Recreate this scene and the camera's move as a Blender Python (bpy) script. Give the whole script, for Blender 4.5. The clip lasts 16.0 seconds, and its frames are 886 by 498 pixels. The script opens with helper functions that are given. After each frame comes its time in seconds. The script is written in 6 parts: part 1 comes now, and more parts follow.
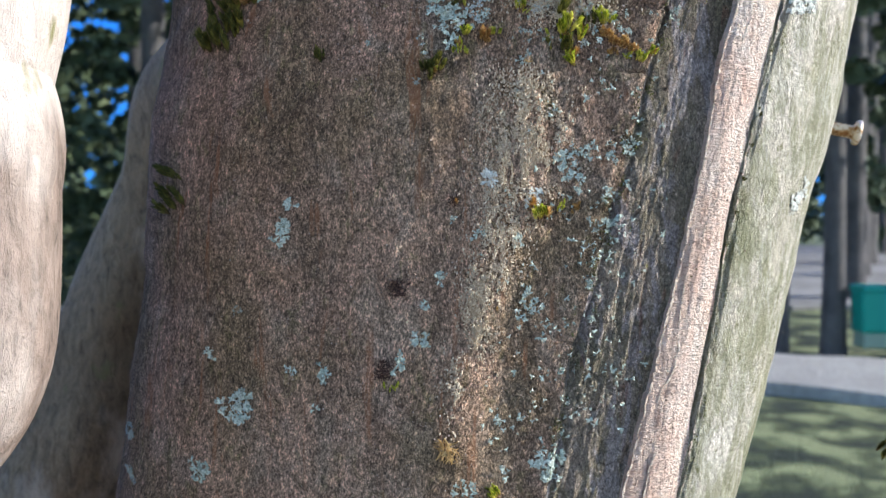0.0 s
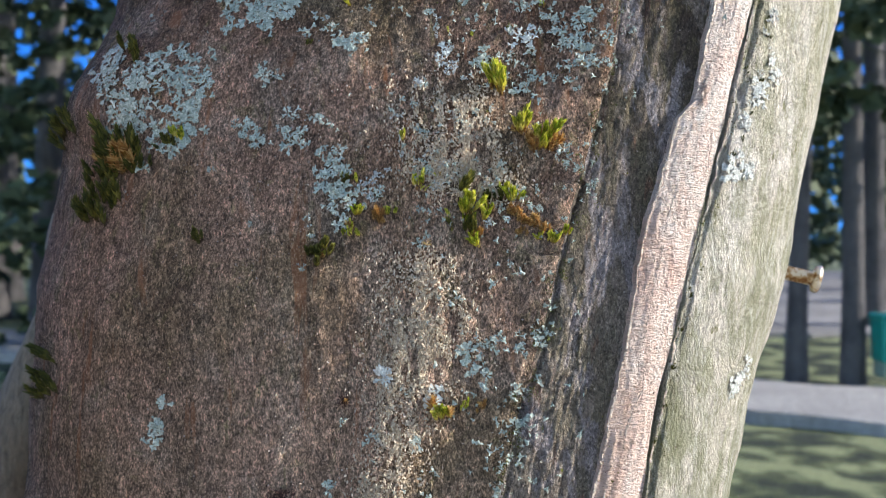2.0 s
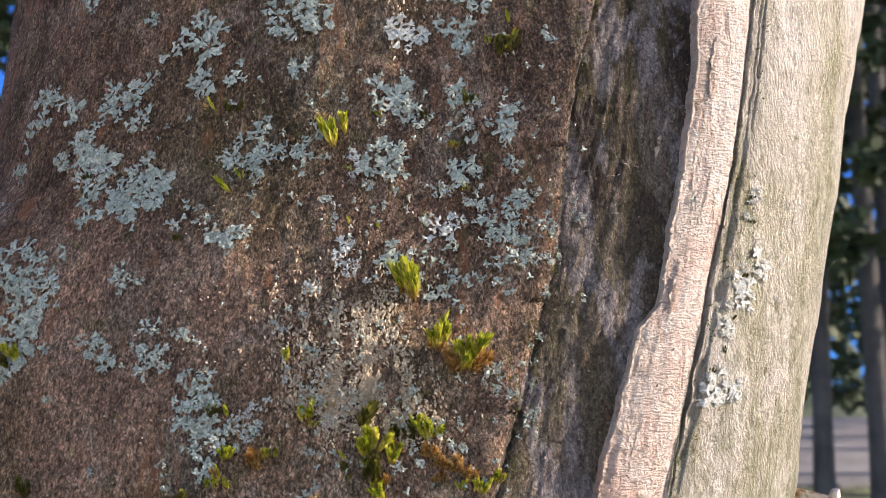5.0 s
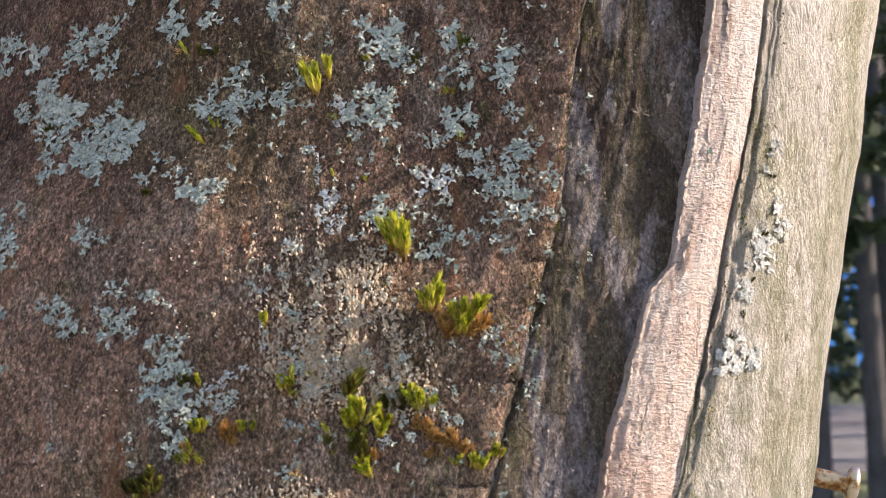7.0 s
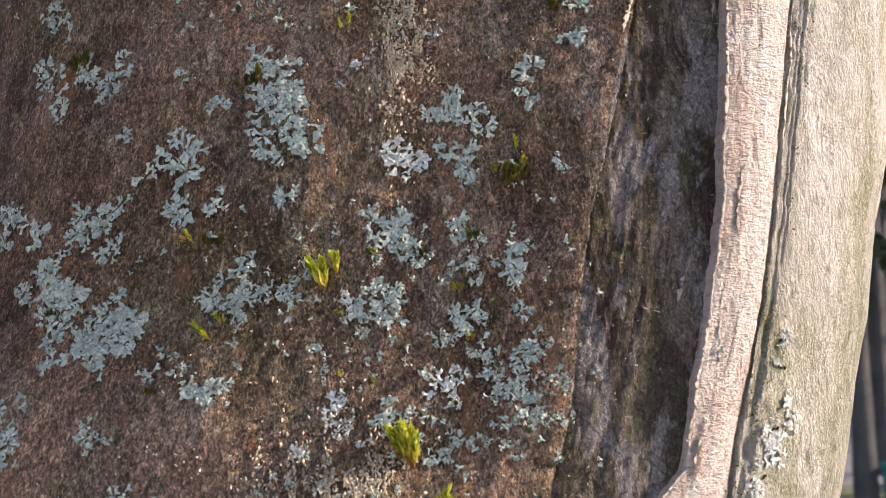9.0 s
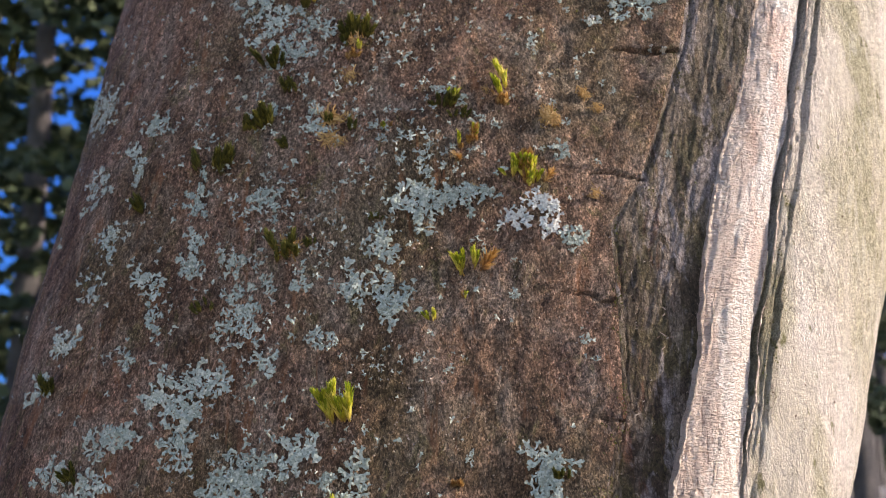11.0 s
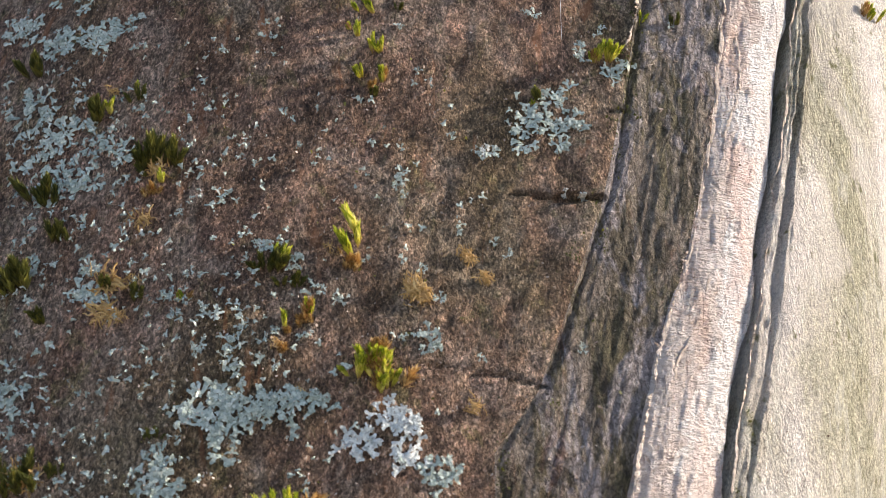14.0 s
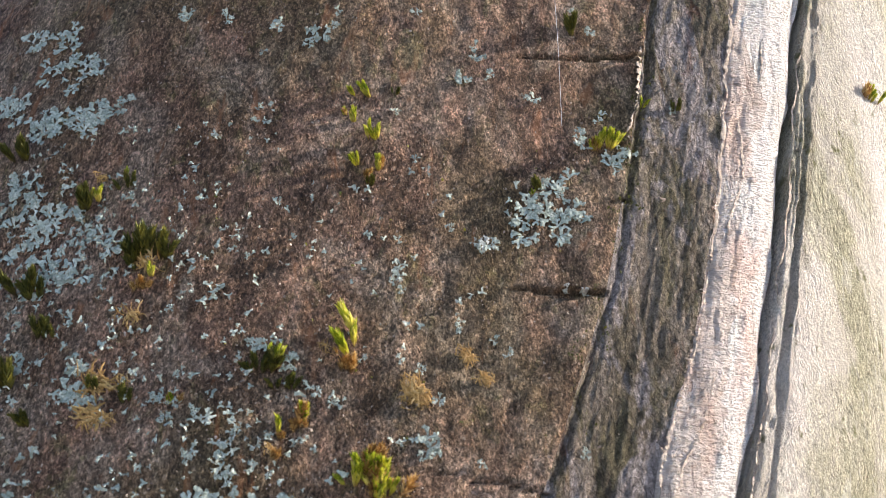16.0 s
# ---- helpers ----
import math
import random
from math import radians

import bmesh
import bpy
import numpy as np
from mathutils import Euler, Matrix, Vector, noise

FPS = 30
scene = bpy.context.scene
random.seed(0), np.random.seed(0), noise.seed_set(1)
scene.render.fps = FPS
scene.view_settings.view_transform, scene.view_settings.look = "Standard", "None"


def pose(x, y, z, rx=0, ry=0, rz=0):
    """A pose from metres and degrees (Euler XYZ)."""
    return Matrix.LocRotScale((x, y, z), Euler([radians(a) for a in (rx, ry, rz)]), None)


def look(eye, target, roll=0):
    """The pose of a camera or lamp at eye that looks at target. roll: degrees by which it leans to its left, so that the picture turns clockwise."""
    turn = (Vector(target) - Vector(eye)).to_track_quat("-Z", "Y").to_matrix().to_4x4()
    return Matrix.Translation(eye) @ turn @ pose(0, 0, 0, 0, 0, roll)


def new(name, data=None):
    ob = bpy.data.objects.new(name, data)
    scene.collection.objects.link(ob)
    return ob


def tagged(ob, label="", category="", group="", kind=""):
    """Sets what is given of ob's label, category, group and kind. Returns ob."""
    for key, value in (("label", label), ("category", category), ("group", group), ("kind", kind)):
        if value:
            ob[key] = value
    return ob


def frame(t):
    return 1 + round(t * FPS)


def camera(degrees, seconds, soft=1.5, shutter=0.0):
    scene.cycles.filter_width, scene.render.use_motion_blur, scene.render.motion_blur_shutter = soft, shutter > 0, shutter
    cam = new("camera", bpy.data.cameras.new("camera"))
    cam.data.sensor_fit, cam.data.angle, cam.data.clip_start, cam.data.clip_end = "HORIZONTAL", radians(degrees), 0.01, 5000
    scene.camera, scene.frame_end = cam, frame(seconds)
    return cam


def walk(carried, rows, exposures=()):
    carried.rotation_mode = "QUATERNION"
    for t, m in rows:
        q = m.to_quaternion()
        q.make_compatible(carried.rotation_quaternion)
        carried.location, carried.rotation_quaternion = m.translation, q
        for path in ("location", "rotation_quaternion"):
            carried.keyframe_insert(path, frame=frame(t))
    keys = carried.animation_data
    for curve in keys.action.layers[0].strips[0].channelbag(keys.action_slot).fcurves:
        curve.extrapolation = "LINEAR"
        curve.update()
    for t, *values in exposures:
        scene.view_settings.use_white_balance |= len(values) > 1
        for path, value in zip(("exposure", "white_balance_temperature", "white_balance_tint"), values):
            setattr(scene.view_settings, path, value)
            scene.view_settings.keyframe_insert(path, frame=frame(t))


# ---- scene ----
cam = camera(46.0, 16.0, 0.6)
cam.data.dof.use_dof, cam.data.dof.focus_distance, cam.data.dof.aperture_fstop = True, 0.184, 41
PATH = [
    (0, (-0.0002, -0.2291, 1.2999), (0.0067, 0.0706, 1.2875), 0.60),
    (0.5, (0.0022, -0.2263, 1.3009), (0.0085, 0.0734, 1.2890), 0.54),
    (1, (0.0003, -0.2281, 1.3069), (0.0087, 0.0716, 1.2956), 0.95),
    (1.5, (0.0110, -0.2160, 1.3200), (0.0142, 0.0838, 1.3088), 0.82),
    (2, (0.0253, -0.2049, 1.3342), (0.0271, 0.0951, 1.3292), 0.35),
    (2.5, (0.0318, -0.2038, 1.3472), (0.0353, 0.0961, 1.3542), -0.07),
    (3, (0.0336, -0.2050, 1.3538), (0.0377, 0.0945, 1.3695), -0.25),
    (3.2, (0.0349, -0.2027, 1.3544), (0.0388, 0.0966, 1.3744), -0.47),
    (5.3, (0.0446, -0.1539, 1.3461), (0.0414, 0.1436, 1.3846), -0.24),
    (5.5, (0.0437, -0.1500, 1.3426), (0.0409, 0.1475, 1.3815), -0.33),
    (6, (0.0436, -0.1432, 1.3405), (0.0408, 0.1549, 1.3741), -0.34),
    (6.5, (0.0443, -0.1441, 1.3438), (0.0409, 0.1540, 1.3767), -0.34),
    (7, (0.0448, -0.1457, 1.3461), (0.0426, 0.1523, 1.3803), -0.34),
    (7.5, (0.0436, -0.1460, 1.3465), (0.0408, 0.1518, 1.3823), -0.27),
    (8, (0.0410, -0.1447, 1.3510), (0.0402, 0.1530, 1.3877), -0.09),
    (8.2, (0.0406, -0.1446, 1.3549), (0.0398, 0.1531, 1.3924), -0.04),
    (10.3, (0.0443, -0.1612, 1.4252), (0.0500, 0.1365, 1.4617), -0.51),
    (10.5, (0.0441, -0.1644, 1.4365), (0.0487, 0.1327, 1.4778), -0.55),
    (11, (0.0446, -0.1747, 1.4695), (0.0527, 0.1208, 1.5205), -0.90),
    (11.5, (0.0490, -0.1803, 1.4860), (0.0541, 0.1124, 1.5515), -0.27),
    (12, (0.0571, -0.1797, 1.4880), (0.0630, 0.1119, 1.5585), -0.10),
    (12.5, (0.0695, -0.1632, 1.4958), (0.0828, 0.1277, 1.5679), -0.23),
    (13, (0.0713, -0.1392, 1.5021), (0.0865, 0.1520, 1.5724), -0.07),
    (13.5, (0.0716, -0.1213, 1.5028), (0.0844, 0.1707, 1.5704), 0.23),
    (14, (0.0704, -0.1160, 1.5048), (0.0833, 0.1759, 1.5727), 0.39),
    (14.5, (0.0683, -0.1138, 1.5036), (0.0811, 0.1781, 1.5715), 0.46),
    (15, (0.0633, -0.1144, 1.5052), (0.0763, 0.1773, 1.5741), 0.48),
    (15.5, (0.0638, -0.1182, 1.5130), (0.0790, 0.1726, 1.5850), 0.45),
    (16, (0.0680, -0.1145, 1.5173), (0.0857, 0.1760, 1.5905), 0.35),
]
EXPOSURES = [(0.0, 1.54, 6800, 7), (3.0, 1.5, 7400, 13), (5.5, 1.42, 8300, 20), (8.0, 1.42, 8300, 20), (10.5, 1.42, 8400, 21), (11.0, 1.34, 8400, 21), (12.0, 1.42, 8350, 19), (13.5, 1.41, 8000, 16), (15.0, 1.53, 7950, 15.5), (16.0, 1.54, 7850, 15)]
walk(cam, [(t, look(eye, target, roll)) for t, eye, target, roll in PATH], EXPOSURES)

# ---- sky, sun ----
SUN_UP, SUN_SIDE = radians(24), radians(2.5)   # height, and how far it stands in front of the trunk's face
to_sun = Vector((math.cos(SUN_UP) * math.cos(SUN_SIDE), -math.cos(SUN_UP) * math.sin(SUN_SIDE), math.sin(SUN_UP)))
world = bpy.data.worlds.new("sky")
scene.world = world
world.use_nodes = True
sky = world.node_tree.nodes.new("ShaderNodeTexSky")
sky.sky_type, sky.sun_disc = "NISHITA", False
sky.sun_elevation, sky.sun_rotation = SUN_UP, math.atan2(to_sun.x, to_sun.y)
sky.air_density, sky.ozone_density, sky.dust_density, sky.altitude = 0.8, 2.0, 0.4, 500
world.node_tree.nodes["Background"].inputs[1].default_value = 0.15
world.node_tree.links.new(sky.outputs[0], world.node_tree.nodes["Background"].inputs[0])
sun = new("sun", bpy.data.lights.new("sun", "SUN"))
sun.data.energy, sun.data.angle, sun.data.color = 2.9, radians(1.6), (1.0, 0.985, 0.955)
sun.matrix_world = look(to_sun * 30, (0, 0, 0))

# ---- materials ----
def node(nt, kind, **sockets):
    n = nt.nodes.new(kind)
    for key, value in sockets.items():
        n.inputs[key.replace("_", " ")].default_value = value
    return n


def ramp(nt, source, *stops):
    n = nt.nodes.new("ShaderNodeValToRGB")
    while len(n.color_ramp.elements) < len(stops):
        n.color_ramp.elements.new(0.5)
    for element, (at, rgb) in zip(n.color_ramp.elements, stops):
        element.position = at
        element.color = (*rgb, 1) if isinstance(rgb, tuple) else (rgb, rgb, rgb, 1)
    nt.links.new(source, n.inputs[0])
    return n.outputs[0]


def mixed(nt, factor, a, b, way="MIX"):
    n = nt.nodes.new("ShaderNodeMix")
    n.data_type, n.blend_type = "RGBA", way
    for socket, value in ((n.inputs[0], factor), (n.inputs[6], a), (n.inputs[7], b)):
        if isinstance(value, bpy.types.NodeSocket):
            nt.links.new(value, socket)
        else:
            socket.default_value = (*value, 1) if isinstance(value, tuple) else value
    return n.outputs[2]


def noisy(nt, coords, scale, stretch=(1, 1, 1), detail=4.0, rough=0.6, warp=0.0):
    m = nt.nodes.new("ShaderNodeMapping")
    m.inputs["Scale"].default_value = stretch
    nt.links.new(coords, m.inputs[0])
    n = node(nt, "ShaderNodeTexNoise", Scale=scale, Detail=detail, Roughness=rough, Distortion=warp)
    nt.links.new(m.outputs[0], n.inputs["Vector"])
    return n.outputs[0]


def base(name, rough=0.85):
    m = bpy.data.materials.new(name)
    m.use_nodes = True
    nt = m.node_tree
    b = nt.nodes["Principled BSDF"]
    b.inputs["Roughness"].default_value = rough
    b.inputs["Specular IOR Level"].default_value = 0.3
    coords = nt.nodes.new("ShaderNodeTexCoord").outputs["Object"]
    return m, nt, b, coords


def bumped(nt, b, height, distance, strength=1.0):
    n = node(nt, "ShaderNodeBump", Strength=strength, Distance=distance)
    nt.links.new(height, n.inputs["Height"])
    nt.links.new(n.outputs[0], b.inputs["Normal"])


def added(nt, a, b, gain=1.0):
    n = nt.nodes.new("ShaderNodeMath")
    n.operation = "MULTIPLY_ADD"
    nt.links.new(b, n.inputs[0])
    n.inputs[1].default_value = gain
    nt.links.new(a, n.inputs[2])
    return n.outputs[0]


def cracked(nt, coords, scale, stretch):
    """Distance from the splits between small plates."""
    m = nt.nodes.new("ShaderNodeMapping")
    m.inputs["Scale"].default_value = stretch
    warp = node(nt, "ShaderNodeTexNoise", Scale=scale * 0.7, Detail=3.0)
    nt.links.new(coords, warp.inputs["Vector"])
    shift = nt.nodes.new("ShaderNodeMixRGB")
    shift.blend_type = "LINEAR_LIGHT"
    shift.inputs[0].default_value = 0.0012
    nt.links.new(coords, shift.inputs[1])
    nt.links.new(warp.outputs[1], shift.inputs[2])
    nt.links.new(shift.outputs[0], m.inputs[0])
    v = node(nt, "ShaderNodeTexVoronoi", Scale=scale)
    v.feature = "DISTANCE_TO_EDGE"
    nt.links.new(m.outputs[0], v.inputs["Vector"])
    return v.outputs["Distance"]


def below(nt, coords, low, high):
    """1 under the height low, fading to 0 at the height high, along an uneven line."""
    apart = node(nt, "ShaderNodeSeparateXYZ")
    nt.links.new(coords, apart.inputs[0])
    m = nt.nodes.new("ShaderNodeMapRange")
    nt.links.new(added(nt, apart.outputs[2], noisy(nt, coords, 40, (1, 1, 0.5), 4), 0.06), m.inputs[0])
    for k, value in ((1, low + 0.03), (2, high + 0.03), (3, 1.0), (4, 0.0)):
        m.inputs[k].default_value = value
    return m.outputs[0]


def face_bark():
    m, nt, b, c = base("face_bark", 0.9)
    wide = noisy(nt, c, 34, (1, 1, 0.7), 4)
    mid = noisy(nt, c, 170, (1, 1, 0.5), 6, 0.75, 0.4)
    grain = noisy(nt, c, 850, (1, 1, 0.55), 5, 0.75, 0.6)
    fine = noisy(nt, c, 2500, (1, 1, 0.6), 3, 0.7, 0.8)
    col = ramp(nt, mid, (0.33, (0.062, 0.037, 0.026)), (0.44, (0.105, 0.066, 0.048)), (0.55, (0.158, 0.102, 0.076)), (0.68, (0.25, 0.175, 0.14)))
    pink = ramp(nt, noisy(nt, c, 52, (1, 1, 0.6), 5, 0.65, 0.8), (0.45, 0.0), (0.58, 1.0))
    col = mixed(nt, pink, col, mixed(nt, 0.42, col, (0.26, 0.165, 0.14)))
    # Lower bark is paler, partly as painted-in light the lower face lacks.
    col = mixed(nt, below(nt, c, 1.30, 1.38), col, mixed(nt, 0.5, col, (0.36, 0.27, 0.225)))
    grey = ramp(nt, noisy(nt, c, 95, (1, 1, 0.6), 5, 0.65, 0.6), (0.48, 0.0), (0.62, 1.0))
    col = mixed(nt, grey, col, mixed(nt, 0.5, col, (0.27, 0.235, 0.215)))
    moist = ramp(nt, wide, (0.47, 0.0), (0.62, 1.0))
    col = mixed(nt, moist, col, mixed(nt, 0.5, col, (0.085, 0.075, 0.036)))
    tall_moss = ramp(nt, noisy(nt, c, 230, (1, 1, 0.6), 5, 0.7, 0.6), (0.56, 0.0), (0.66, 1.0))
    col = mixed(nt, tall_moss, col, mixed(nt, 0.45, col, (0.10, 0.105, 0.04)))
    col = mixed(nt, 0.9, col, ramp(nt, grain, (0.36, 0.42), (0.46, 0.78), (0.54, 1.12), (0.66, 1.95)), "MULTIPLY")
    col = mixed(nt, 0.9, col, ramp(nt, fine, (0.38, 0.27), (0.46, 0.74), (0.54, 1.12), (0.62, 2.2)), "MULTIPLY")
    streak = noisy(nt, c, 90, (1, 1, 0.12), 5, 0.65, 0.4)
    col = mixed(nt, 0.75, col, ramp(nt, streak, (0.34, 0.62), (0.5, 1.0), (0.66, 1.35)), "MULTIPLY")
    rust = ramp(nt, noisy(nt, c, 210, (1.2, 1.2, 0.13), 4, 0.6, 0.5), (0.60, 0.0), (0.68, 1.0))
    col = mixed(nt, rust, col, mixed(nt, 0.5, col, (0.27, 0.12, 0.065)))
    stain = ramp(nt, noisy(nt, c, 120, (1, 1, 0.8), 4, 0.6, 0.6), (0.62, 0.0), (0.72, 1.0))
    col = mixed(nt, stain, col, mixed(nt, 0.55, col, (0.035, 0.02, 0.017)))
    flecks = ramp(nt, fine, (0.63, 0.0), (0.70, 1.0))
    col = mixed(nt, flecks, col, (0.40, 0.33, 0.28))
    col = mixed(nt, 1.0, col, (1.75, 1.61, 1.41), "MULTIPLY")
    nt.links.new(col, b.inputs["Base Color"])
    bumped(nt, b, added(nt, added(nt, grain, mid, 0.4), fine, 1.3), 0.0020, 1.0)
    return m


def band_bark(name="band_bark"):
    m, nt, b, c = base(name, 0.9)
    strips = noisy(nt, c, 380, (1, 1, 0.2), 6, 0.75, 1.0)
    grain = noisy(nt, c, 1500, (1, 1, 0.7), 5, 0.78, 0.8)
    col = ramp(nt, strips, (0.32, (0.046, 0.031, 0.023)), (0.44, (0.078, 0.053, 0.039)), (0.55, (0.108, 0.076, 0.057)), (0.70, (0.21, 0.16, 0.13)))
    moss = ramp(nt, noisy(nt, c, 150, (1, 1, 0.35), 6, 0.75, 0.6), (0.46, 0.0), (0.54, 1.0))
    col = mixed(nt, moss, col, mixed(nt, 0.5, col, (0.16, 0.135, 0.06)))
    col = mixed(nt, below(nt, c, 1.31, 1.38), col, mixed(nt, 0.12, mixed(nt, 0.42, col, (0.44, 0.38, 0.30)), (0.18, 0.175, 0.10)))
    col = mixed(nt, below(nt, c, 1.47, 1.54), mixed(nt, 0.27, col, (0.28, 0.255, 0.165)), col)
    pale = ramp(nt, noisy(nt, c, 160, (1, 1, 0.25), 5, 0.7, 0.8), (0.48, 0.0), (0.55, 1.0))
    col = mixed(nt, pale, col, mixed(nt, 0.55, col, (0.40, 0.325, 0.275)))
    lilac = ramp(nt, noisy(nt, c, 130, (1, 1, 0.32), 4, 0.65, 0.6), (0.52, 0.0), (0.58, 1.0))
    col = mixed(nt, lilac, col, mixed(nt, 0.7, col, (0.42, 0.37, 0.38)))
    rust = ramp(nt, noisy(nt, c, 240, (1, 1, 0.2), 4, 0.65, 0.6), (0.60, 0.0), (0.68, 1.0))
    col = mixed(nt, rust, col, mixed(nt, 0.5, col, (0.22, 0.085, 0.055)))
    col = mixed(nt, 0.9, col, ramp(nt, grain, (0.38, 0.32), (0.45, 0.76), (0.55, 1.15), (0.64, 2.2)), "MULTIPLY")
    split = cracked(nt, c, 430, (1, 1, 0.15))
    col = mixed(nt, ramp(nt, split, (0.0, 0.4), (0.04, 0.0)), col, (0.03, 0.022, 0.018))
    plates = cracked(nt, c, 360, (1, 1, 0.5))
    col = mixed(nt, ramp(nt, plates, (0.0, 0.4), (0.035, 0.0)), col, (0.025, 0.018, 0.014))
    nt.links.new(col, b.inputs["Base Color"])
    bumped(nt, b, added(nt, added(nt, grain, strips, 1.2), ramp(nt, plates, (0.0, 0.0), (0.08, 1.0)), 0.2), 0.0026, 1.0)
    return m


def scar_wood(name="scar_wood", flush=0.0):
    m, nt, b, c = base(name, 0.75)
    fibre = noisy(nt, c, 380, (1, 1, 0.32), 6, 0.75, 1.2)
    cross = noisy(nt, c, 1500, (0.35, 0.35, 1), 4, 0.65, 0.9)
    col = ramp(nt, fibre, (0.30, (0.62, 0.43, 0.35)), (0.41, (0.80, 0.65, 0.565)), (0.50, (0.90, 0.79, 0.71)), (0.62, (0.94, 0.88, 0.82)))
    col = mixed(nt, below(nt, c, 1.46, 1.53), mixed(nt, 0.74, col, (0.90, 0.88, 0.86)), col)
    rosy = ramp(nt, noisy(nt, c, 75, (1, 1, 0.5), 4, 0.6, 0.6), (0.52, 0.0), (0.64, 1.0))
    col = mixed(nt, rosy, col, mixed(nt, 0.5, col, (0.74, 0.42, 0.32)))
    col = mixed(nt, below(nt, c, 1.30, 1.38), col, mixed(nt, 0.6, col, (0.80, 0.55, 0.44)))
    grey = ramp(nt, noisy(nt, c, 170, (1, 1, 0.35), 5, 0.65, 0.6), (0.47, 0.0), (0.58, 1.0))
    col = mixed(nt, grey, col, mixed(nt, 0.4, col, (0.80, 0.73, 0.67)))
    if flush:
        worn = ramp(nt, noisy(nt, c, 150, (1, 1, 0.22), 5, 0.7, 0.8), (0.40, 0.0), (0.54, 1.0))
        worn = mixed(nt, below(nt, c, 1.40, 1.46), mixed(nt, 0.6, worn, (1.0, 1.0, 1.0)), worn)
        col = mixed(nt, worn, col, mixed(nt, flush, col, (0.50, 0.34, 0.27)))
    lines = ramp(nt, noisy(nt, c, 700, (1, 1, 0.06), 3, 0.6, 0.5), (0.62, 0.0), (0.68, 1.0))
    col = mixed(nt, lines, col, mixed(nt, 0.5, col, (0.24, 0.13, 0.10)))
    rungs = noisy(nt, c, 1000, (0.42, 0.42, 1), 4, 0.65, 1.6)
    col = mixed(nt, 0.5, col, ramp(nt, cross, (0.36, 0.5), (0.45, 1.0), (0.58, 1.15)), "MULTIPLY")
    col = mixed(nt, ramp(nt, rungs, (0.34, 0.8), (0.43, 0.0)), col, mixed(nt, 0.5, col, (0.42, 0.22, 0.15)))
    nt.links.new(col, b.inputs["Base Color"])
    bumped(nt, b, added(nt, added(nt, added(nt, fibre, cross, 1.0), rungs, 1.3), lines, -0.2), 0.0017, 1.0)
    return m


def flank_bark(name="flank_bark", scale=1.0, rough_by=0.0014, tones=((0.44, 0.41, 0.28), (0.56, 0.52, 0.40), (0.68, 0.62, 0.53), (0.80, 0.74, 0.69))):
    m, nt, b, c = base(name, 0.8)
    grain = noisy(nt, c, 1300 * scale, (1, 1, 0.4), 6, 0.75, 0.8)
    wide = noisy(nt, c, 65 * scale, (1, 1, 0.35), 4)
    col = ramp(nt, wide, (0.34, tones[0]), (0.46, tones[1]), (0.54, tones[2]), (0.66, tones[3]))
    col = mixed(nt, 0.75, col, ramp(nt, grain, (0.34, 0.28), (0.45, 0.78), (0.55, 1.08), (0.68, 1.4)), "MULTIPLY")
    speck = noisy(nt, c, 2600 * scale, (1, 1, 0.8), 3, 0.75, 0.4)
    col = mixed(nt, 0.8 if scale == 1.0 else 0.15, col, ramp(nt, speck, (0.36, 0.45), (0.47, 0.9), (0.56, 1.1), (0.66, 1.5)), "MULTIPLY")
    blotch = ramp(nt, noisy(nt, c, 48 * scale, (1, 1, 0.45), 5, 0.6, 0.5), (0.49, 0.0), (0.56, 1.0))
    col = mixed(nt, blotch, col, mixed(nt, 0.45, col, (0.80, 0.72, 0.68)))
    spots = ramp(nt, noisy(nt, c, 330 * scale, (1, 1, 0.6), 3), (0.63, 0.0), (0.72, 1.0))
    col = mixed(nt, spots, col, (0.20, 0.19, 0.095))
    algae = ramp(nt, noisy(nt, c, 170 * scale, (1, 1, 0.4), 4, 0.65, 0.4), (0.42, 0.25), (0.6, 1.0))
    if scale == 1.0:
        col = mixed(nt, mixed(nt, 1.0, below(nt, c, 1.32, 1.41), algae, "MULTIPLY"), col, mixed(nt, 0.72, col, (0.19, 0.20, 0.10)))
        dash = ramp(nt, noisy(nt, c, 240, (1, 1, 0.28), 5, 0.7, 0.5), (0.54, 0.0), (0.62, 1.0))
        col = mixed(nt, mixed(nt, 0.8, (0.0, 0.0, 0.0), dash), col, mixed(nt, 0.6, col, (0.70, 0.68, 0.60)))
        fleck = ramp(nt, noisy(nt, c, 620, (1, 1, 0.45), 5, 0.7, 0.8), (0.50, 0.0), (0.58, 1.0))
        col = mixed(nt, mixed(nt, 1.0, below(nt, c, 1.36, 1.50), fleck, "MULTIPLY"), col, mixed(nt, 0.55, col, (0.24, 0.24, 0.14)))
    nt.links.new(col, b.inputs["Base Color"])
    bumped(nt, b, added(nt, added(nt, added(nt, grain, wide, 0.4), speck, 0.6), noisy(nt, c, 520 * scale, (1, 1, 0.5), 4, 0.65, 0.6), 1.0), rough_by, 1.0)
    return m


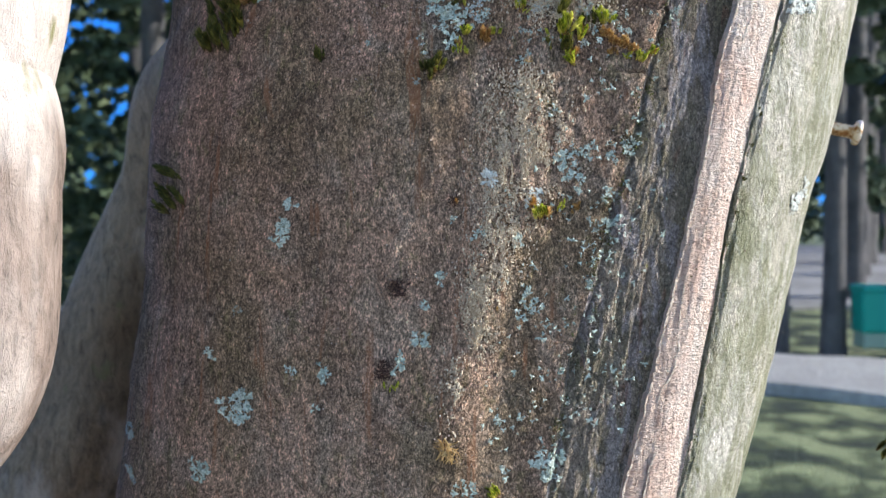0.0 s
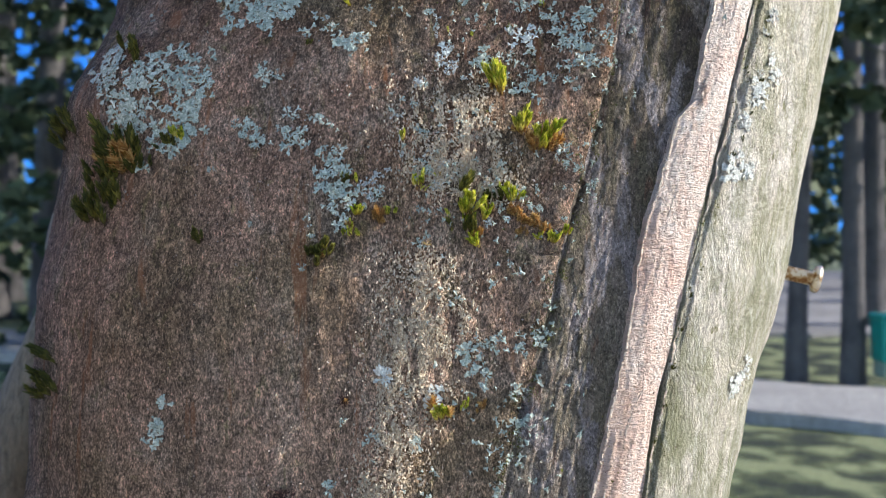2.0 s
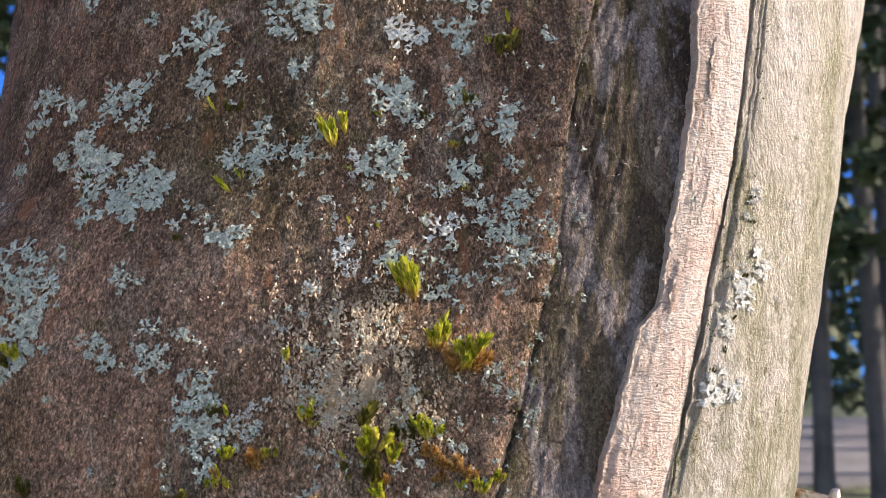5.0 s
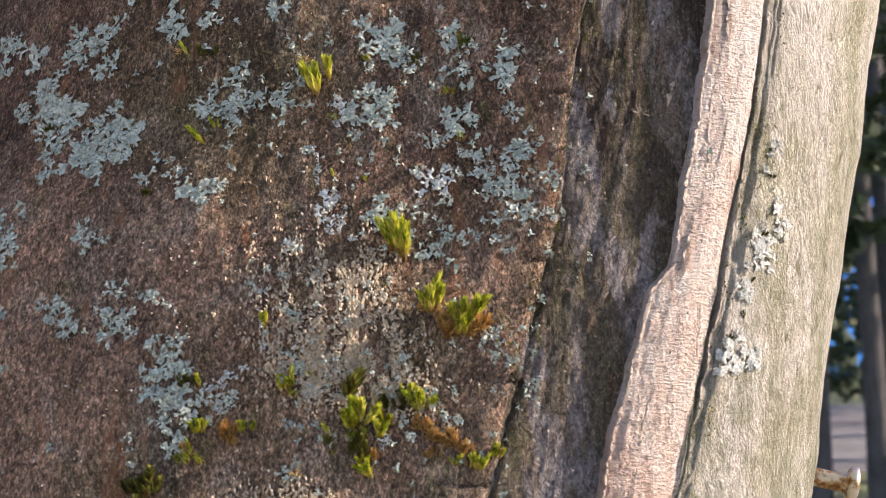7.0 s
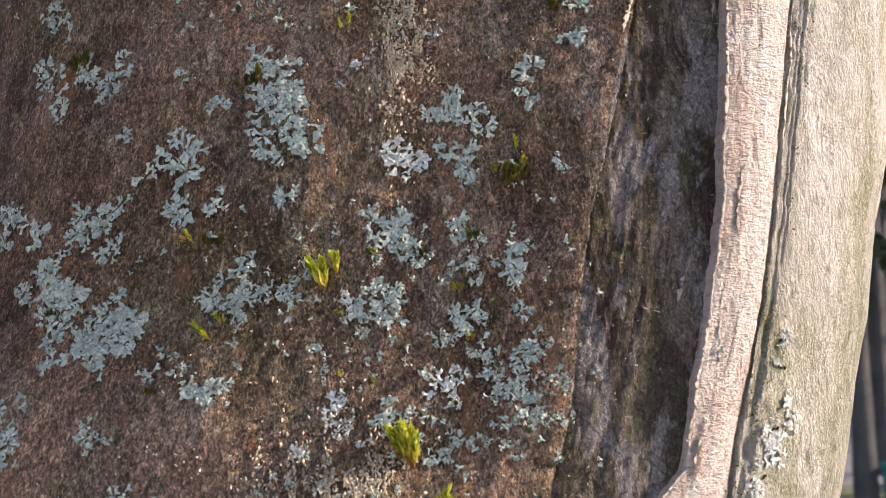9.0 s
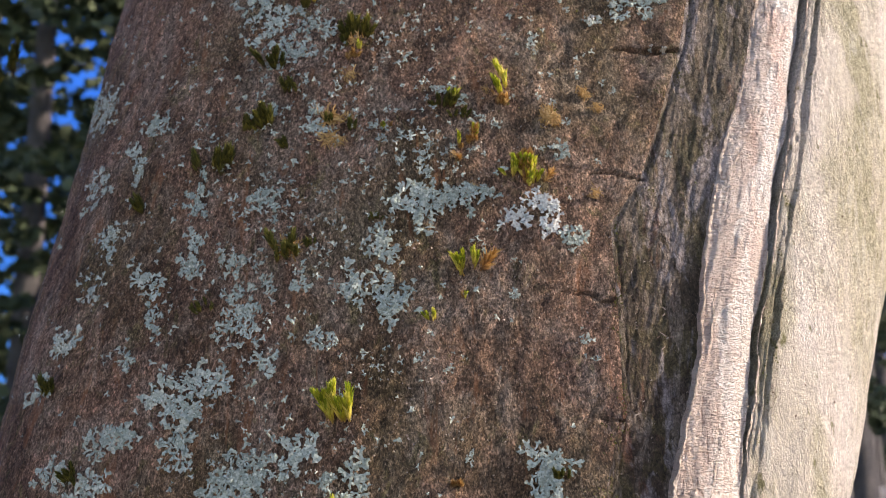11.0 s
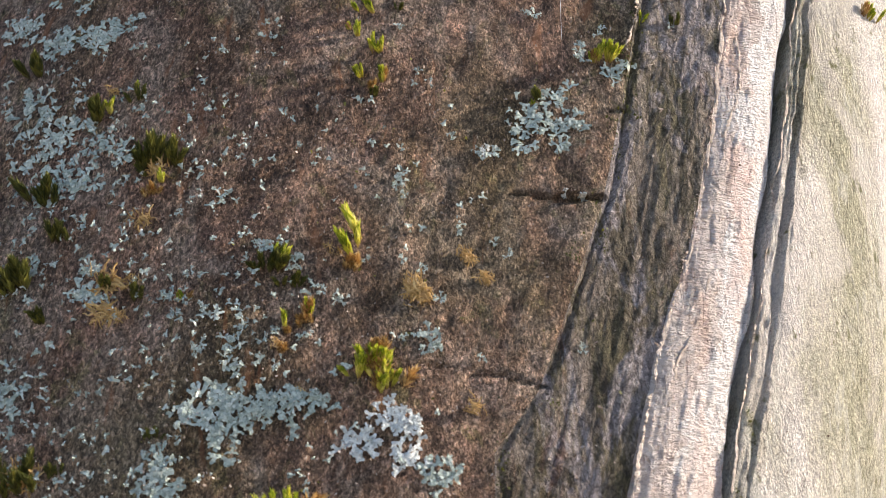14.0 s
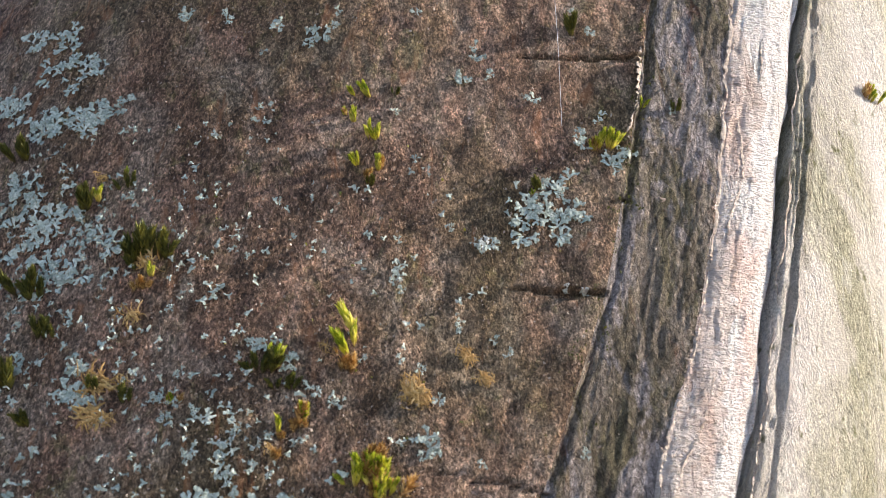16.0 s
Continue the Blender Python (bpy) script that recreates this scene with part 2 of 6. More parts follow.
def tinted(name, stops, rough=0.8, grain=0.0, glow=0.0, bump=0.0):
    """A colour drawn from the stops piece by piece, with a fine grain; glow: light let through thin leaves."""
    m, nt, b, c = base(name, rough)
    pieces = nt.nodes.new("ShaderNodeNewGeometry").outputs["Random Per Island"]
    whole = nt.nodes.new("ShaderNodeObjectInfo").outputs["Random"]
    col = ramp(nt, added(nt, ramp(nt, pieces, (0.0, 0.0), (1.0, 0.7)), whole, 0.3), *stops)
    if grain:
        g = noisy(nt, c, grain, (1, 1, 1), 3)
        col = mixed(nt, 0.6, col, ramp(nt, g, (0.3, 0.5), (0.5, 1.0), (0.72, 1.35)), "MULTIPLY")
        if bump:
            bumped(nt, b, g, bump)
    nt.links.new(col, b.inputs["Base Color"])
    if glow:
        t = nt.nodes.new("ShaderNodeBsdfTranslucent")
        nt.links.new(col, t.inputs[0])
        mix = nt.nodes.new("ShaderNodeMixShader")
        mix.inputs[0].default_value = glow
        nt.links.new(b.outputs[0], mix.inputs[1])
        nt.links.new(t.outputs[0], mix.inputs[2])
        nt.links.new(mix.outputs[0], nt.nodes["Material Output"].inputs[0])
    return m


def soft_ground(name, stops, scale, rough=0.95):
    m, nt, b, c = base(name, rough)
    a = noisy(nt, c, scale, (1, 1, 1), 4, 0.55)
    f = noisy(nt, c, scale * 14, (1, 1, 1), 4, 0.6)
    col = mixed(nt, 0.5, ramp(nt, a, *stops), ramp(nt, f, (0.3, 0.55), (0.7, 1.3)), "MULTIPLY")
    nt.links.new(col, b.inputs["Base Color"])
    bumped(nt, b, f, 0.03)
    return m


def steel():
    m, nt, b, c = base("rusty_steel", 0.45)
    b.inputs["Metallic"].default_value = 0.85
    n = noisy(nt, c, 420, (1, 1, 1), 4)
    nt.links.new(ramp(nt, n, (0.42, (0.62, 0.57, 0.48)), (0.53, (0.38, 0.25, 0.13)), (0.64, (0.24, 0.11, 0.04))), b.inputs["Base Color"])
    nt.links.new(ramp(nt, n, (0.42, 0.3), (0.62, 0.8)), b.inputs["Roughness"])
    bumped(nt, b, noisy(nt, c, 1500), 0.0003, 0.6)
    return m


RIM = flank_bark("rim_bark", 1.0, 0.002, ((0.32, 0.29, 0.19), (0.46, 0.42, 0.32), (0.60, 0.55, 0.47), (0.70, 0.64, 0.58)))
FACE, BAND, WOOD, CALLUS, FLANK, STEEL = face_bark(), band_bark(), scar_wood(), scar_wood("scar_callus", 0.5), flank_bark(), steel()
STEM = flank_bark("side_stem_bark", 0.25, 0.0012, ((0.19, 0.136, 0.09), (0.235, 0.172, 0.118), (0.275, 0.205, 0.14), (0.31, 0.238, 0.165)))
WOOD_PALE = flank_bark("pale_stem_bark", 0.2, 0.0012, ((0.15, 0.106, 0.086), (0.19, 0.138, 0.116), (0.22, 0.166, 0.142), (0.255, 0.2, 0.174)))
LICHEN = tinted("lichen_grey", ((0.0, (0.20, 0.24, 0.20)), (0.4, (0.33, 0.385, 0.335)), (0.75, (0.44, 0.49, 0.43)), (1.0, (0.59, 0.63, 0.56))), 0.85, 2200, 0.0, 0.0003)
# White lichen; its tone also paints sunlight on a few small dabs.
LICHEN_PALE = tinted("lichen_pale", ((0.0, (0.38, 0.40, 0.37)), (1.0, (0.68, 0.69, 0.65))), 0.85, 2200, 0.0, 0.0003)
CRUMB = tinted("lichen_crumbs", ((0.0, (0.34, 0.24, 0.17)), (0.3, (0.48, 0.40, 0.30)), (0.6, (0.57, 0.47, 0.355)), (1.0, (0.68, 0.59, 0.46))), 0.9)
GRAIN = tinted("lichen_grain", ((0.0, (0.42, 0.32, 0.23)), (0.4, (0.60, 0.50, 0.38)), (0.75, (0.70, 0.61, 0.49)), (1.0, (0.80, 0.74, 0.65))), 0.9)
FLAKE = tinted("bark_flakes", ((0.0, (0.09, 0.055, 0.04)), (0.5, (0.28, 0.20, 0.16)), (1.0, (0.58, 0.49, 0.42))), 0.9)
def shoot_leaf(name, tips, foot, rise, glow):
    """Moss leaves: fresh tips of varied colour over a withered foot; rise: how far up the shoot the foot reaches."""
    m, nt, b, c = base(name, 0.5)
    pieces = nt.nodes.new("ShaderNodeNewGeometry").outputs["Random Per Island"]
    whole = nt.nodes.new("ShaderNodeObjectInfo").outputs["Random"]
    col = ramp(nt, added(nt, ramp(nt, pieces, (0.0, 0.0), (1.0, 0.65)), whole, 0.35), *tips)
    apart = node(nt, "ShaderNodeSeparateXYZ")
    nt.links.new(c, apart.inputs[0])
    up = ramp(nt, added(nt, apart.outputs[2], ramp(nt, pieces, (0.0, 0.0), (1.0, 1.0)), 0.3), (rise, 1.0), (rise + 0.35, 0.0))
    col = mixed(nt, up, col, foot)
    nt.links.new(col, b.inputs["Base Color"])
    t = nt.nodes.new("ShaderNodeBsdfTranslucent")
    nt.links.new(col, t.inputs[0])
    mix = nt.nodes.new("ShaderNodeMixShader")
    mix.inputs[0].default_value = glow
    nt.links.new(b.outputs[0], mix.inputs[1])
    nt.links.new(t.outputs[0], mix.inputs[2])
    nt.links.new(mix.outputs[0], nt.nodes["Material Output"].inputs[0])
    return m


MOSS = shoot_leaf("moss_bright", ((0.0, (0.10, 0.16, 0.018)), (0.3, (0.30, 0.38, 0.035)), (0.6, (0.64, 0.62, 0.08)), (0.95, (0.95, 0.86, 0.32))), (0.44, 0.26, 0.09), 0.22, 0.42)
MOSS_DARK = shoot_leaf("moss_dark", ((0.0, (0.05, 0.06, 0.016)), (0.5, (0.11, 0.115, 0.03)), (0.85, (0.24, 0.22, 0.05)), (1.0, (0.42, 0.38, 0.08))), (0.09, 0.06, 0.03), 0.25, 0.35)
MOSS_BROWN = shoot_leaf("moss_brown", ((0.0, (0.30, 0.14, 0.04)), (0.5, (0.52, 0.30, 0.10)), (1.0, (0.80, 0.60, 0.30))), (0.26, 0.14, 0.06), 0.3, 0.35)
SPLINTER = tinted("splinters", ((0.0, (0.28, 0.19, 0.14)), (0.5, (0.50, 0.38, 0.31)), (1.0, (0.74, 0.63, 0.55))), 0.85)
SILK = tinted("spider_silk", ((0.0, (0.75, 0.76, 0.78)), (1.0, (0.8, 0.8, 0.82))), 0.3)
DARK = tinted("dark_crust", ((0.0, (0.03, 0.014, 0.012)), (1.0, (0.08, 0.04, 0.032))), 0.9)
STRAW = tinted("dry_straw", ((0.0, (0.36, 0.20, 0.08)), (0.6, (0.66, 0.42, 0.17)), (1.0, (0.84, 0.62, 0.32))), 0.7, 900, 0.3)
# Dapple of sun and tree shade on the lawn is put into its colour.
GRASS = soft_ground("meadow_dapple", ((0.40, (0.022, 0.03, 0.018)), (0.5, (0.075, 0.09, 0.04)), (0.58, (0.22, 0.24, 0.12))), 2.6)
PATHWAY = soft_ground("gravel_path", ((0.3, (0.26, 0.245, 0.23)), (0.7, (0.38, 0.365, 0.345))), 1.2)
BOUNCE = soft_ground("bounce_ground", ((0.3, (0.32, 0.24, 0.17)), (0.5, (0.46, 0.37, 0.28)), (0.7, (0.58, 0.49, 0.39))), 1.5)
YARD = soft_ground("pale_dry_ground", ((0.3, (0.12, 0.11, 0.10)), (0.5, (0.21, 0.20, 0.19)), (0.7, (0.31, 0.30, 0.29))), 0.35)
NEEDLE = tinted("conifer_needles", ((0.0, (0.03, 0.045, 0.026)), (0.6, (0.06, 0.085, 0.045)), (1.0, (0.12, 0.15, 0.075))), 0.7)
FAR_BARK = soft_ground("conifer_bark", ((0.3, (0.075, 0.07, 0.075)), (0.7, (0.14, 0.13, 0.13))), 4)
TEAL = tinted("teal_plastic", ((0.0, (0.0, 0.23, 0.19)), (1.0, (0.0, 0.26, 0.21))), 0.45)
DULL = tinted("grey_green_plastic", ((0.0, (0.20, 0.28, 0.23)), (1.0, (0.22, 0.30, 0.25))), 0.6)

# ---- form of the leaning trunk: a rounded section that follows a long scar ----
LATTICES = {}


def lattice(seed):
    if seed not in LATTICES:
        LATTICES[seed] = np.random.RandomState(seed).rand(256, 256) * 2 - 1
    return LATTICES[seed]


def smooth_noise(u, v, seed):
    """Value noise on a 256-cell lattice."""
    g = lattice(seed)
    iu, iv = np.floor(u), np.floor(v)
    fu, fv = u - iu, v - iv
    fu, fv = fu * fu * fu * (fu * (fu * 6 - 15) + 10), fv * fv * fv * (fv * (fv * 6 - 15) + 10)
    a, b = iu.astype(int) % 256, iv.astype(int) % 256
    a1, b1 = (a + 1) % 256, (b + 1) % 256
    low = g[a, b] * (1 - fu) + g[a1, b] * fu
    high = g[a, b1] * (1 - fu) + g[a1, b1] * fu
    return low * (1 - fv) + high * fv


def fbm(u, v, seed, octaves=3):
    total, gain = 0.0, 1.0
    for k in range(octaves):
        total = total + gain * smooth_noise(u * 2 ** k + 17.3 * k, v * 2 ** k + 5.7 * k, seed + k)
        gain *= 0.5
    return total


def step(a, b, x):
    t = np.clip((x - a) / (b - a), 0, 1)
    return t * t * (3 - 2 * t)


def scar_x(z):
    """Where the crack on the sunny side of the scar runs."""
    return np.interp(z, [0, 0.9, 1.2, 1.236, 1.266, 1.296, 1.328, 1.357, 1.385, 1.401, 1.449, 1.492, 1.527, 1.567, 1.609, 1.7, 2.2, 3.4],
                     [-0.06, 0.005, 0.0545, 0.0602, 0.0651, 0.0697, 0.0768, 0.0846, 0.0917, 0.0949, 0.1034, 0.1139, 0.1241, 0.1348, 0.1446, 0.167, 0.29, 0.6])


def lip_width(z):
    return np.interp(z, [1.236, 1.261, 1.294, 1.312, 1.332, 1.349, 1.357, 1.361, 1.379, 1.4, 1.443, 1.459, 1.483, 1.505, 1.525, 1.542, 1.561, 1.603],
                     [0.0147, 0.013, 0.0106, 0.0105, 0.0121, 0.0115, 0.0111, 0.0088, 0.0095, 0.0099, 0.0131, 0.0141, 0.0121, 0.0146, 0.0148, 0.0128, 0.0124, 0.0142])


def band_width(z):
    return np.interp(z, [1.25, 1.266, 1.287, 1.322, 1.339, 1.369, 1.385, 1.4, 1.454, 1.474, 1.492, 1.51, 1.519, 1.55, 1.601],
                     [0.0309, 0.0312, 0.0284, 0.0264, 0.027, 0.0263, 0.0285, 0.0292, 0.0258, 0.025, 0.0288, 0.034, 0.03, 0.027, 0.028])


def rim_width(z):
    return np.interp(z, [1.25, 1.35, 1.4, 1.5, 1.56], [0.0022, 0.0027, 0.0038, 0.0053, 0.0046])


def left_edge(z):
    return np.interp(z, [0, 1.0, 1.222, 1.282, 1.347, 1.418, 1.492, 1.577, 1.7], [-0.21, -0.15, -0.137, -0.139, -0.152, -0.162, -0.173, -0.183, -0.192])


def right_edge(z):
    return np.interp(z, [0, 1.0, 1.222, 1.25, 1.275, 1.3, 1.325, 1.35, 1.375, 1.4, 1.43, 1.46, 1.5, 1.535, 1.571, 1.6, 1.7],
                     [0.064, 0.028, 0.0264, 0.0291, 0.0307, 0.0324, 0.034, 0.034, 0.0333, 0.0344, 0.0378, 0.043, 0.0477, 0.05, 0.0525, 0.0557, 0.0594])


BEND_Z = np.linspace(0.0, 3.4, 6801)
BEND_SLOPE = np.interp(BEND_Z, [1.28, 1.36, 1.46], [0.0, 0.11, 0.22])
BEND_Y = np.concatenate([[0.0], np.cumsum(BEND_SLOPE[:-1] * np.diff(BEND_Z))])


def bend(z):
    """How far the leaning face has moved back at that height."""
    return np.interp(z, BEND_Z, BEND_Y)


ARC_A = np.linspace(-math.pi / 2, math.pi / 2, 4001)
POWER = np.where(ARC_A < 0, 2.62, 3.1)
ARC_U = np.sign(np.sin(ARC_A)) * np.abs(np.sin(ARC_A)) ** (2 / POWER)
ARC_V = 1 - np.abs(np.cos(ARC_A)) ** (2 / POWER)
ARC_L = np.concatenate([[0.0], np.cumsum(np.hypot(np.diff(ARC_U), 0.88 * np.diff(ARC_V)))])
ARC_HALF = ARC_L[-1]


def section(q, z):
    """Point of the trunk's smooth section: q is the way round it from its left edge, in half widths; past the right edge it runs on round the back."""
    half = (right_edge(z) - left_edge(z)) / 2
    mid = (right_edge(z) + left_edge(z)) / 2
    q = np.mod(q, 2 * ARC_HALF)
    front = np.where(q > ARC_HALF, 2 * ARC_HALF - q, q)
    u, v = np.interp(front, ARC_L, ARC_U), np.interp(front, ARC_L, ARC_V)
    v = np.where(q > ARC_HALF, 2 - v, v)
    return scar_x(z) + mid + half * u, bend(z) + 0.88 * half * v


def along(s, z):
    """The way round the section at an offset s from the scar's crack, on the front."""
    half = (right_edge(z) - left_edge(z)) / 2
    mid = (right_edge(z) + left_edge(z)) / 2
    return np.interp((s - mid) / half, ARC_U, ARC_L)


def bump_at(s, z, s0, z0, ws, wz):
    return np.exp(-((s - s0) / ws) ** 2 - ((z - z0) / wz) ** 2)


CHECKS = []


def check(x1, z1, x2, z2, width, depth):
    """A cross crack in the bark between two places of the face."""
    CHECKS.append((x1, z1, x2, z2, width, depth))


def relief(s, z):
    """Height of the bark over the smooth section, by offset from the crack and height."""
    lip, band, rim = lip_width(z), band_width(z), rim_width(z)
    lip = lip + 0.00022 * smooth_noise(z * 300, z * 0, 31) + 0.00012 * smooth_noise(z * 1100, z * 0, 32)
    band = band + 0.0005 * smooth_noise(z * 90, z * 0, 33) + 0.0002 * smooth_noise(z * 700, z * 0, 34)
    # bark of the main face
    face = 0.0006 * fbm(s * 38, z * 30, 1) + 0.0001 * fbm(s * 190, z * 130, 5) + 0.00014 * fbm(s * 420, z * 300, 9, 2)
    face += 0.00022 * np.abs(fbm(s * 620, z * 380, 13, 1))
    face += 0.0011 * step(-0.044, -0.056, s) * (1 - step(1.36, 1.40, z)) + 0.0007 * step(-0.038, -0.028, s)
    face += 0.0016 * bump_at(s, z, -0.05, 1.352, 0.022, 0.006) + 0.005 * bump_at(s, z, -0.14, 1.365, 0.028, 0.014) + 0.003 * bump_at(s, z, -0.15, 1.46, 0.03, 0.03)
    face += np.interp(z, [1.25, 1.32, 1.385, 1.45, 1.53, 1.6], [-0.02, -0.015, 0.07, 0.06, 0.02, 0.01]) * np.clip(s + band, -0.1, 0)
    stripe = np.interp(z, [1.23, 1.275, 1.298, 1.322, 1.352, 1.4], [0.006, 0.0125, 0.019, 0.0235, 0.028, 0.034]) - scar_x(z)
    face += 0.0009 * np.exp(-((s - stripe) / 0.007) ** 2) * (1 - step(1.352, 1.37, z))
    # ridged bark of the band
    ridge = 1 - 2 * np.abs(fbm((s - 0.06 * np.sin(z * 31) * 0.02) * 420, z * 45, 40, 2))
    rugged = 1 + 1.2 * (1 - step(1.31, 1.345, z)) + 0.2 * step(1.46, 1.51, z)
    deep = -0.0006 + rugged * ((0.00011 - 0.00005 * step(1.46, 1.50, z)) * ridge + 0.00008 * fbm(s * 1300, z * 400, 42, 2) + 0.0001 * fbm(s * 420, z * 280, 44, 2)) + 0.0002 * fbm(s * 60, z * 40, 47)
    deep = deep + 0.12 * (s + 0.6 * lip + 0.4 * band) * step(1.33, 1.36, z) * (1 - step(1.45, 1.5, z))
    deep = deep + 0.0013 * step(1.475, 1.54, z) + 0.0009 * (1 - step(1.31, 1.345, z))
    deep = deep + 0.0009 * step(1.46, 1.52, z) * step(-lip - 0.012, -lip, s)
    # bare wood of the scar
    p = np.clip((s + lip) / lip, 0, 1)
    wood = 0.0024 * (1 - np.where(p > 0.3, 1.9 + 0.5 * step(1.44, 1.5, z), 1.25) * (p - 0.3) ** 2) - 0.0006 + 0.00012 * fbm(s * 160 + z * 60, z * 520 - s * 90, 50, 1) + 0.00015 * fbm(s * 900, z * 110, 54, 2) + 0.00012 * np.abs(fbm(s * 760 + z * 520 + 1.5 * fbm(s * 300, z * 200, 52, 1), z * 640 - s * 430 + 1.5 * fbm(s * 260, z * 240, 53, 1), 56, 2))
    wood += 0.0009 * step(1.36, 1.40, z) * (1 - step(1.44, 1.48, z))
    wood += 0.00016 * fbm(s * 150, z * 50, 57, 2) - 0.0001 * step(0.3, 0.0, np.abs(fbm(s * 260, z * 26, 59, 1)) * 5)
    wood += step(1.42, 1.48, z) * (0.0002 * fbm(s * 520 + 0.6 * np.sin(z * 240), z * 34, 151, 2) + 0.00007 * fbm(s * 240 + z * 60, z * 720 - s * 130, 153, 2))
    # rim beside the crack, then the smooth flank
    rims = -0.0001 + 0.0003 * step(1.43, 1.48, z) + 0.00022 * fbm(s * 700 + z * 210, z * 420 - s * 300, 67, 3) + 0.0007 * np.abs(smooth_noise(s * 1100, z * 40, 61)) - (0.0006 + 0.0013 * step(1.44, 1.49, z)) * np.exp(-((s - 0.78 * rim - 0.0003 * smooth_noise(z * 200, z * 0, 65)) / 0.0006) ** 2) * (0.65 + 0.35 * smooth_noise(z * 45, z * 0, 66)) + 0.0003 * fbm(s * 400, z * 300, 63, 2)
    flank = 0.0002 + 0.0003 * fbm(s * 130, z * 60, 70) + 0.00012 * fbm(s * 420, z * 220, 74, 2)
    flank += 0.0009 * step(0.35, 0.7, fbm(s * 55, z * 22, 79, 2)) * step(0.004, 0.012, s)
    face += 0.0006 * np.exp(-((s + band + 0.0009) / 0.0005) ** 2) * step(1.56, 1.58, z)
    h = np.where(s < -band, face, deep)
    h = h - (0.22 + 0.78 * (1 - step(1.335, 1.36, z) + step(1.515, 1.53, z))) * (0.0006 + 0.0005 * step(0.0, 0.6, smooth_noise(z * 110, z * 0, 36))) * np.exp(-((s + band) / 0.0006) ** 2)
    edge = 0.0002
    h = h + (wood - h) * step(-lip - edge, -lip + edge, s)
    h = h + (rims - h) * step(-0.0003, 0.0002, s)
    h = h - (0.003 + 0.0012 * step(1.43, 1.48, z)) * np.exp(-((s - 0.0004 - 0.0003 * smooth_noise(z * 90, z * 0, 80)) / (0.00026 + 0.00014 * step(1.43, 1.48, z) + 0.00016 * smooth_noise(z * 60, z * 0, 81))) ** 2)
    rim = rim + 0.0005 * smooth_noise(z * 160, z * 0, 83) + 0.0003 * smooth_noise(z * 1100, z * 0, 84)
    h = h + (flank - h) * step(rim - 0.0004, rim + 0.0004, s)
    x = scar_x(z) + s
    for x1, z1, x2, z2, width, depth in CHECKS:
        near = (np.abs(z - (z1 + z2) / 2) < 0.006) & (x > x1 - 0.002) & (x < x2 + 0.002)
        if not np.any(near):
            continue
        t = np.clip((x - x1) / (x2 - x1), 0, 1)
        line = z1 + (z2 - z1) * t + 0.0005 * smooth_noise(x * 420, z * 0, 90) + 0.0002 * smooth_noise(x * 1500, z * 0, 91)
        w = width * (0.25 + 0.75 * step(0, 0.55, t)) * (0.75 + 0.5 * smooth_noise(x * 300, z * 0, 92))
        ends = step(x1 - 0.001, x1 + 0.001, x) * step(x2 + 0.001, x2 - 0.0005, x)
        w = np.maximum(w, 0.00032)
        d = np.abs(z - line)
        h = h - np.where(near, depth * ends * (0.35 + 0.65 * t) * (1 - step(0.3 * w, np.maximum(w, 0.0001), d)), 0)
    return h


def face_point(x, z):
    """A place on the bark, its outward direction and the smooth height there, from x and z."""
    s = x - scar_x(z)
    e = 0.004

    def at(xx, zz):
        ss = np.array([xx - scar_x(zz)])
        px, py = section(along(ss, zz), np.array([zz]))
        return float(py[0])
    n = Vector((at(x + e, z) - at(x - e, z), -2 * e, at(x, z + e) - at(x, z - e))).normalized()
    h = float(relief(np.array([s]), np.array([z]))[0])
    return Vector((x, at(x, z), z)) + n * h, n


# ---- building helpers ----
def linked(name, verts, faces, material, smooth=True):
    d = bpy.data.meshes.new(name)
    d.from_pydata([tuple(v) for v in verts], [], faces)
    d.materials.append(material)
    if smooth:
        d.polygons.foreach_set("use_smooth", [True] * len(d.polygons))
    d.update()
    return d


def part(name, data, parent, label=""):
    ob = new(name, data)
    ob.parent = parent
    ob.matrix_parent_inverse = parent.matrix_basis.inverted()
    if label:
        ob["label"] = label
    return ob


def grid_mesh(name, pts, material, closed=False):
    rows, cols = pts.shape[:2]
    d = bpy.data.meshes.new(name)
    i = np.arange(rows * cols).reshape(rows, cols)
    if closed:
        i = np.concatenate([i, i[:, :1]], axis=1)
    quads = np.stack([i[:-1, :-1], i[:-1, 1:], i[1:, 1:], i[1:, :-1]], -1).reshape(-1, 4)
    d.vertices.add(rows * cols)
    d.vertices.foreach_set("co", pts.reshape(-1).astype(np.float32))
    d.loops.add(quads.size)
    d.loops.foreach_set("vertex_index", quads.reshape(-1).astype(np.int32))
    d.polygons.add(len(quads))
    d.polygons.foreach_set("loop_start", np.arange(0, quads.size, 4, dtype=np.int32))
    d.polygons.foreach_set("use_smooth", np.ones(len(quads), bool))
    d.materials.append(material)
    d.update(calc_edges=True)
    d.validate()
    return d


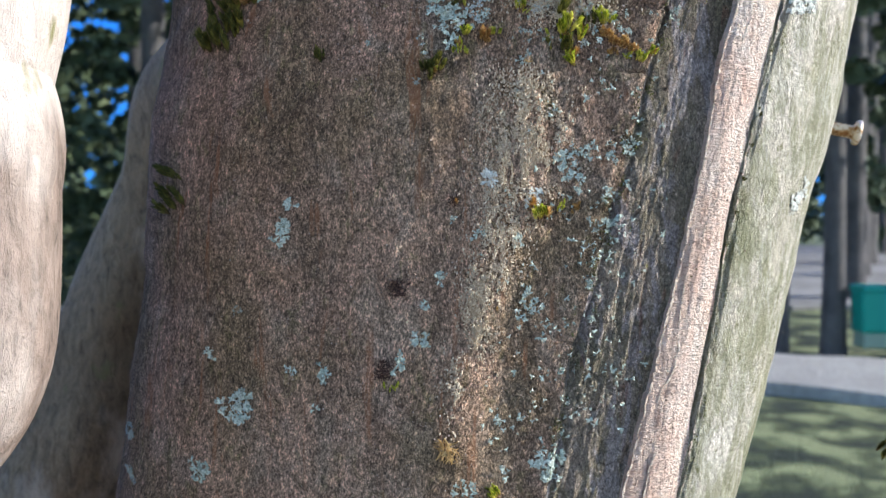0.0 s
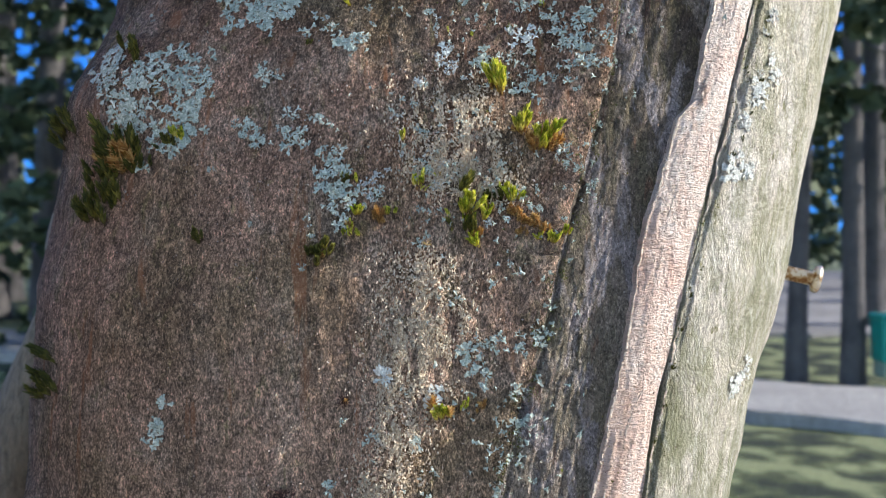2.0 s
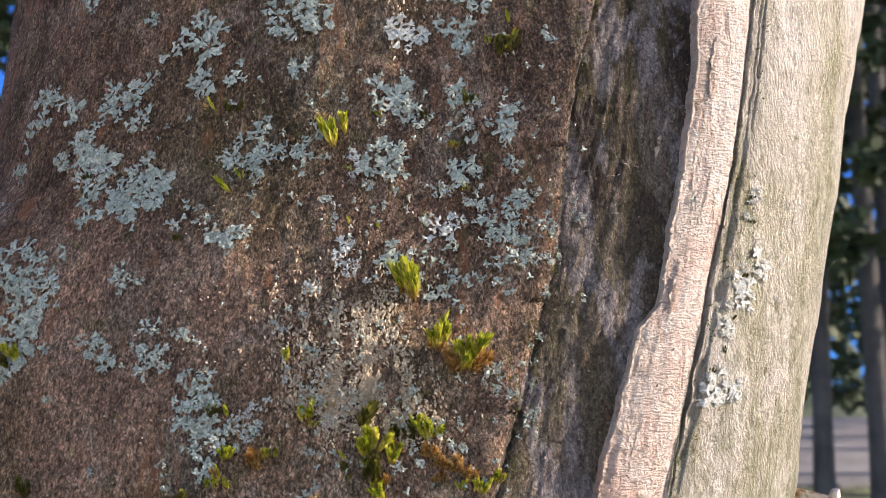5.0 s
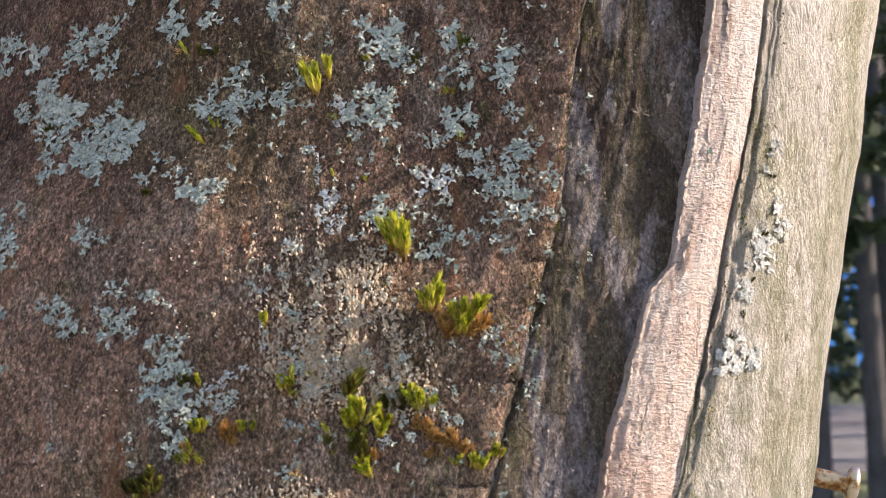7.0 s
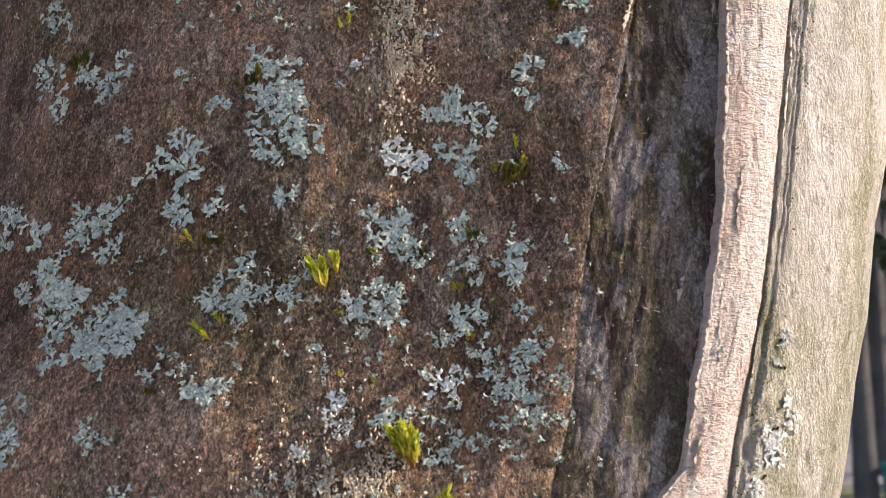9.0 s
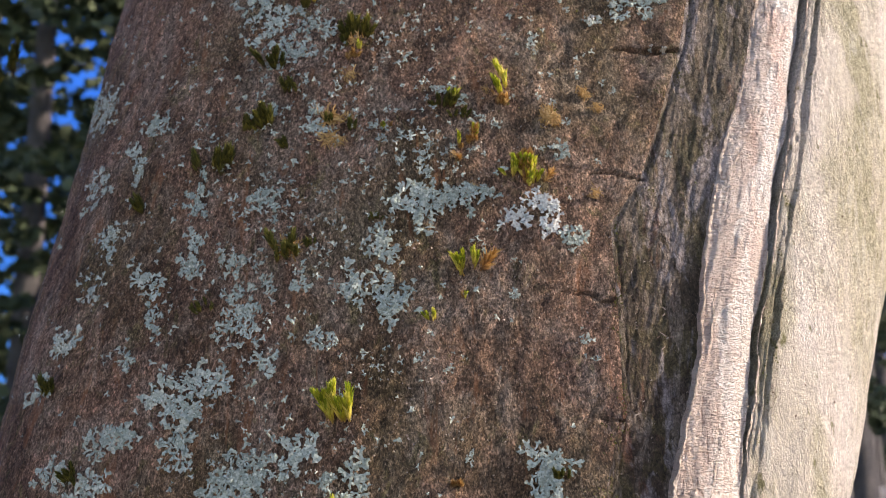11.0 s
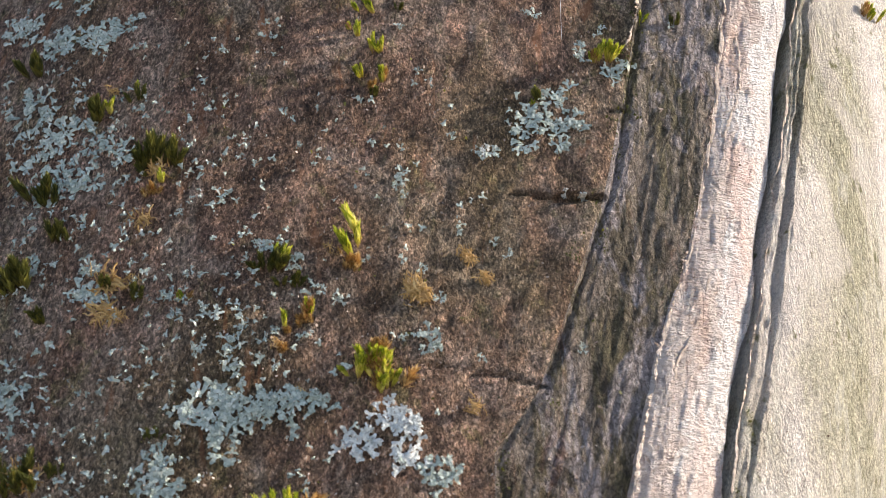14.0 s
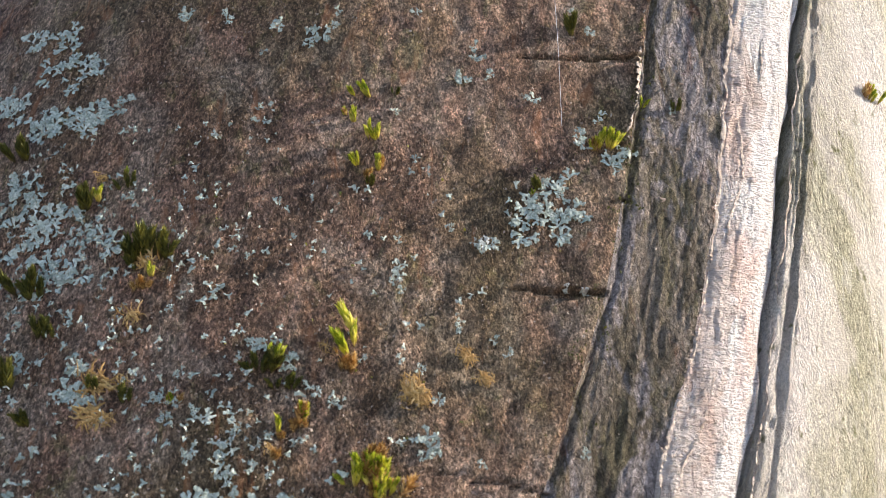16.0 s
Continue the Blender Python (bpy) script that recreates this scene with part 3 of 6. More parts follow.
def tube(name, path, radii, material, sides=16, knobs=0.0, seed=1, scale=20.0):
    """A tapered stem along a smooth path, closed at both ends, with an uneven skin."""
    pts, rad = np.array(path, float), np.array(radii, float)
    fine = np.linspace(0, len(pts) - 1, (len(pts) - 1) * 10 + 1)
    line = np.stack([np.interp(fine, range(len(pts)), pts[:, k]) for k in range(3)], 1)
    for _ in range(12):
        line[1:-1] = (line[:-2] + 2 * line[1:-1] + line[2:]) / 4
    size = np.interp(fine, range(len(rad)), rad)
    verts, faces = [], []
    side = Vector((1, 0.2, 0.05))
    for i, p in enumerate(line):
        way = Vector(line[min(i + 1, len(line) - 1)] - line[max(i - 1, 0)]).normalized()
        side = (side - way * side.dot(way)).normalized()
        up = way.cross(side)
        for j in range(sides):
            a = 2 * math.pi * j / sides
            r = size[i] * (1 + knobs * noise.noise(Vector(p) * scale + Vector((math.cos(a), math.sin(a), seed)) * 1.3))
            verts.append(Vector(p) + (side * math.cos(a) + up * math.sin(a)) * r)
    for i in range(len(line) - 1):
        for j in range(sides):
            k = (j + 1) % sides
            faces.append((i * sides + j, i * sides + k, (i + 1) * sides + k, (i + 1) * sides + j))
    faces.append(tuple(range(sides - 1, -1, -1)))
    faces.append(tuple((len(line) - 1) * sides + j for j in range(sides)))
    return linked(name, verts, faces, material)


def thing(name, at, label, category, group="", kind=""):
    ob = new(name)
    ob.empty_display_size = 0.02
    ob.matrix_basis = Matrix.Translation(at)
    return tagged(ob, label, category, group, kind)


# ---- the tree ----
check(0.0867, 1.5504, 0.1021, 1.5500, 0.0010, 0.0020)
check(0.0737, 1.5230, 0.0920, 1.5197, 0.0004, 0.0010)
check(0.0896, 1.5935, 0.1132, 1.5940, 0.0007, 0.0015)
check(0.1014, 1.5659, 0.1077, 1.5659, 0.0003, 0.0009)
check(0.0563, 1.3874, 0.0633, 1.3872, 0.0006, 0.0012)
check(0.0536, 1.3624, 0.0586, 1.3616, 0.0004, 0.0010)
check(0.0505, 1.3471, 0.0553, 1.3431, 0.0002, 0.0008)
check(0.0735, 1.4963, 0.0836, 1.4936, 0.0006, 0.0014)
check(0.0762, 1.4712, 0.0836, 1.4705, 0.0004, 0.0010)
check(0.0637, 1.4547, 0.0758, 1.4512, 0.0005, 0.0011)
check(0.0457, 1.3454, 0.0545, 1.3437, 0.0006, 0.0012)
check(0.0412, 1.3304, 0.0497, 1.3297, 0.0004, 0.0010)
check(0.0416, 1.3162, 0.0469, 1.3146, 0.0005, 0.0011)
check(0.0391, 1.3013, 0.0425, 1.2995, 0.0004, 0.0010)
check(0.0376, 1.3001, 0.0427, 1.2984, 0.0005, 0.0011)
check(0.0327, 1.2861, 0.0378, 1.2846, 0.0004, 0.0010)
check(0.0292, 1.2710, 0.0349, 1.2693, 0.0004, 0.0010)
check(0.0393, 1.3148, 0.0459, 1.3139, 0.0002, 0.0008)
check(0.0651, 1.4257, 0.0692, 1.4229, 0.0003, 0.0009)

tree = thing("tree", (-0.08, 0.06, 0.0), "leaning brown tree trunk with a pale bare scar, lichen and moss", "tree")


def bark_strip(name, first, last, count, material, label, rise=0.00024):
    """One strip of the trunk between two ways round it."""
    rows = np.arange(1.205, 1.665, rise)
    z = np.repeat(rows[:, None], count, 1)
    q = first(rows)[:, None] + (last(rows) - first(rows))[:, None] * np.linspace(0, 1, count)[None, :]
    x, y = section(q, z)
    s = x - scar_x(z)
    e = 0.01
    xa, ya = section(q - e, z)
    xb, yb = section(q + e, z)
    n = np.stack([yb - ya, -(xb - xa)], -1)
    n /= np.linalg.norm(n, axis=-1, keepdims=True)
    h = relief(np.where(n[..., 1] > 0, np.sign(s) * 0.2, s), z)
    pts = np.stack([x + n[..., 0] * h, y + n[..., 1] * h, z], -1)
    return part(name, grid_mesh(name, pts, material), tree, label)


LIP = lambda z: along(-lip_width(z) - 0.00022 * smooth_noise(z * 300, z * 0, 31) - 0.00012 * smooth_noise(z * 1100, z * 0, 32), z)
bark_strip("face_bark", lambda z: 0 * z - 0.45, lambda z: along(-band_width(z) - 0.0008, z), 400, FACE, "pinkish brown weathered bark, spotted with lichen", 0.00055)
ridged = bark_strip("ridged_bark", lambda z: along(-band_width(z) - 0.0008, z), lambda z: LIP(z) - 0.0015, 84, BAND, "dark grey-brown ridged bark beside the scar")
SPLIT = lambda z: along(-lip_width(z) * (0.62 + 0.22 * smooth_noise(z * 70, z * 0, 37) + 0.08 * smooth_noise(z * 500, z * 0, 38)), z)
callus = bark_strip("scar_callus", lambda z: LIP(z) - 0.0015, SPLIT, 40, CALLUS, "pinkish brown flaky edge of a long scar")
wood = bark_strip("scar_wood", SPLIT, lambda z: along(0 * z, z), 54, WOOD, "bare pinkish white wood of a long scar")
rim = bark_strip("bark_rim", lambda z: along(0 * z, z), lambda z: along(rim_width(z) + 0.001, z), 40, RIM, "thin layered grey bark along a dark crack")

def ragged_edge(name, place, z0, z1, count, reach, material, label, seed, tilt=0.7):
    """Tiny curled splinters that stand out from an edge of the bark."""
    rng = random.Random(seed)
    verts, faces = [], []
    for _ in range(count):
        z = rng.uniform(z0, z1)
        if smooth_noise(np.array([z * 260]), np.array([0.5]), seed)[0] < -0.25:
            continue
        s = float(place(z)) + rng.gauss(0, 0.00022)
        x = s + float(scar_x(z))
        p, n = face_point(x, z)
        n = n.normalized()
        side = Vector((-1, 0, rng.gauss(0, 0.9))).normalized()
        across = side.cross(n).normalized()
        size = reach * rng.uniform(0.35, 1.0) ** 1.5
        w = size * rng.uniform(0.04, 0.16)
        b = len(verts)
        mid = p + side * size * 0.5 + n * size * tilt * rng.uniform(0.1, 0.6)
        tip = p + side * size + n * size * tilt * rng.uniform(-0.3, 0.9) + across * rng.uniform(-0.5, 0.5) * size
        back = p - side * size * 0.5 - n * 0.0001
        verts += [back - across * w, back + across * w, mid - across * w * 0.8, mid + across * w * 0.8, mid + n * w * 0.3, tip]
        faces += [(b, b + 2, b + 4), (b, b + 4, b + 1), (b + 1, b + 4, b + 3), (b + 2, b + 5, b + 4), (b + 4, b + 5, b + 3)]
    return part(name, linked(name, verts, faces, material, False), tree, label)


ragged_edge("frayed_edge", lambda z: -lip_width(z) + 0.0001, 1.22, 1.62, 1800, 0.0008, SPLINTER, "frayed pale splinters along the scar's edge", 71)
ragged_edge("frayed_crack", lambda z: 0.0011, 1.22, 1.62, 700, 0.0006, SPLINTER, "frayed splinters along the crack", 72)
ragged_edge("scaly_crust", lambda z: -lip_width(z) * 0.45 - band_width(z) * 0.55 + 0.004 * smooth_noise(np.array([z * 3571.3]), np.array([z * 911.7]), 75)[0], 1.22, 1.62, 700, 0.0011, FLAKE, "small loose scales of ridged bark", 73, 0.45)
PEEL = tinted("peeling_bark", ((0.0, (0.26, 0.19, 0.15)), (0.5, (0.40, 0.32, 0.265)), (1.0, (0.56, 0.47, 0.40))), 0.85, 1300, 0.0, 0.0004)


def surface(s, z, h):
    """Places at a height over the smooth section, from offsets from the crack."""
    q = along(s, z)
    x, y = section(q, z)
    xa, ya = section(q - 0.01, z)
    xb, yb = section(q + 0.01, z)
    n = np.stack([yb - ya, -(xb - xa)], -1)
    n /= np.linalg.norm(n, axis=-1, keepdims=True)
    return np.stack([x + n[..., 0] * h, y + n[..., 1] * h, z], -1)


def peel(name, owner, place, z0, z1, reach, lift, label, seed, side=-1):
    """A thin ragged sheet that comes loose from the bark along a line and curls out to one side."""
    z = np.arange(z0, z1, 0.00016)
    zero = 0 * z
    ends = step(z0, z0 + 0.003, z) * step(z1, z1 - 0.003, z)
    wide = reach * ends * np.clip(0.6 + 0.3 * smooth_noise(z * 200, zero, seed) + 0.15 * smooth_noise(z * 1300, zero, seed + 1) + 0.5 * smooth_noise(z * 2900, zero, seed + 4), 0.03, 2)
    rise = lift * ends * np.clip(0.6 + 0.25 * smooth_noise(z * 120, zero, seed + 2) + 0.1 * smooth_noise(z * 900, zero, seed + 5), 0.05, 2)
    line = place(z)
    foot = relief(line - side * 0.0004, z)
    tops, lows = [], []
    for k, (t, up) in enumerate(((-0.5, -0.1), (0.0, 0.25), (0.45, 0.7), (0.8, 1.0), (1.0, 0.95))):
        s = line + side * t * wide
        h = foot + up * rise + 0.00006 * smooth_noise(z * 1500 + k, zero + k, seed + 3)
        tops.append(surface(s, z, h))
        lows.append(surface(s, z, h - 0.00014 * (1.1 - 0.9 * max(t, 0))))
    return part(name, grid_mesh(name, np.stack((tops + lows[::-1])[::side], 1), PEEL, True), owner, label)


EDGE = lambda z: -lip_width(z) - 0.00022 * smooth_noise(z * 300, z * 0, 31) - 0.00012 * smooth_noise(z * 1100, z * 0, 32) + 0.0003
for k, (z0, z1) in enumerate(((1.225, 1.262), (1.258, 1.297), (1.293, 1.318), (1.316, 1.345), (1.341, 1.362), (1.364, 1.386), (1.382, 1.412), (1.409, 1.437), (1.434, 1.462), (1.459, 1.481), (1.478, 1.507), (1.504, 1.533), (1.53, 1.549), (1.546, 1.571), (1.568, 1.61))):
    peel("peeling_edge", callus, EDGE, z0, z1, 0.0003 + 0.00012 * (k % 3), 0.0001 + 0.00006 * (k % 2), "ragged pale sheet peeling from the scar's edge", 400 + 7 * k)
for k, (z0, z1, at) in enumerate(((1.232, 1.25, 0.6), (1.256, 1.285, 0.72), (1.29, 1.304, 0.5), (1.31, 1.334, 0.7), (1.335, 1.352, 0.55), (1.36, 1.39, 0.72), (1.395, 1.41, 0.6), (1.418, 1.446, 0.7), (1.45, 1.468, 0.55), (1.474, 1.5, 0.74), (1.488, 1.512, 0.5), (1.515, 1.54, 0.68), (1.536, 1.556, 0.45), (1.557, 1.585, 0.72), (1.572, 1.6, 0.55))):
    peel("peeling_layer", wood, lambda z, at=at, k=k: -lip_width(z) * (at + 0.14 * smooth_noise(z * 75, z * 0, 460 + k)) - 0.0002 * smooth_noise(z * 700, z * 0, 480 + k), z0, z1, 0.0004, 0.00013, "thin pale layer lifting from the scar's wood", 500 + 7 * k)
for k, (z0, z1) in enumerate(((1.24, 1.275), (1.282, 1.318), (1.322, 1.36), (1.366, 1.405), (1.41, 1.45), (1.455, 1.495), (1.5, 1.545), (1.55, 1.6))):
    peel("crack_lip", rim, lambda z: 0.0011 + 0.0003 * smooth_noise(z * 200, z * 0, 87), z0, z1, 0.0003, 0.0001, "frayed grey bark lip along the dark crack", 620 + 7 * k)
peel("bark_sliver", ridged, lambda z: -0.0132 + 0.0004 * smooth_noise(z * 260, z * 0, 91) + 0.05 * (z - 1.3905), 1.3850, 1.3960, 0.0009, 0.0010, "pale loose sliver standing off the bark", 701)
peel("bark_sliver", ridged, lambda z: -0.0135 + 0.0003 * smooth_noise(z * 260, z * 0, 92), 1.4325, 1.4400, 0.0006, 0.0007, "pale loose sliver standing off the bark", 708)
peel("groove_sliver", ridged, lambda z: -band_width(z) - 0.0008 + 0.0004 * smooth_noise(z * 300, z * 0, 93), 1.4290, 1.4400, 0.0008, 0.0010, "pale frayed bark edge beside the groove", 715)
peel("groove_sliver", ridged, lambda z: -band_width(z) - 0.0009 + 0.0003 * smooth_noise(z * 300, z * 0, 94), 1.5735, 1.6060, 0.0007, 0.0008, "pale frayed bark edge beside the groove", 722)
bark_strip("smooth_bark", lambda z: along(rim_width(z) + 0.001, z), lambda z: 0 * z + ARC_HALF + 0.5, 130, FLANK, "smooth pale grey-green sunlit bark", 0.0006)
q = np.linspace(ARC_HALF + 0.49, 2 * ARC_HALF - 0.44, 40)[None, :]
zz = np.linspace(1.2, 1.67, 60)[:, None]
x, y = section(q + 0 * zz, zz + 0 * q)
part("back_bark", grid_mesh("back_bark", np.stack([x, y, zz + 0 * q], -1), FLANK), tree)


def rough_trunk(name, z0, z1, shrink, flare):
    z = np.linspace(z0, z1, 90)[:, None]
    q = np.linspace(0, 2 * ARC_HALF, 72, endpoint=False)[None, :]
    x, y = section(q + 0 * z, z + 0 * q)
    mx, my = x.mean(1, keepdims=True), y.mean(1, keepdims=True)
    k = shrink + flare * np.exp(-(z - 0) / 0.16) + 0.03 * fbm(q * 3 + 0 * z, z * 7 + 0 * q, 120)
    return part(name, grid_mesh(name, np.stack([mx + (x - mx) * k, my + (y - my) * k, z + 0 * q], -1), FACE, True), tree)


rough_trunk("trunk_foot", 0.0, 1.23, 0.985, 0.7)
rough_trunk("trunk_top", 1.64, 2.5, 0.985, 0.0)
part("limb", tube("limb", [(0.28, 0.35, 2.4), (0.5, 0.55, 3.0), (0.62, 0.9, 3.9), (0.9, 1.1, 4.8)], [0.085, 0.06, 0.04, 0.01], STEM, 14, 0.1), tree, "bare grey upper limb")
part("limb", tube("limb", [(0.2, 0.35, 2.42), (-0.05, 0.6, 3.1), (-0.3, 0.9, 4.0), (-0.4, 1.3, 5.0)], [0.08, 0.055, 0.035, 0.01], STEM, 14, 0.1, 3), tree, "bare grey upper limb")
part("side_stem", tube("side_stem", [(-0.26, 0.20, 0.70), (-0.18, 0.17, 1.0), (-0.128, 0.150, 1.19), (-0.104, 0.142, 1.26), (-0.083, 0.135, 1.306), (-0.074, 0.125, 1.335), (-0.03, 0.11, 1.37)],
     [0.05, 0.04, 0.029, 0.021, 0.019, 0.023, 0.02], STEM, 20, 0.25, 2, 26), tree, "shaded grey-brown side stem joining the trunk")
part("side_stem", tube("side_stem", [(-0.24, 0.22, 0.7), (-0.15, 0.19, 1.0), (-0.095, 0.165, 1.2), (-0.075, 0.155, 1.28), (-0.05, 0.14, 1.34)],
     [0.05, 0.045, 0.037, 0.026, 0.018], STEM, 20, 0.2, 5, 24), tree, "shaded grey-brown side stem joining the trunk")

# a nail driven into the sunny flank
nail = thing("nail", (0.1160, 0.0733, 1.3244), "rusty steel nail half driven into the pale bark", "nail")


def turned(name, profile, material, origin, way, sides=28, wobble=0.0):
    """A solid of revolution along a direction: profile of (way along, radius)."""
    turn = Vector(way).to_track_quat("Z", "Y").to_matrix()
    verts, faces = [], []
    for i, (h, r) in enumerate(profile):
        for j in range(sides):
            a = 2 * math.pi * j / sides
            k = 1 + wobble * math.sin(3 * a + i) + wobble * math.sin(5 * a + 1)
            verts.append(Vector(origin) + turn @ Vector((r * k * math.cos(a), r * k * math.sin(a), h)))
    for i in range(len(profile) - 1):
        for j in range(sides):
            k = (j + 1) % sides
            faces.append((i * sides + j, i * sides + k, (i + 1) * sides + k, (i + 1) * sides + j))
    faces += [tuple(range(sides - 1, -1, -1)), tuple((len(profile) - 1) * sides + j for j in range(sides))]
    return linked(name, verts, faces, material)


NAIL_WAY = (0.0096, -0.0025, -0.0022)
part("shank", turned("shank", [(-0.022, 0.0008), (-0.016, 0.0019), (0.0092, 0.0019), (0.0098, 0.0022)], STEEL, (0.1160, 0.0733, 1.3244), NAIL_WAY), nail)
part("head", turned("head", [(0.0092, 0.0021), (0.0096, 0.0033), (0.0104, 0.0037), (0.0112, 0.0036), (0.0116, 0.0027), (0.0117, 0.0006)], STEEL, (0.1160, 0.0733, 1.3244), NAIL_WAY, 28, 0.03), nail, "worn round nail head with brown rust")

# ---- the park behind ----
X, Y = np.meshgrid(np.linspace(-1, 1, 90), np.linspace(-1, 1, 90), indexing="ij")
gx, gy = np.sign(X) * np.abs(X) ** 2.2 * 260, np.sign(Y) * np.abs(Y) ** 2.2 * 260 + 6
gz = -0.02 + 0.05 * fbm(gx * 0.5, gy * 0.5, 200, 2) * step(1.5, 5, np.hypot(gx, gy))
tagged(new("ground", grid_mesh("ground", np.stack([gx, gy, gz], -1)[::-1], GRASS)), "mown grass with dappled sun and shade painted in its colour", "ground", kind="structure")


def sheet(name, outline, z, material, label, category):
    rng = random.Random(len(outline))
    fine = []
    for (x0, y0), (x1, y1) in zip(outline, outline[1:] + outline[:1]):
        steps = max(1, int(math.hypot(x1 - x0, y1 - y0) / 0.5))
        fine += [(x0 + (x1 - x0) * i / steps + rng.uniform(-0.16, 0.16), y0 + (y1 - y0) * i / steps + rng.uniform(-0.16, 0.16)) for i in range(steps)]
    outline = fine
    v = [(x, y, z) for x, y in outline] + [(x, y, z - 0.25) for x, y in outline]
    k = len(outline)
    f = [tuple(range(k))] + [(i, i + k, (i + 1) % k + k, (i + 1) % k) for i in range(k)]
    tagged(new(name, linked(name, v, f, material, False)), label, category, kind="structure")


sheet("path", [(-30, 17), (-30, 15.6), (-6, 11.2), (1.0, 8.3), (3.1, 6.6), (6.5, 3.0), (20, -6), (21, -4.4), (8.4, 4.2), (4.1, 8.1), (2.6, 9.0), (-5, 13)], 0.06, PATHWAY, "pale gravel footpath crossing the grass", "path")
# Pale ground out of view, added only to bounce warm fill onto the trunk.
sheet("bare_ground", [(-14, -16), (9, -16), (5, -3), (1.6, 0.8), (-1.5, 1.0), (-6, -1)], 0.055, BOUNCE, "unseen pale ground added to bounce warm light onto the trunk", "ground")
sheet("yard", [(1, 13.5), (30, 11.5), (60, 34), (10, 36), (2, 30)], 0.05, YARD, "pale dry ground between the trees", "ground")


def conifer(x, y, tall, girth, bare, seed, label, dense=1.0, gaps=0.2):
    """A dark conifer: tapered trunk, drooping limbs and a ragged crown of needle sprays above the bare foot."""
    rng = random.Random(seed)
    top = thing("conifer", (x, y, 0.0), label, "tree", "trees of the park")
    lean = rng.uniform(-0.3, 0.3)
    part("trunk", tube("trunk", [(x, y, -0.15), (x, y, 0.5), (x + lean * 0.5, y, tall * 0.5), (x + lean, y, tall)], [girth * 1.35, girth, girth * 0.6, 0.03], FAR_BARK, 10, 0.08, seed, 3), top, "dark upright trunk")
    verts, faces = [], []
    n = int((tall - bare) * 13 * dense)
    for k in range(n):
        h = bare + (tall - bare) * (k + rng.random()) / n
        reach = (0.5 + 2.6 * (1 - (h - bare) / (tall - bare + 0.5)) ** 0.8) * rng.uniform(0.6, 1.15)
        a = rng.uniform(0, 2 * math.pi)
        way = Vector((math.cos(a), math.sin(a), 0))
        start = Vector((x + lean * h / tall, y, h))
        end = start + way * reach + Vector((0, 0, -0.22 * reach))
        side = Vector((-way.y, way.x, 0))
        b = len(verts)
        verts += [start - side * 0.02, start + side * 0.02, end]
        faces.append((b, b + 1, b + 2))
        for m in range(7):
            p = start.lerp(end, 0.25 + 0.75 * (m + rng.random()) / 7)
            size = rng.uniform(0.12, 0.26) * (0.7 + 0.12 * reach)
            if noise.noise(p * 1.15) > gaps:
                continue
            for _ in range(10):
                d = (way * rng.uniform(-0.3, 1) + side * rng.uniform(-1, 1) + Vector((0, 0, rng.uniform(-0.9, 0.25)))).normalized() * size
                w = d.cross(Vector((rng.uniform(-1, 1), rng.uniform(-1, 1), rng.uniform(-1, 1)))).normalized() * size * 0.42
                b = len(verts)
                verts += [p, p + d * 0.5 + w, p + d, p + d * 0.5 - w]
                faces.append((b, b + 1, b + 2, b + 3))
    part("crown", linked("crown", verts, faces, NEEDLE, False), top, "drooping dark green needle sprays with gaps")


for x, y, tall, girth, bare, seed in ((3.9, 9.45, 13, 0.10, 2.6, 1), (3.42, 9.6, 12, 0.09, 2.8, 2), (4.45, 9.2, 14, 0.09, 2.7, 3), (6.2, 14.5, 15, 0.16, 1.9, 4),
                                      (8.4, 19.5, 17, 0.2, 1.4, 6), (10.5, 24, 18, 0.22, 1.0, 7), (9.4, 31, 20, 0.25, 0.6, 8), (13.5, 30, 20, 0.25, 0.6, 9), (17.5, 35, 22, 0.3, 0.5, 11)):
    conifer(x, y, tall, girth, bare, seed, "dark conifer with a bare lower trunk on pale ground", 0.8, 0.14)
for x, y, tall, girth, bare, seed in ((-2.9, 11.4, 13, 0.16, 0.4, 21), (-4.6, 12.2, 14, 0.18, 0.3, 22), (-6.6, 15.5, 17, 0.2, 0.3, 25), (-4.4, 17, 18, 0.2, 0.3, 27), (-8.2, 20, 18, 0.2, 0.3, 28), (-6.0, 22, 19, 0.2, 0.3, 29)):
    conifer(x, y, tall, girth, bare, seed, "dense dark green conifer with low drooping limbs on grass", 1.0, 0.2)



def far_woods():
    """A belt of distant conifers that closes the park: ragged tiers of drooping boughs round each stem."""
    rng = random.Random(61)
    verts, faces = [], []
    for k in range(340):
        a = 2 * math.pi * (k + rng.random()) / 340
        d = rng.uniform(62, 95)
        x, y, tall = d * math.sin(a), d * math.cos(a), rng.uniform(4.5, 9.0)
        tiers = 7
        for i in range(tiers):
            low, high = tall * (0.06 + 0.9 * i / tiers), tall * (0.06 + 0.9 * (i + 1.5) / tiers)
            wide = tall * 0.24 * (1 - i / (tiers + 0.5)) * rng.uniform(0.8, 1.2)
            b = len(verts)
            verts.append((x + rng.uniform(-0.15, 0.15), y, min(high, tall)))
            for j in range(10):
                c = 2 * math.pi * j / 10 + rng.uniform(-0.2, 0.2)
                r = wide * rng.uniform(0.55, 1.2)
                verts.append((x + r * math.cos(c), y + r * math.sin(c), low + rng.uniform(-0.05, 0.05) * tall))
            faces += [(b, b + 1 + j, b + 1 + (j + 1) % 10) for j in range(10)]
    tagged(new("distant_wood", linked("distant_wood", verts, faces, NEEDLE, False)), "belt of distant dark green conifers round the park", "woods", kind="stuff")


far_woods()



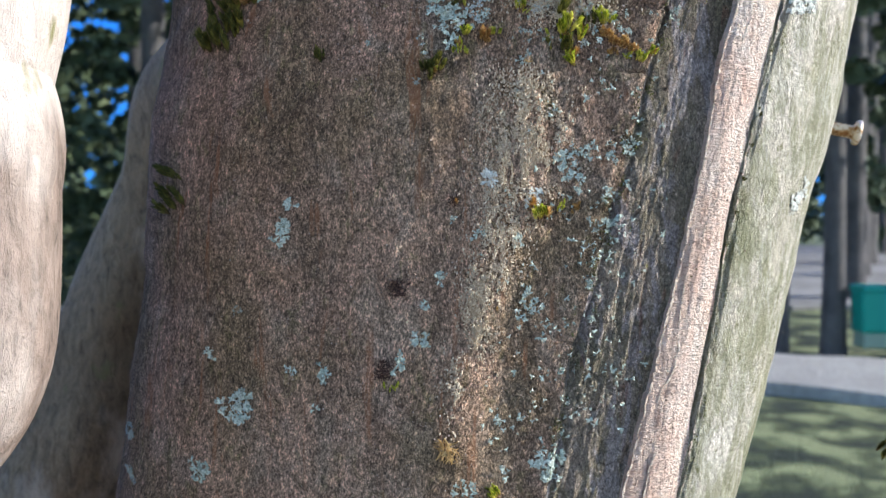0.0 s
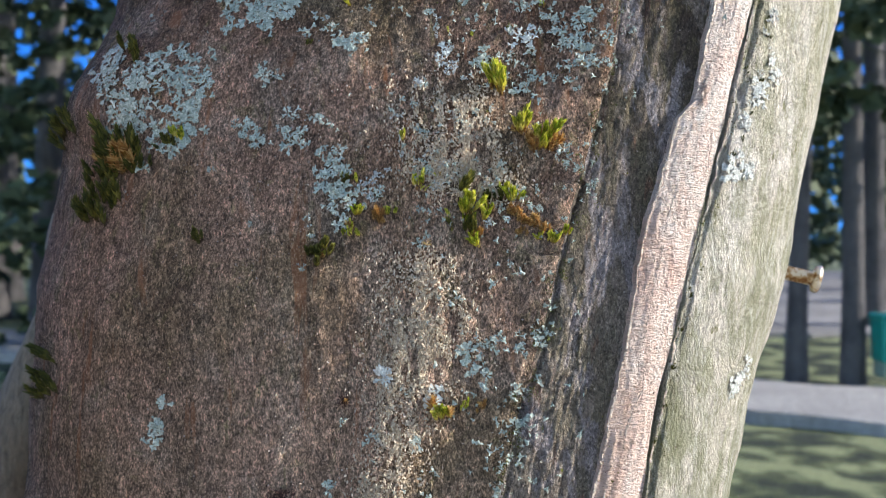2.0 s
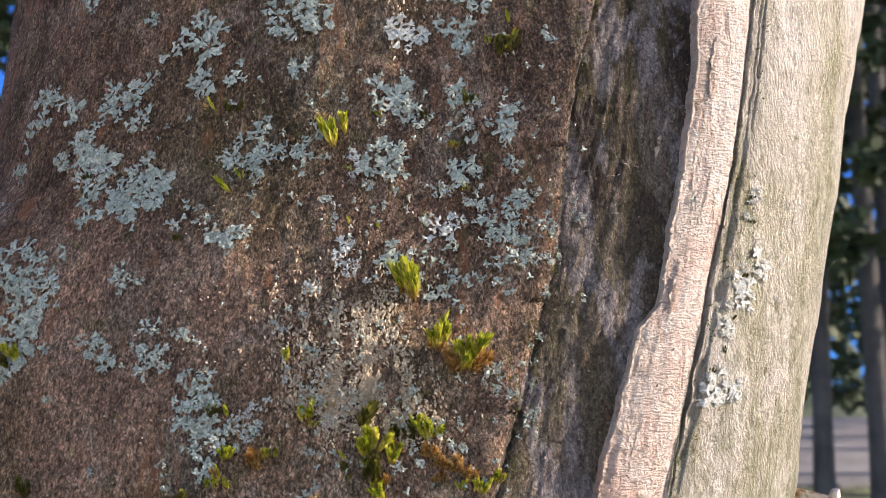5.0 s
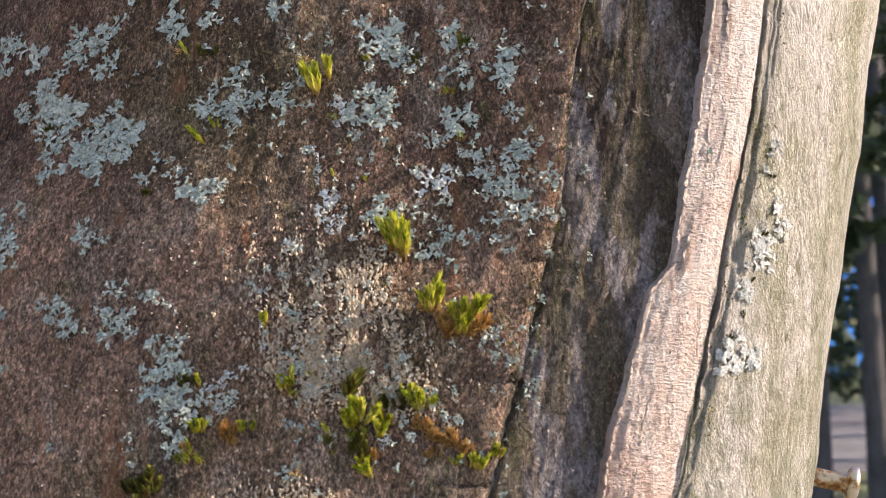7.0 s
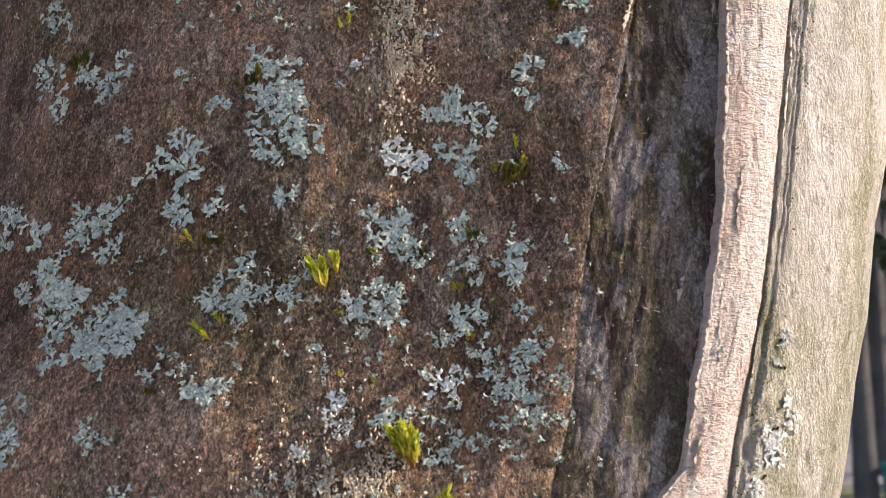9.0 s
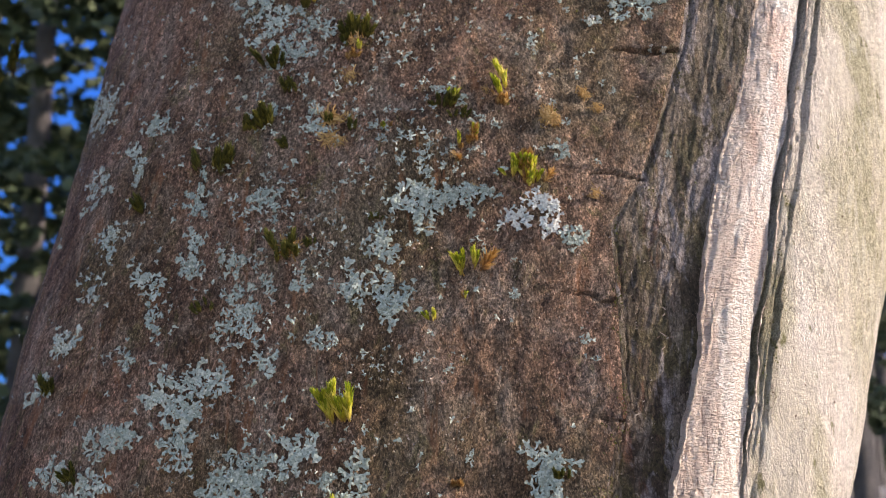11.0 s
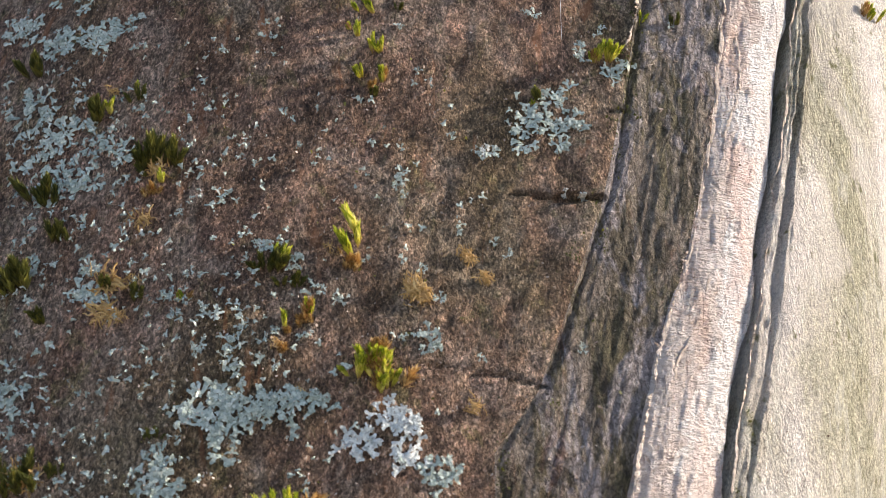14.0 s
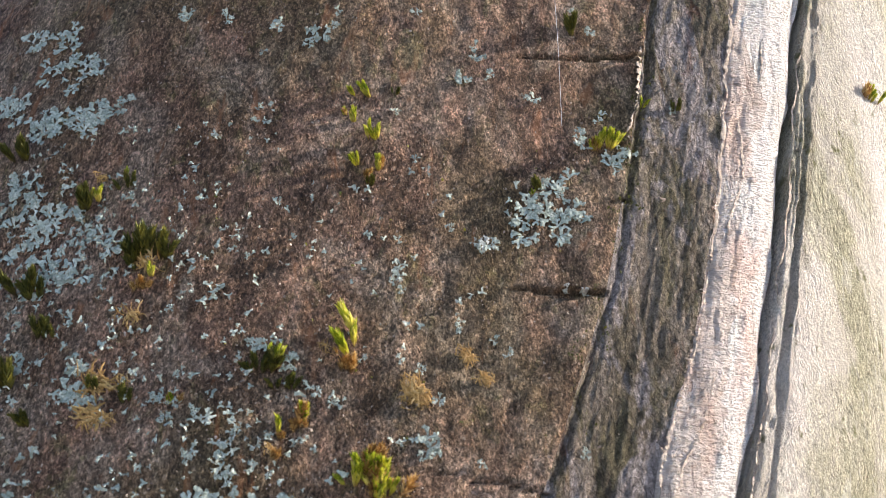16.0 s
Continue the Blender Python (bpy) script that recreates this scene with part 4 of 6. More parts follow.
def sky_backdrop():
    """The clear blue sky far beyond the woods, as a plain curved sheet."""
    m = bpy.data.materials.new("clear_sky")
    m.use_nodes = True
    nt = m.node_tree
    nt.nodes.remove(nt.nodes["Principled BSDF"])
    e = nt.nodes.new("ShaderNodeEmission")
    apart = node(nt, "ShaderNodeSeparateXYZ")
    nt.links.new(nt.nodes.new("ShaderNodeTexCoord").outputs["Object"], apart.inputs[0])
    height = nt.nodes.new("ShaderNodeMapRange")
    nt.links.new(apart.outputs[2], height.inputs[0])
    height.inputs[1].default_value, height.inputs[2].default_value = 0.0, 250.0
    nt.links.new(ramp(nt, height.outputs[0], (0.0, (0.022, 0.16, 0.52)), (0.35, (0.008, 0.105, 0.48)), (1.0, (0.004, 0.07, 0.42))), e.inputs[0])
    nt.links.new(e.outputs[0], nt.nodes["Material Output"].inputs[0])
    a = np.radians(np.linspace(-80, 80, 60))[None, :]
    up = np.radians(np.linspace(-4, 50, 24))[:, None]
    pts = np.stack([430 * np.cos(up) * np.sin(a), 430 * np.cos(up) * np.cos(a), 430 * np.sin(up) + 0 * a], -1)
    tagged(new("backdrop", grid_mesh("backdrop", pts, m)), "clear deep blue sky beyond the trees", "sky", kind="structure")


sky_backdrop()

# a teal bin beside the path
bin_thing = thing("litter_bin", (4.2, 9.3, 0.04), "teal green plastic bin on a pale foot beside a footpath", "bin")


def rounded_box(name, x0, x1, y0, y1, z0, z1, taper, material, round_off=0.03):
    bm = bmesh.new()
    bmesh.ops.create_cube(bm, size=1)
    for v in bm.verts:
        k = taper if v.co.z < 0 else 1
        v.co = Vector(((x0 + x1) / 2 + v.co.x * (x1 - x0) * k, (y0 + y1) / 2 + v.co.y * (y1 - y0) * k, (z0 + z1) / 2 + v.co.z * (z1 - z0)))
    bmesh.ops.bevel(bm, geom=bm.edges[:], offset=round_off, segments=3, affect="EDGES", profile=0.5)
    d = bpy.data.meshes.new(name)
    bm.to_mesh(d)
    bm.free()
    d.materials.append(material)
    return d


part("body", rounded_box("body", 4.04, 4.37, 9.15, 9.45, 0.17, 0.56, 0.92, TEAL), bin_thing)
part("lid", rounded_box("lid", 4.03, 4.38, 9.14, 9.46, 0.55, 0.61, 1.0, TEAL, 0.02), bin_thing)
part("foot", rounded_box("foot", 4.07, 4.34, 9.18, 9.42, 0.03, 0.18, 1.0, DULL, 0.02), bin_thing, "pale grey-green plastic foot")

# a further stem of the clump, in full sun
part("sunlit_stem", tube("sunlit_stem", [(-0.34, 0.2, 0.7), (-0.29, 0.15, 1.0), (-0.215, 0.06, 1.17), (-0.1425, -0.011, 1.2439), (-0.1333, -0.011, 1.2509), (-0.125, -0.011, 1.2556), (-0.1181, -0.011, 1.2615), (-0.1134, -0.011, 1.2673), (-0.1113, -0.011, 1.2731), (-0.1112, -0.01, 1.2847), (-0.1109, -0.01, 1.2964), (-0.111, -0.009, 1.3057), (-0.1096, -0.009, 1.3115), (-0.1124, -0.009, 1.3196), (-0.113, -0.008, 1.3278), (-0.1116, -0.008, 1.3359), (-0.11, -0.008, 1.3429), (-0.1088, -0.007, 1.3569), (-0.14, 0.0, 1.4), (-0.26, 0.05, 1.7), (-0.5, 0.2, 2.6)],
     [0.05, 0.048, 0.042, 0.0346, 0.0346, 0.0346, 0.0346, 0.0346, 0.0346, 0.0346, 0.0346, 0.0346, 0.0346, 0.0346, 0.0346, 0.0346, 0.0346, 0.0346, 0.036, 0.03, 0.012], WOOD_PALE, 40, 0.02, 8, 40), tree, "pale pinkish stem with knots in full sun")

# ---- lichens ----
def on_bark(x, z, lift, n):
    """Places on the bark from arrays of x and z, lifted outward."""
    s = x - scar_x(z)
    px, py = section(along(s, z), z)
    lift = lift + relief(s, z)
    return np.stack([x + n.x * lift, py + n.y * lift, z + n.z * lift], -1)


LICHEN_SEED = [0]


def lobes(cx, cz, r, count, size, rng, xs, zs, ls, faces, tilt=0.0001, forks=True):
    """Forked flat lobes that spread from a few centres within a patch."""
    centres = [(cx + r * rng.gauss(0, 0.55), cz + r * rng.gauss(0, 0.55)) for _ in range(max(1, count // 3))]
    rise = [rng.uniform(0.00002, 0.00012) for _ in centres]

    def ribbon(px, pz, a, length, w0, w1, l0, l1, curl, cap):
        b = len(xs)
        roll = rng.uniform(-tilt, tilt)
        for i, t in enumerate((0.0, 0.5, 1.0)):
            wa = a + curl * t
            w = (w0 + (w1 - w0) * t) * (1.0 if i != 1 else rng.uniform(0.75, 1.2))
            qx, qz = px + math.cos(wa) * length * t, pz + math.sin(wa) * length * t
            lift = l0 + (l1 - l0) * t
            sx, sz = -math.sin(wa) * w, math.cos(wa) * w
            xs.extend((qx - sx, qx, qx + sx))
            zs.extend((qz - sz, qz, qz + sz))
            ls.extend((lift - 0.00001 + roll, lift + 0.00001, lift - 0.00001 - roll))
            if i:
                c = b + 3 * i
                faces.extend(((c - 3, c, c + 1, c - 2), (c - 2, c + 1, c + 2, c - 1)))
        xs.append(qx + math.cos(wa) * w1 * cap)
        zs.append(qz + math.sin(wa) * w1 * cap)
        ls.append(l1 - 0.00003)
        faces.extend(((b + 6, b + 9, b + 7), (b + 7, b + 9, b + 8)))
        return qx, qz, wa

    for k in range(count):
        i = rng.randrange(len(centres))
        a = rng.uniform(0, 2 * math.pi)
        px, pz = centres[i][0] + math.cos(a) * rng.uniform(0, 0.3) * r, centres[i][1] + math.sin(a) * rng.uniform(0, 0.3) * r
        if math.hypot(px - cx, pz - cz) > r * 1.35:
            continue
        w = size * (rng.uniform(0.095, 0.155) if forks else rng.uniform(0.12, 0.21))
        low = rise[i] + rng.uniform(0.00010, 0.00022)
        high = low + rng.uniform(0.0, 0.0003)
        qx, qz, a = ribbon(px, pz, a, size * rng.uniform(0.25, 0.6), w * 0.7, w * 1.15, low, high, rng.uniform(-0.5, 0.5), 0.5)
        if not forks:
            continue
        for side in (-1, 1):
            ux, uz, ua = ribbon(qx, qz, a + side * rng.uniform(0.3, 0.75), size * rng.uniform(0.22, 0.45), w * 0.9, w * rng.uniform(0.9, 1.3), high, high + rng.uniform(-0.00004, 0.0001), side * rng.uniform(-0.3, 0.4), 0.7)
            for bend_way in (-1, 1):
                if rng.random() < 0.75:
                    ribbon(ux, uz, ua + bend_way * rng.uniform(0.4, 1.0), size * rng.uniform(0.1, 0.24), w * 0.75, w * rng.uniform(0.7, 1.15), high, high + rng.uniform(-0.00004, 0.0001), 0.0, 0.9)


SCATTER = {True: ([], [], [], []), False: ([], [], [], [])}


def lichen(x, z, r, pale=False, size=0.0022):
    """A patch of leafy lichen of radius r on the bark; the smallest dabs are gathered for one scatter."""
    LICHEN_SEED[0] += 1
    rng = random.Random(LICHEN_SEED[0])
    small = r < 0.00115
    xs, zs, ls, faces = SCATTER[pale] if small else ([], [], [], [])
    size = min(size * rng.uniform(0.7, 1.0), max(r * 1.1, 0.0007))
    lobes(x, z, r * 1.05, int(6 + 3.6 * (r / 0.001) ** 1.7), size, rng, xs, zs, ls, faces)
    if small:
        return
    p, n = face_point(x, z)
    pts = on_bark(np.array(xs), np.array(zs), np.array(ls), n) - np.array(p)
    ob = new("lichen", linked("lichen", pts, faces, LICHEN_PALE if pale else LICHEN))
    ob.location = p
    label = "white crisp leafy lichen rosette on brown bark" if pale else "pale blue-grey leafy lichen patch on brown bark" if r > 0.0020 else "small blue-grey lichen lobes on brown bark"
    tagged(ob, label, "lichen", "lichens on the trunk")


def crumbs(name, spots, count, lo, hi, material, label, seed, fall=1.0, spread=0.0, forks=False):
    """Loose grains scattered over stretches (x, z, half width, half height) of the bark."""
    rng = random.Random(seed)
    xs, zs, ls, faces = [], [], [], []
    total = sum(w * h for _, _, w, h in spots)
    for cx, cz, w, h in spots:
        for _ in range(int(count * w * h / total)):
            gx, gz = cx + w * rng.gauss(0, 0.5) * fall, cz + h * rng.uniform(-1, 1)
            if gx - float(scar_x(gz)) < float(left_edge(gz)) + 0.012:
                continue
            if smooth_noise(np.array([gx * 420]), np.array([gz * 300]), 300)[0] + 0.6 * smooth_noise(np.array([gx * 1500]), np.array([gz * 900]), 301)[0] < -0.05 * spread:
                continue
            r = rng.uniform(lo, hi) * rng.uniform(0.6, 1.0)
            lobes(gx, gz, r * 0.5, 1, r * 1.5, rng, xs, zs, ls, faces, 0.00012, forks)
    n = Vector((0, -0.98, 0.15))
    pts = on_bark(np.array(xs), np.array(zs), np.array(ls) * 1.6, n)
    return tagged(new(name, linked(name, pts, faces, material)), label, "lichen", kind="stuff")


def grains(name, spots, count, material, label, seed):
    """Upright grains, longer than wide, that stand proud of the bark in streaks over stretches of it."""
    rng = np.random.default_rng(seed)
    area = sum(w * h for _, _, w, h in spots)
    xs = np.concatenate([cx + w * 0.55 * rng.normal(size=int(count * w * h / area)) for cx, _, w, h in spots])
    zs = np.concatenate([cz + h * 0.62 * rng.normal(size=int(count * w * h / area)) for _, cz, w, h in spots])
    kept = smooth_noise(xs * 620, zs * 170, 310) + 0.7 * smooth_noise(xs * 1500, zs * 800, 311) > 0.12
    xs, zs = xs[kept], zs[kept]
    n = len(xs)
    long, wide = rng.uniform(0.0002, 0.0005, n), rng.uniform(0.00011, 0.00024, n)
    tall, lean = rng.uniform(0.0003, 0.0008, n), rng.normal(0, 0.4, n)
    ends = np.array([(0, 1), (1, 0), (0, -1), (-1, 0)])
    ring_x, ring_z = wide[:, None] * ends[None, :, 0], long[:, None] * ends[None, :, 1]
    px = xs[:, None] + ring_x * np.cos(lean)[:, None] + ring_z * np.sin(lean)[:, None]
    pz = zs[:, None] + ring_z * np.cos(lean)[:, None] - ring_x * np.sin(lean)[:, None]
    px = np.concatenate([px, (xs + rng.normal(0, 0.00004, n))[:, None], xs[:, None]], 1).ravel()
    pz = np.concatenate([pz, (zs + 0.3 * long)[:, None], zs[:, None]], 1).ravel()
    lift = np.concatenate([np.repeat(0.25 * tall[:, None], 4, 1), tall[:, None], np.full((n, 1), -0.0001)], 1).ravel()
    pts = on_bark(px, pz, lift, Vector((0, -0.98, 0.15)))
    faces = [tuple(6 * k + v for v in f) for k in range(n) for f in ((0, 4, 1), (1, 4, 2), (2, 4, 3), (3, 4, 0), (1, 5, 0), (2, 5, 1), (3, 5, 2), (0, 5, 3))]
    return tagged(new(name, linked(name, pts, faces, material, False)), label, "lichen", kind="stuff")


# ---- moss ----
def shoot_mesh(name, seed, material, leaves, spread, blade):
    """One upright moss shoot, one unit tall: a thin stem closely set with pointed folded leaves."""
    rng = random.Random(seed)
    verts, faces = [], []
    bendx, bendy = rng.uniform(-0.18, 0.18), rng.uniform(-0.18, 0.18)
    axis = lambda t: Vector((bendx * t * t, bendy * t * t, t * 0.72))
    for i in range(5):
        for j in range(4):
            a = j * math.pi / 2
            r = 0.035 * (1 - 0.5 * i / 4)
            verts.append(axis(i / 4) + Vector((r * math.cos(a), r * math.sin(a), 0)))
    for i in range(4):
        for j in range(4):
            faces.append((i * 4 + j, i * 4 + (j + 1) % 4, i * 4 + 4 + (j + 1) % 4, i * 4 + 4 + j))
    for k in range(leaves):
        t = 0.06 + 0.94 * (k + rng.random() * 0.5) / leaves
        a = k * 2.4 + rng.uniform(-0.3, 0.3)
        out = Vector((math.cos(a), math.sin(a), 0))
        tilt = spread * rng.uniform(0.75, 1.25) * (1.15 - 0.65 * t)
        way = (out * math.sin(tilt) + Vector((bendx, bendy, 1)).normalized() * math.cos(tilt)).normalized()
        side = way.cross(out).normalized()
        length = blade * rng.uniform(0.7, 1.25) * (0.7 + 0.5 * math.sin(math.pi * min(1, t + 0.15)))
        w = length * rng.uniform(0.12, 0.19)
        keel = (way.cross(side)) * w * 0.55
        p = axis(t) + out * 0.02
        b = len(verts)
        tip = p + way * length + out * length * 0.06
        verts += [p, p + way * length * 0.42 + side * w, p + way * length * 0.45 + keel, p + way * length * 0.42 - side * w, tip]
        faces += [(b, b + 1, b + 2), (b, b + 2, b + 3), (b + 1, b + 4, b + 2), (b + 2, b + 4, b + 3)]
    return linked(name, verts, faces, material, False)


SHOOTS = {
    "bright": [shoot_mesh("shoot", k, MOSS, 44, 0.22, 0.38) for k in range(7)],
    "dark": [shoot_mesh("shoot", 20 + k, MOSS_DARK, 46, 0.36, 0.36) for k in range(4)],
    "brown": [shoot_mesh("shoot", 40 + k, MOSS_BROWN, 40, 0.75, 0.36) for k in range(4)],
}
MOSS_SEED = [500]
MOSS_LABELS = {"bright": "bright yellow-green moss tuft growing on bark", "dark": "dark green moss cushion in the shade of the bark", "brown": "dry orange-brown moss tuft on bark", "mixed": "green moss tuft with withered orange-brown shoots on bark"}


def moss(x, z, tall, count, tone="bright", lean=0.0, spread=0.55):
    """A tuft of moss shoots rooted at a place of the bark."""
    MOSS_SEED[0] += 1
    rng = random.Random(MOSS_SEED[0])
    p, n = face_point(x, z)
    top = thing("moss_tuft", p, MOSS_LABELS[tone], "moss", "moss tufts on the trunk")
    for k in range(count if count < 2 else math.ceil(count * 1.7)):
        kind = tone if tone != "mixed" else ("brown" if k % 3 == 1 else "bright")
        size = tall * rng.uniform(0.65, 1.05)
        dx = rng.gauss(0, 0.32) * tall * spread * math.sqrt(count)
        dz = rng.gauss(0, 0.18) * tall * spread * math.sqrt(count)
        way = (Vector((lean + rng.gauss(0, 0.28) + dx / tall * 0.25, 0, 0.95)) + n * rng.uniform(0.4, 1.0)).normalized()
        ob = new("shoot", rng.choice(SHOOTS[kind]))
        ob.parent = top
        turn = way.to_track_quat("Z", "Y").to_matrix().to_4x4() @ Matrix.Rotation(rng.uniform(0, 6.28), 4, "Z")
        ob.matrix_basis = Matrix.Translation(Vector((dx, dx * -n.x / n.y if abs(n.y) > 0.2 else 0, dz)) - n * 0.0002) @ turn @ Matrix.Diagonal((size * 1.15, size * 1.15, size * 1.3, 1))
    return top


def dry_bit(x, z, length, count, seed, label="withered straw-coloured moss remains on bark"):
    """A few withered, twisted strips that lie on the bark."""
    rng = random.Random(seed)
    p, n = face_point(x, z)
    lie = rng.uniform(-1.4, -0.1)
    verts, faces = [], []
    for _ in range(count * 9):
        a = lie + rng.gauss(0, 0.5) + (math.pi if rng.random() < 0.4 else 0)
        q = Vector((rng.gauss(0, 0.2) * length, 0, rng.gauss(0, 0.16) * length)) + n * rng.uniform(0.0001, 0.0007)
        w = length * rng.uniform(0.02, 0.06)
        b = len(verts)
        for i in range(5):
            a += rng.uniform(-0.6, 0.6)
            side = Vector((-math.sin(a), 0, math.cos(a))) * w * (1 - 0.15 * i) + n * w * rng.uniform(-0.5, 0.5)
            verts += [q - side, q + n * w * 0.8, q + side]
            q = q + Vector((math.cos(a), 0, math.sin(a))) * length * rng.uniform(0.08, 0.17) + n * rng.uniform(-0.1, 0.16) * length * 0.5
            if i:
                c = b + 3 * i
                faces += [(c - 3, c, c + 1, c - 2), (c - 2, c + 1, c + 2, c - 1)]
    ob = new("dry_moss", linked("dry_moss", verts, faces, STRAW))
    ob.location = p
    return tagged(ob, label, "dry moss", "dry bits on the trunk")

lichen(0.0465, 1.5167, 0.0039)
lichen(0.0435, 1.5154, 0.0029)
lichen(0.0498, 1.5159, 0.0029)
lichen(0.0521, 1.5167, 0.0016)
lichen(0.0576, 1.5168, 0.0028)
lichen(0.0556, 1.5180, 0.0016)
lichen(0.0004, 1.5843, 0.0045)
lichen(0.0704, 1.5149, 0.0029, True)
lichen(0.0721, 1.5137, 0.0018, True)
lichen(0.0143, 1.5166, 0.0031)
lichen(-0.0136, 1.5388, 0.0037)
lichen(-0.0334, 1.5502, 0.0072)
lichen(-0.1049, 1.6048, 0.0091)
lichen(-0.0018, 1.5195, 0.0039)
lichen(-0.0310, 1.5260, 0.0033)
lichen(-0.1090, 1.5793, 0.0069)
lichen(-0.0183, 1.5296, 0.0032)
lichen(-0.1121, 1.5477, 0.0072)
lichen(0.0163, 1.4183, 0.0044)
lichen(0.0198, 1.4133, 0.0034)
lichen(0.0138, 1.4134, 0.0025)
lichen(-0.0021, 1.4098, 0.0037)
lichen(0.0554, 1.4184, 0.0013)
lichen(0.0433, 1.4176, 0.0026)
lichen(0.0474, 1.4149, 0.0017)
lichen(0.0460, 1.4095, 0.0024)
lichen(0.0607, 1.4080, 0.0012)
lichen(0.0059, 1.4188, 0.0014)
lichen(-0.0105, 1.4143, 0.0012)
lichen(0.0341, 1.4098, 0.0028, True)
lichen(0.0378, 1.4079, 0.0021, True)
lichen(0.0398, 1.4163, 0.0011, True)
lichen(0.0960, 1.3685, 0.0015, True)
lichen(0.0926, 1.3634, 0.0016, True)
lichen(0.0893, 1.3576, 0.0010, True)
lichen(0.0860, 1.3469, 0.0019, True)
lichen(0.0916, 1.3482, 0.0010, True)
lichen(0.0905, 1.3461, 0.0008, True)
lichen(0.0971, 1.3807, 0.0009, True)
lichen(-0.0283, 1.3669, 0.0049)
lichen(-0.0248, 1.3625, 0.0032)
lichen(-0.0390, 1.3615, 0.0041)
lichen(-0.0336, 1.3557, 0.0047)
lichen(-0.0294, 1.3520, 0.0027)
lichen(-0.0457, 1.3659, 0.0031)
lichen(-0.0365, 1.3474, 0.0014)
lichen(-0.0400, 1.3554, 0.0028)
lichen(-0.0283, 1.2986, 0.0013)
lichen(-0.0295, 1.2952, 0.0016)
lichen(0.0318, 1.3086, 0.0022)
lichen(0.0341, 1.3064, 0.0015)
lichen(0.0458, 1.3142, 0.0010)
lichen(0.0419, 1.3120, 0.0008)
lichen(0.0374, 1.3131, 0.0010)
lichen(0.0340, 1.3125, 0.0008)
lichen(0.0420, 1.2963, 0.0013)
lichen(0.0545, 1.2938, 0.0010)
lichen(0.0130, 1.2935, 0.0010)
lichen(0.0208, 1.2930, 0.0012)
lichen(0.0047, 1.2835, 0.0009)
lichen(0.0074, 1.2968, 0.0007)
lichen(0.0341, 1.3031, 0.0009)
lichen(0.0151, 1.3058, 0.0017, True)
lichen(0.0240, 1.3025, 0.0016, True)
lichen(0.0930, 1.3048, 0.0014, True)
lichen(0.0933, 1.3656, 0.0018, True)
lichen(0.0896, 1.3577, 0.0012, True)
lichen(0.0874, 1.3476, 0.0020, True)
lichen(-0.0295, 1.2957, 0.0013)
lichen(-0.0301, 1.2919, 0.0014)
lichen(-0.0392, 1.2558, 0.0029)
lichen(-0.0419, 1.2530, 0.0019)
lichen(-0.0384, 1.2521, 0.0018)
lichen(-0.0464, 1.2654, 0.0012)
lichen(-0.0409, 1.2755, 0.0009)
lichen(-0.0424, 1.2864, 0.0008)
lichen(-0.0481, 1.2395, 0.0020)
lichen(-0.0698, 1.2421, 0.0018)
lichen(-0.0673, 1.2317, 0.0021)
lichen(-0.0609, 1.2416, 0.0009)
lichen(0.0011, 1.2699, 0.0015)
lichen(0.0010, 1.2787, 0.0010)
lichen(-0.0202, 1.2626, 0.0015)
lichen(-0.0227, 1.2543, 0.0009)
lichen(-0.0279, 1.2629, 0.0009)
lichen(0.0284, 1.2436, 0.0023)
lichen(0.0297, 1.2391, 0.0016)
lichen(0.0264, 1.2445, 0.0013)
lichen(0.0189, 1.2411, 0.0009)
lichen(0.0102, 1.2372, 0.0015)
lichen(0.0175, 1.2518, 0.0011)
lichen(0.0232, 1.2537, 0.0008)
lichen(0.0273, 1.2708, 0.0009)
lichen(0.0047, 1.2843, 0.0009)
lichen(0.0120, 1.2931, 0.0009)
lichen(-0.0051, 1.2655, 0.0015)
lichen(0.0457, 1.3130, 0.0009)
lichen(0.0427, 1.2978, 0.0011)
lichen(0.0893, 1.3007, 0.0016, True)
lichen(0.1165, 1.5832, 0.0005)
lichen(0.0958, 1.3729, 0.0008, True)
lichen(0.0957, 1.3801, 0.0007, True)
lichen(0.0950, 1.3769, 0.0006, True)
lichen(0.0933, 1.3679, 0.0006, True)
lichen(0.0896, 1.3563, 0.0008, True)
lichen(0.0900, 1.3615, 0.0005, True)
lichen(0.0455, 1.3131, 0.0010)
lichen(0.0420, 1.3108, 0.0009)
lichen(0.0364, 1.3114, 0.0007)
lichen(0.0327, 1.3107, 0.0007)
lichen(0.0415, 1.3022, 0.0010)
lichen(0.0421, 1.3040, 0.0007)
lichen(0.0346, 1.3064, 0.0009)
lichen(0.0321, 1.3058, 0.0007)
lichen(0.0392, 1.2892, 0.0009)
lichen(0.0373, 1.2874, 0.0007)
lichen(0.0368, 1.2824, 0.0009)
lichen(0.0447, 1.2849, 0.0006)
lichen(0.0238, 1.2793, 0.0015)
lichen(0.0263, 1.2774, 0.0011)
lichen(0.0226, 1.2762, 0.0011)
lichen(0.0373, 1.2756, 0.0008)
lichen(0.0893, 1.3021, 0.0013, True)
lichen(0.0891, 1.2994, 0.0008, True)
lichen(-0.0463, 1.3712, 0.0040)
lichen(-0.0365, 1.3675, 0.0043)
lichen(-0.0410, 1.3592, 0.0031)
lichen(-0.0264, 1.3566, 0.0031)
lichen(-0.0277, 1.3991, 0.0023)
lichen(-0.0178, 1.3995, 0.0027)
lichen(-0.0148, 1.4001, 0.0018)
lichen(-0.0219, 1.3907, 0.0029)
lichen(-0.0196, 1.3885, 0.0022)
lichen(-0.0239, 1.3857, 0.0013)
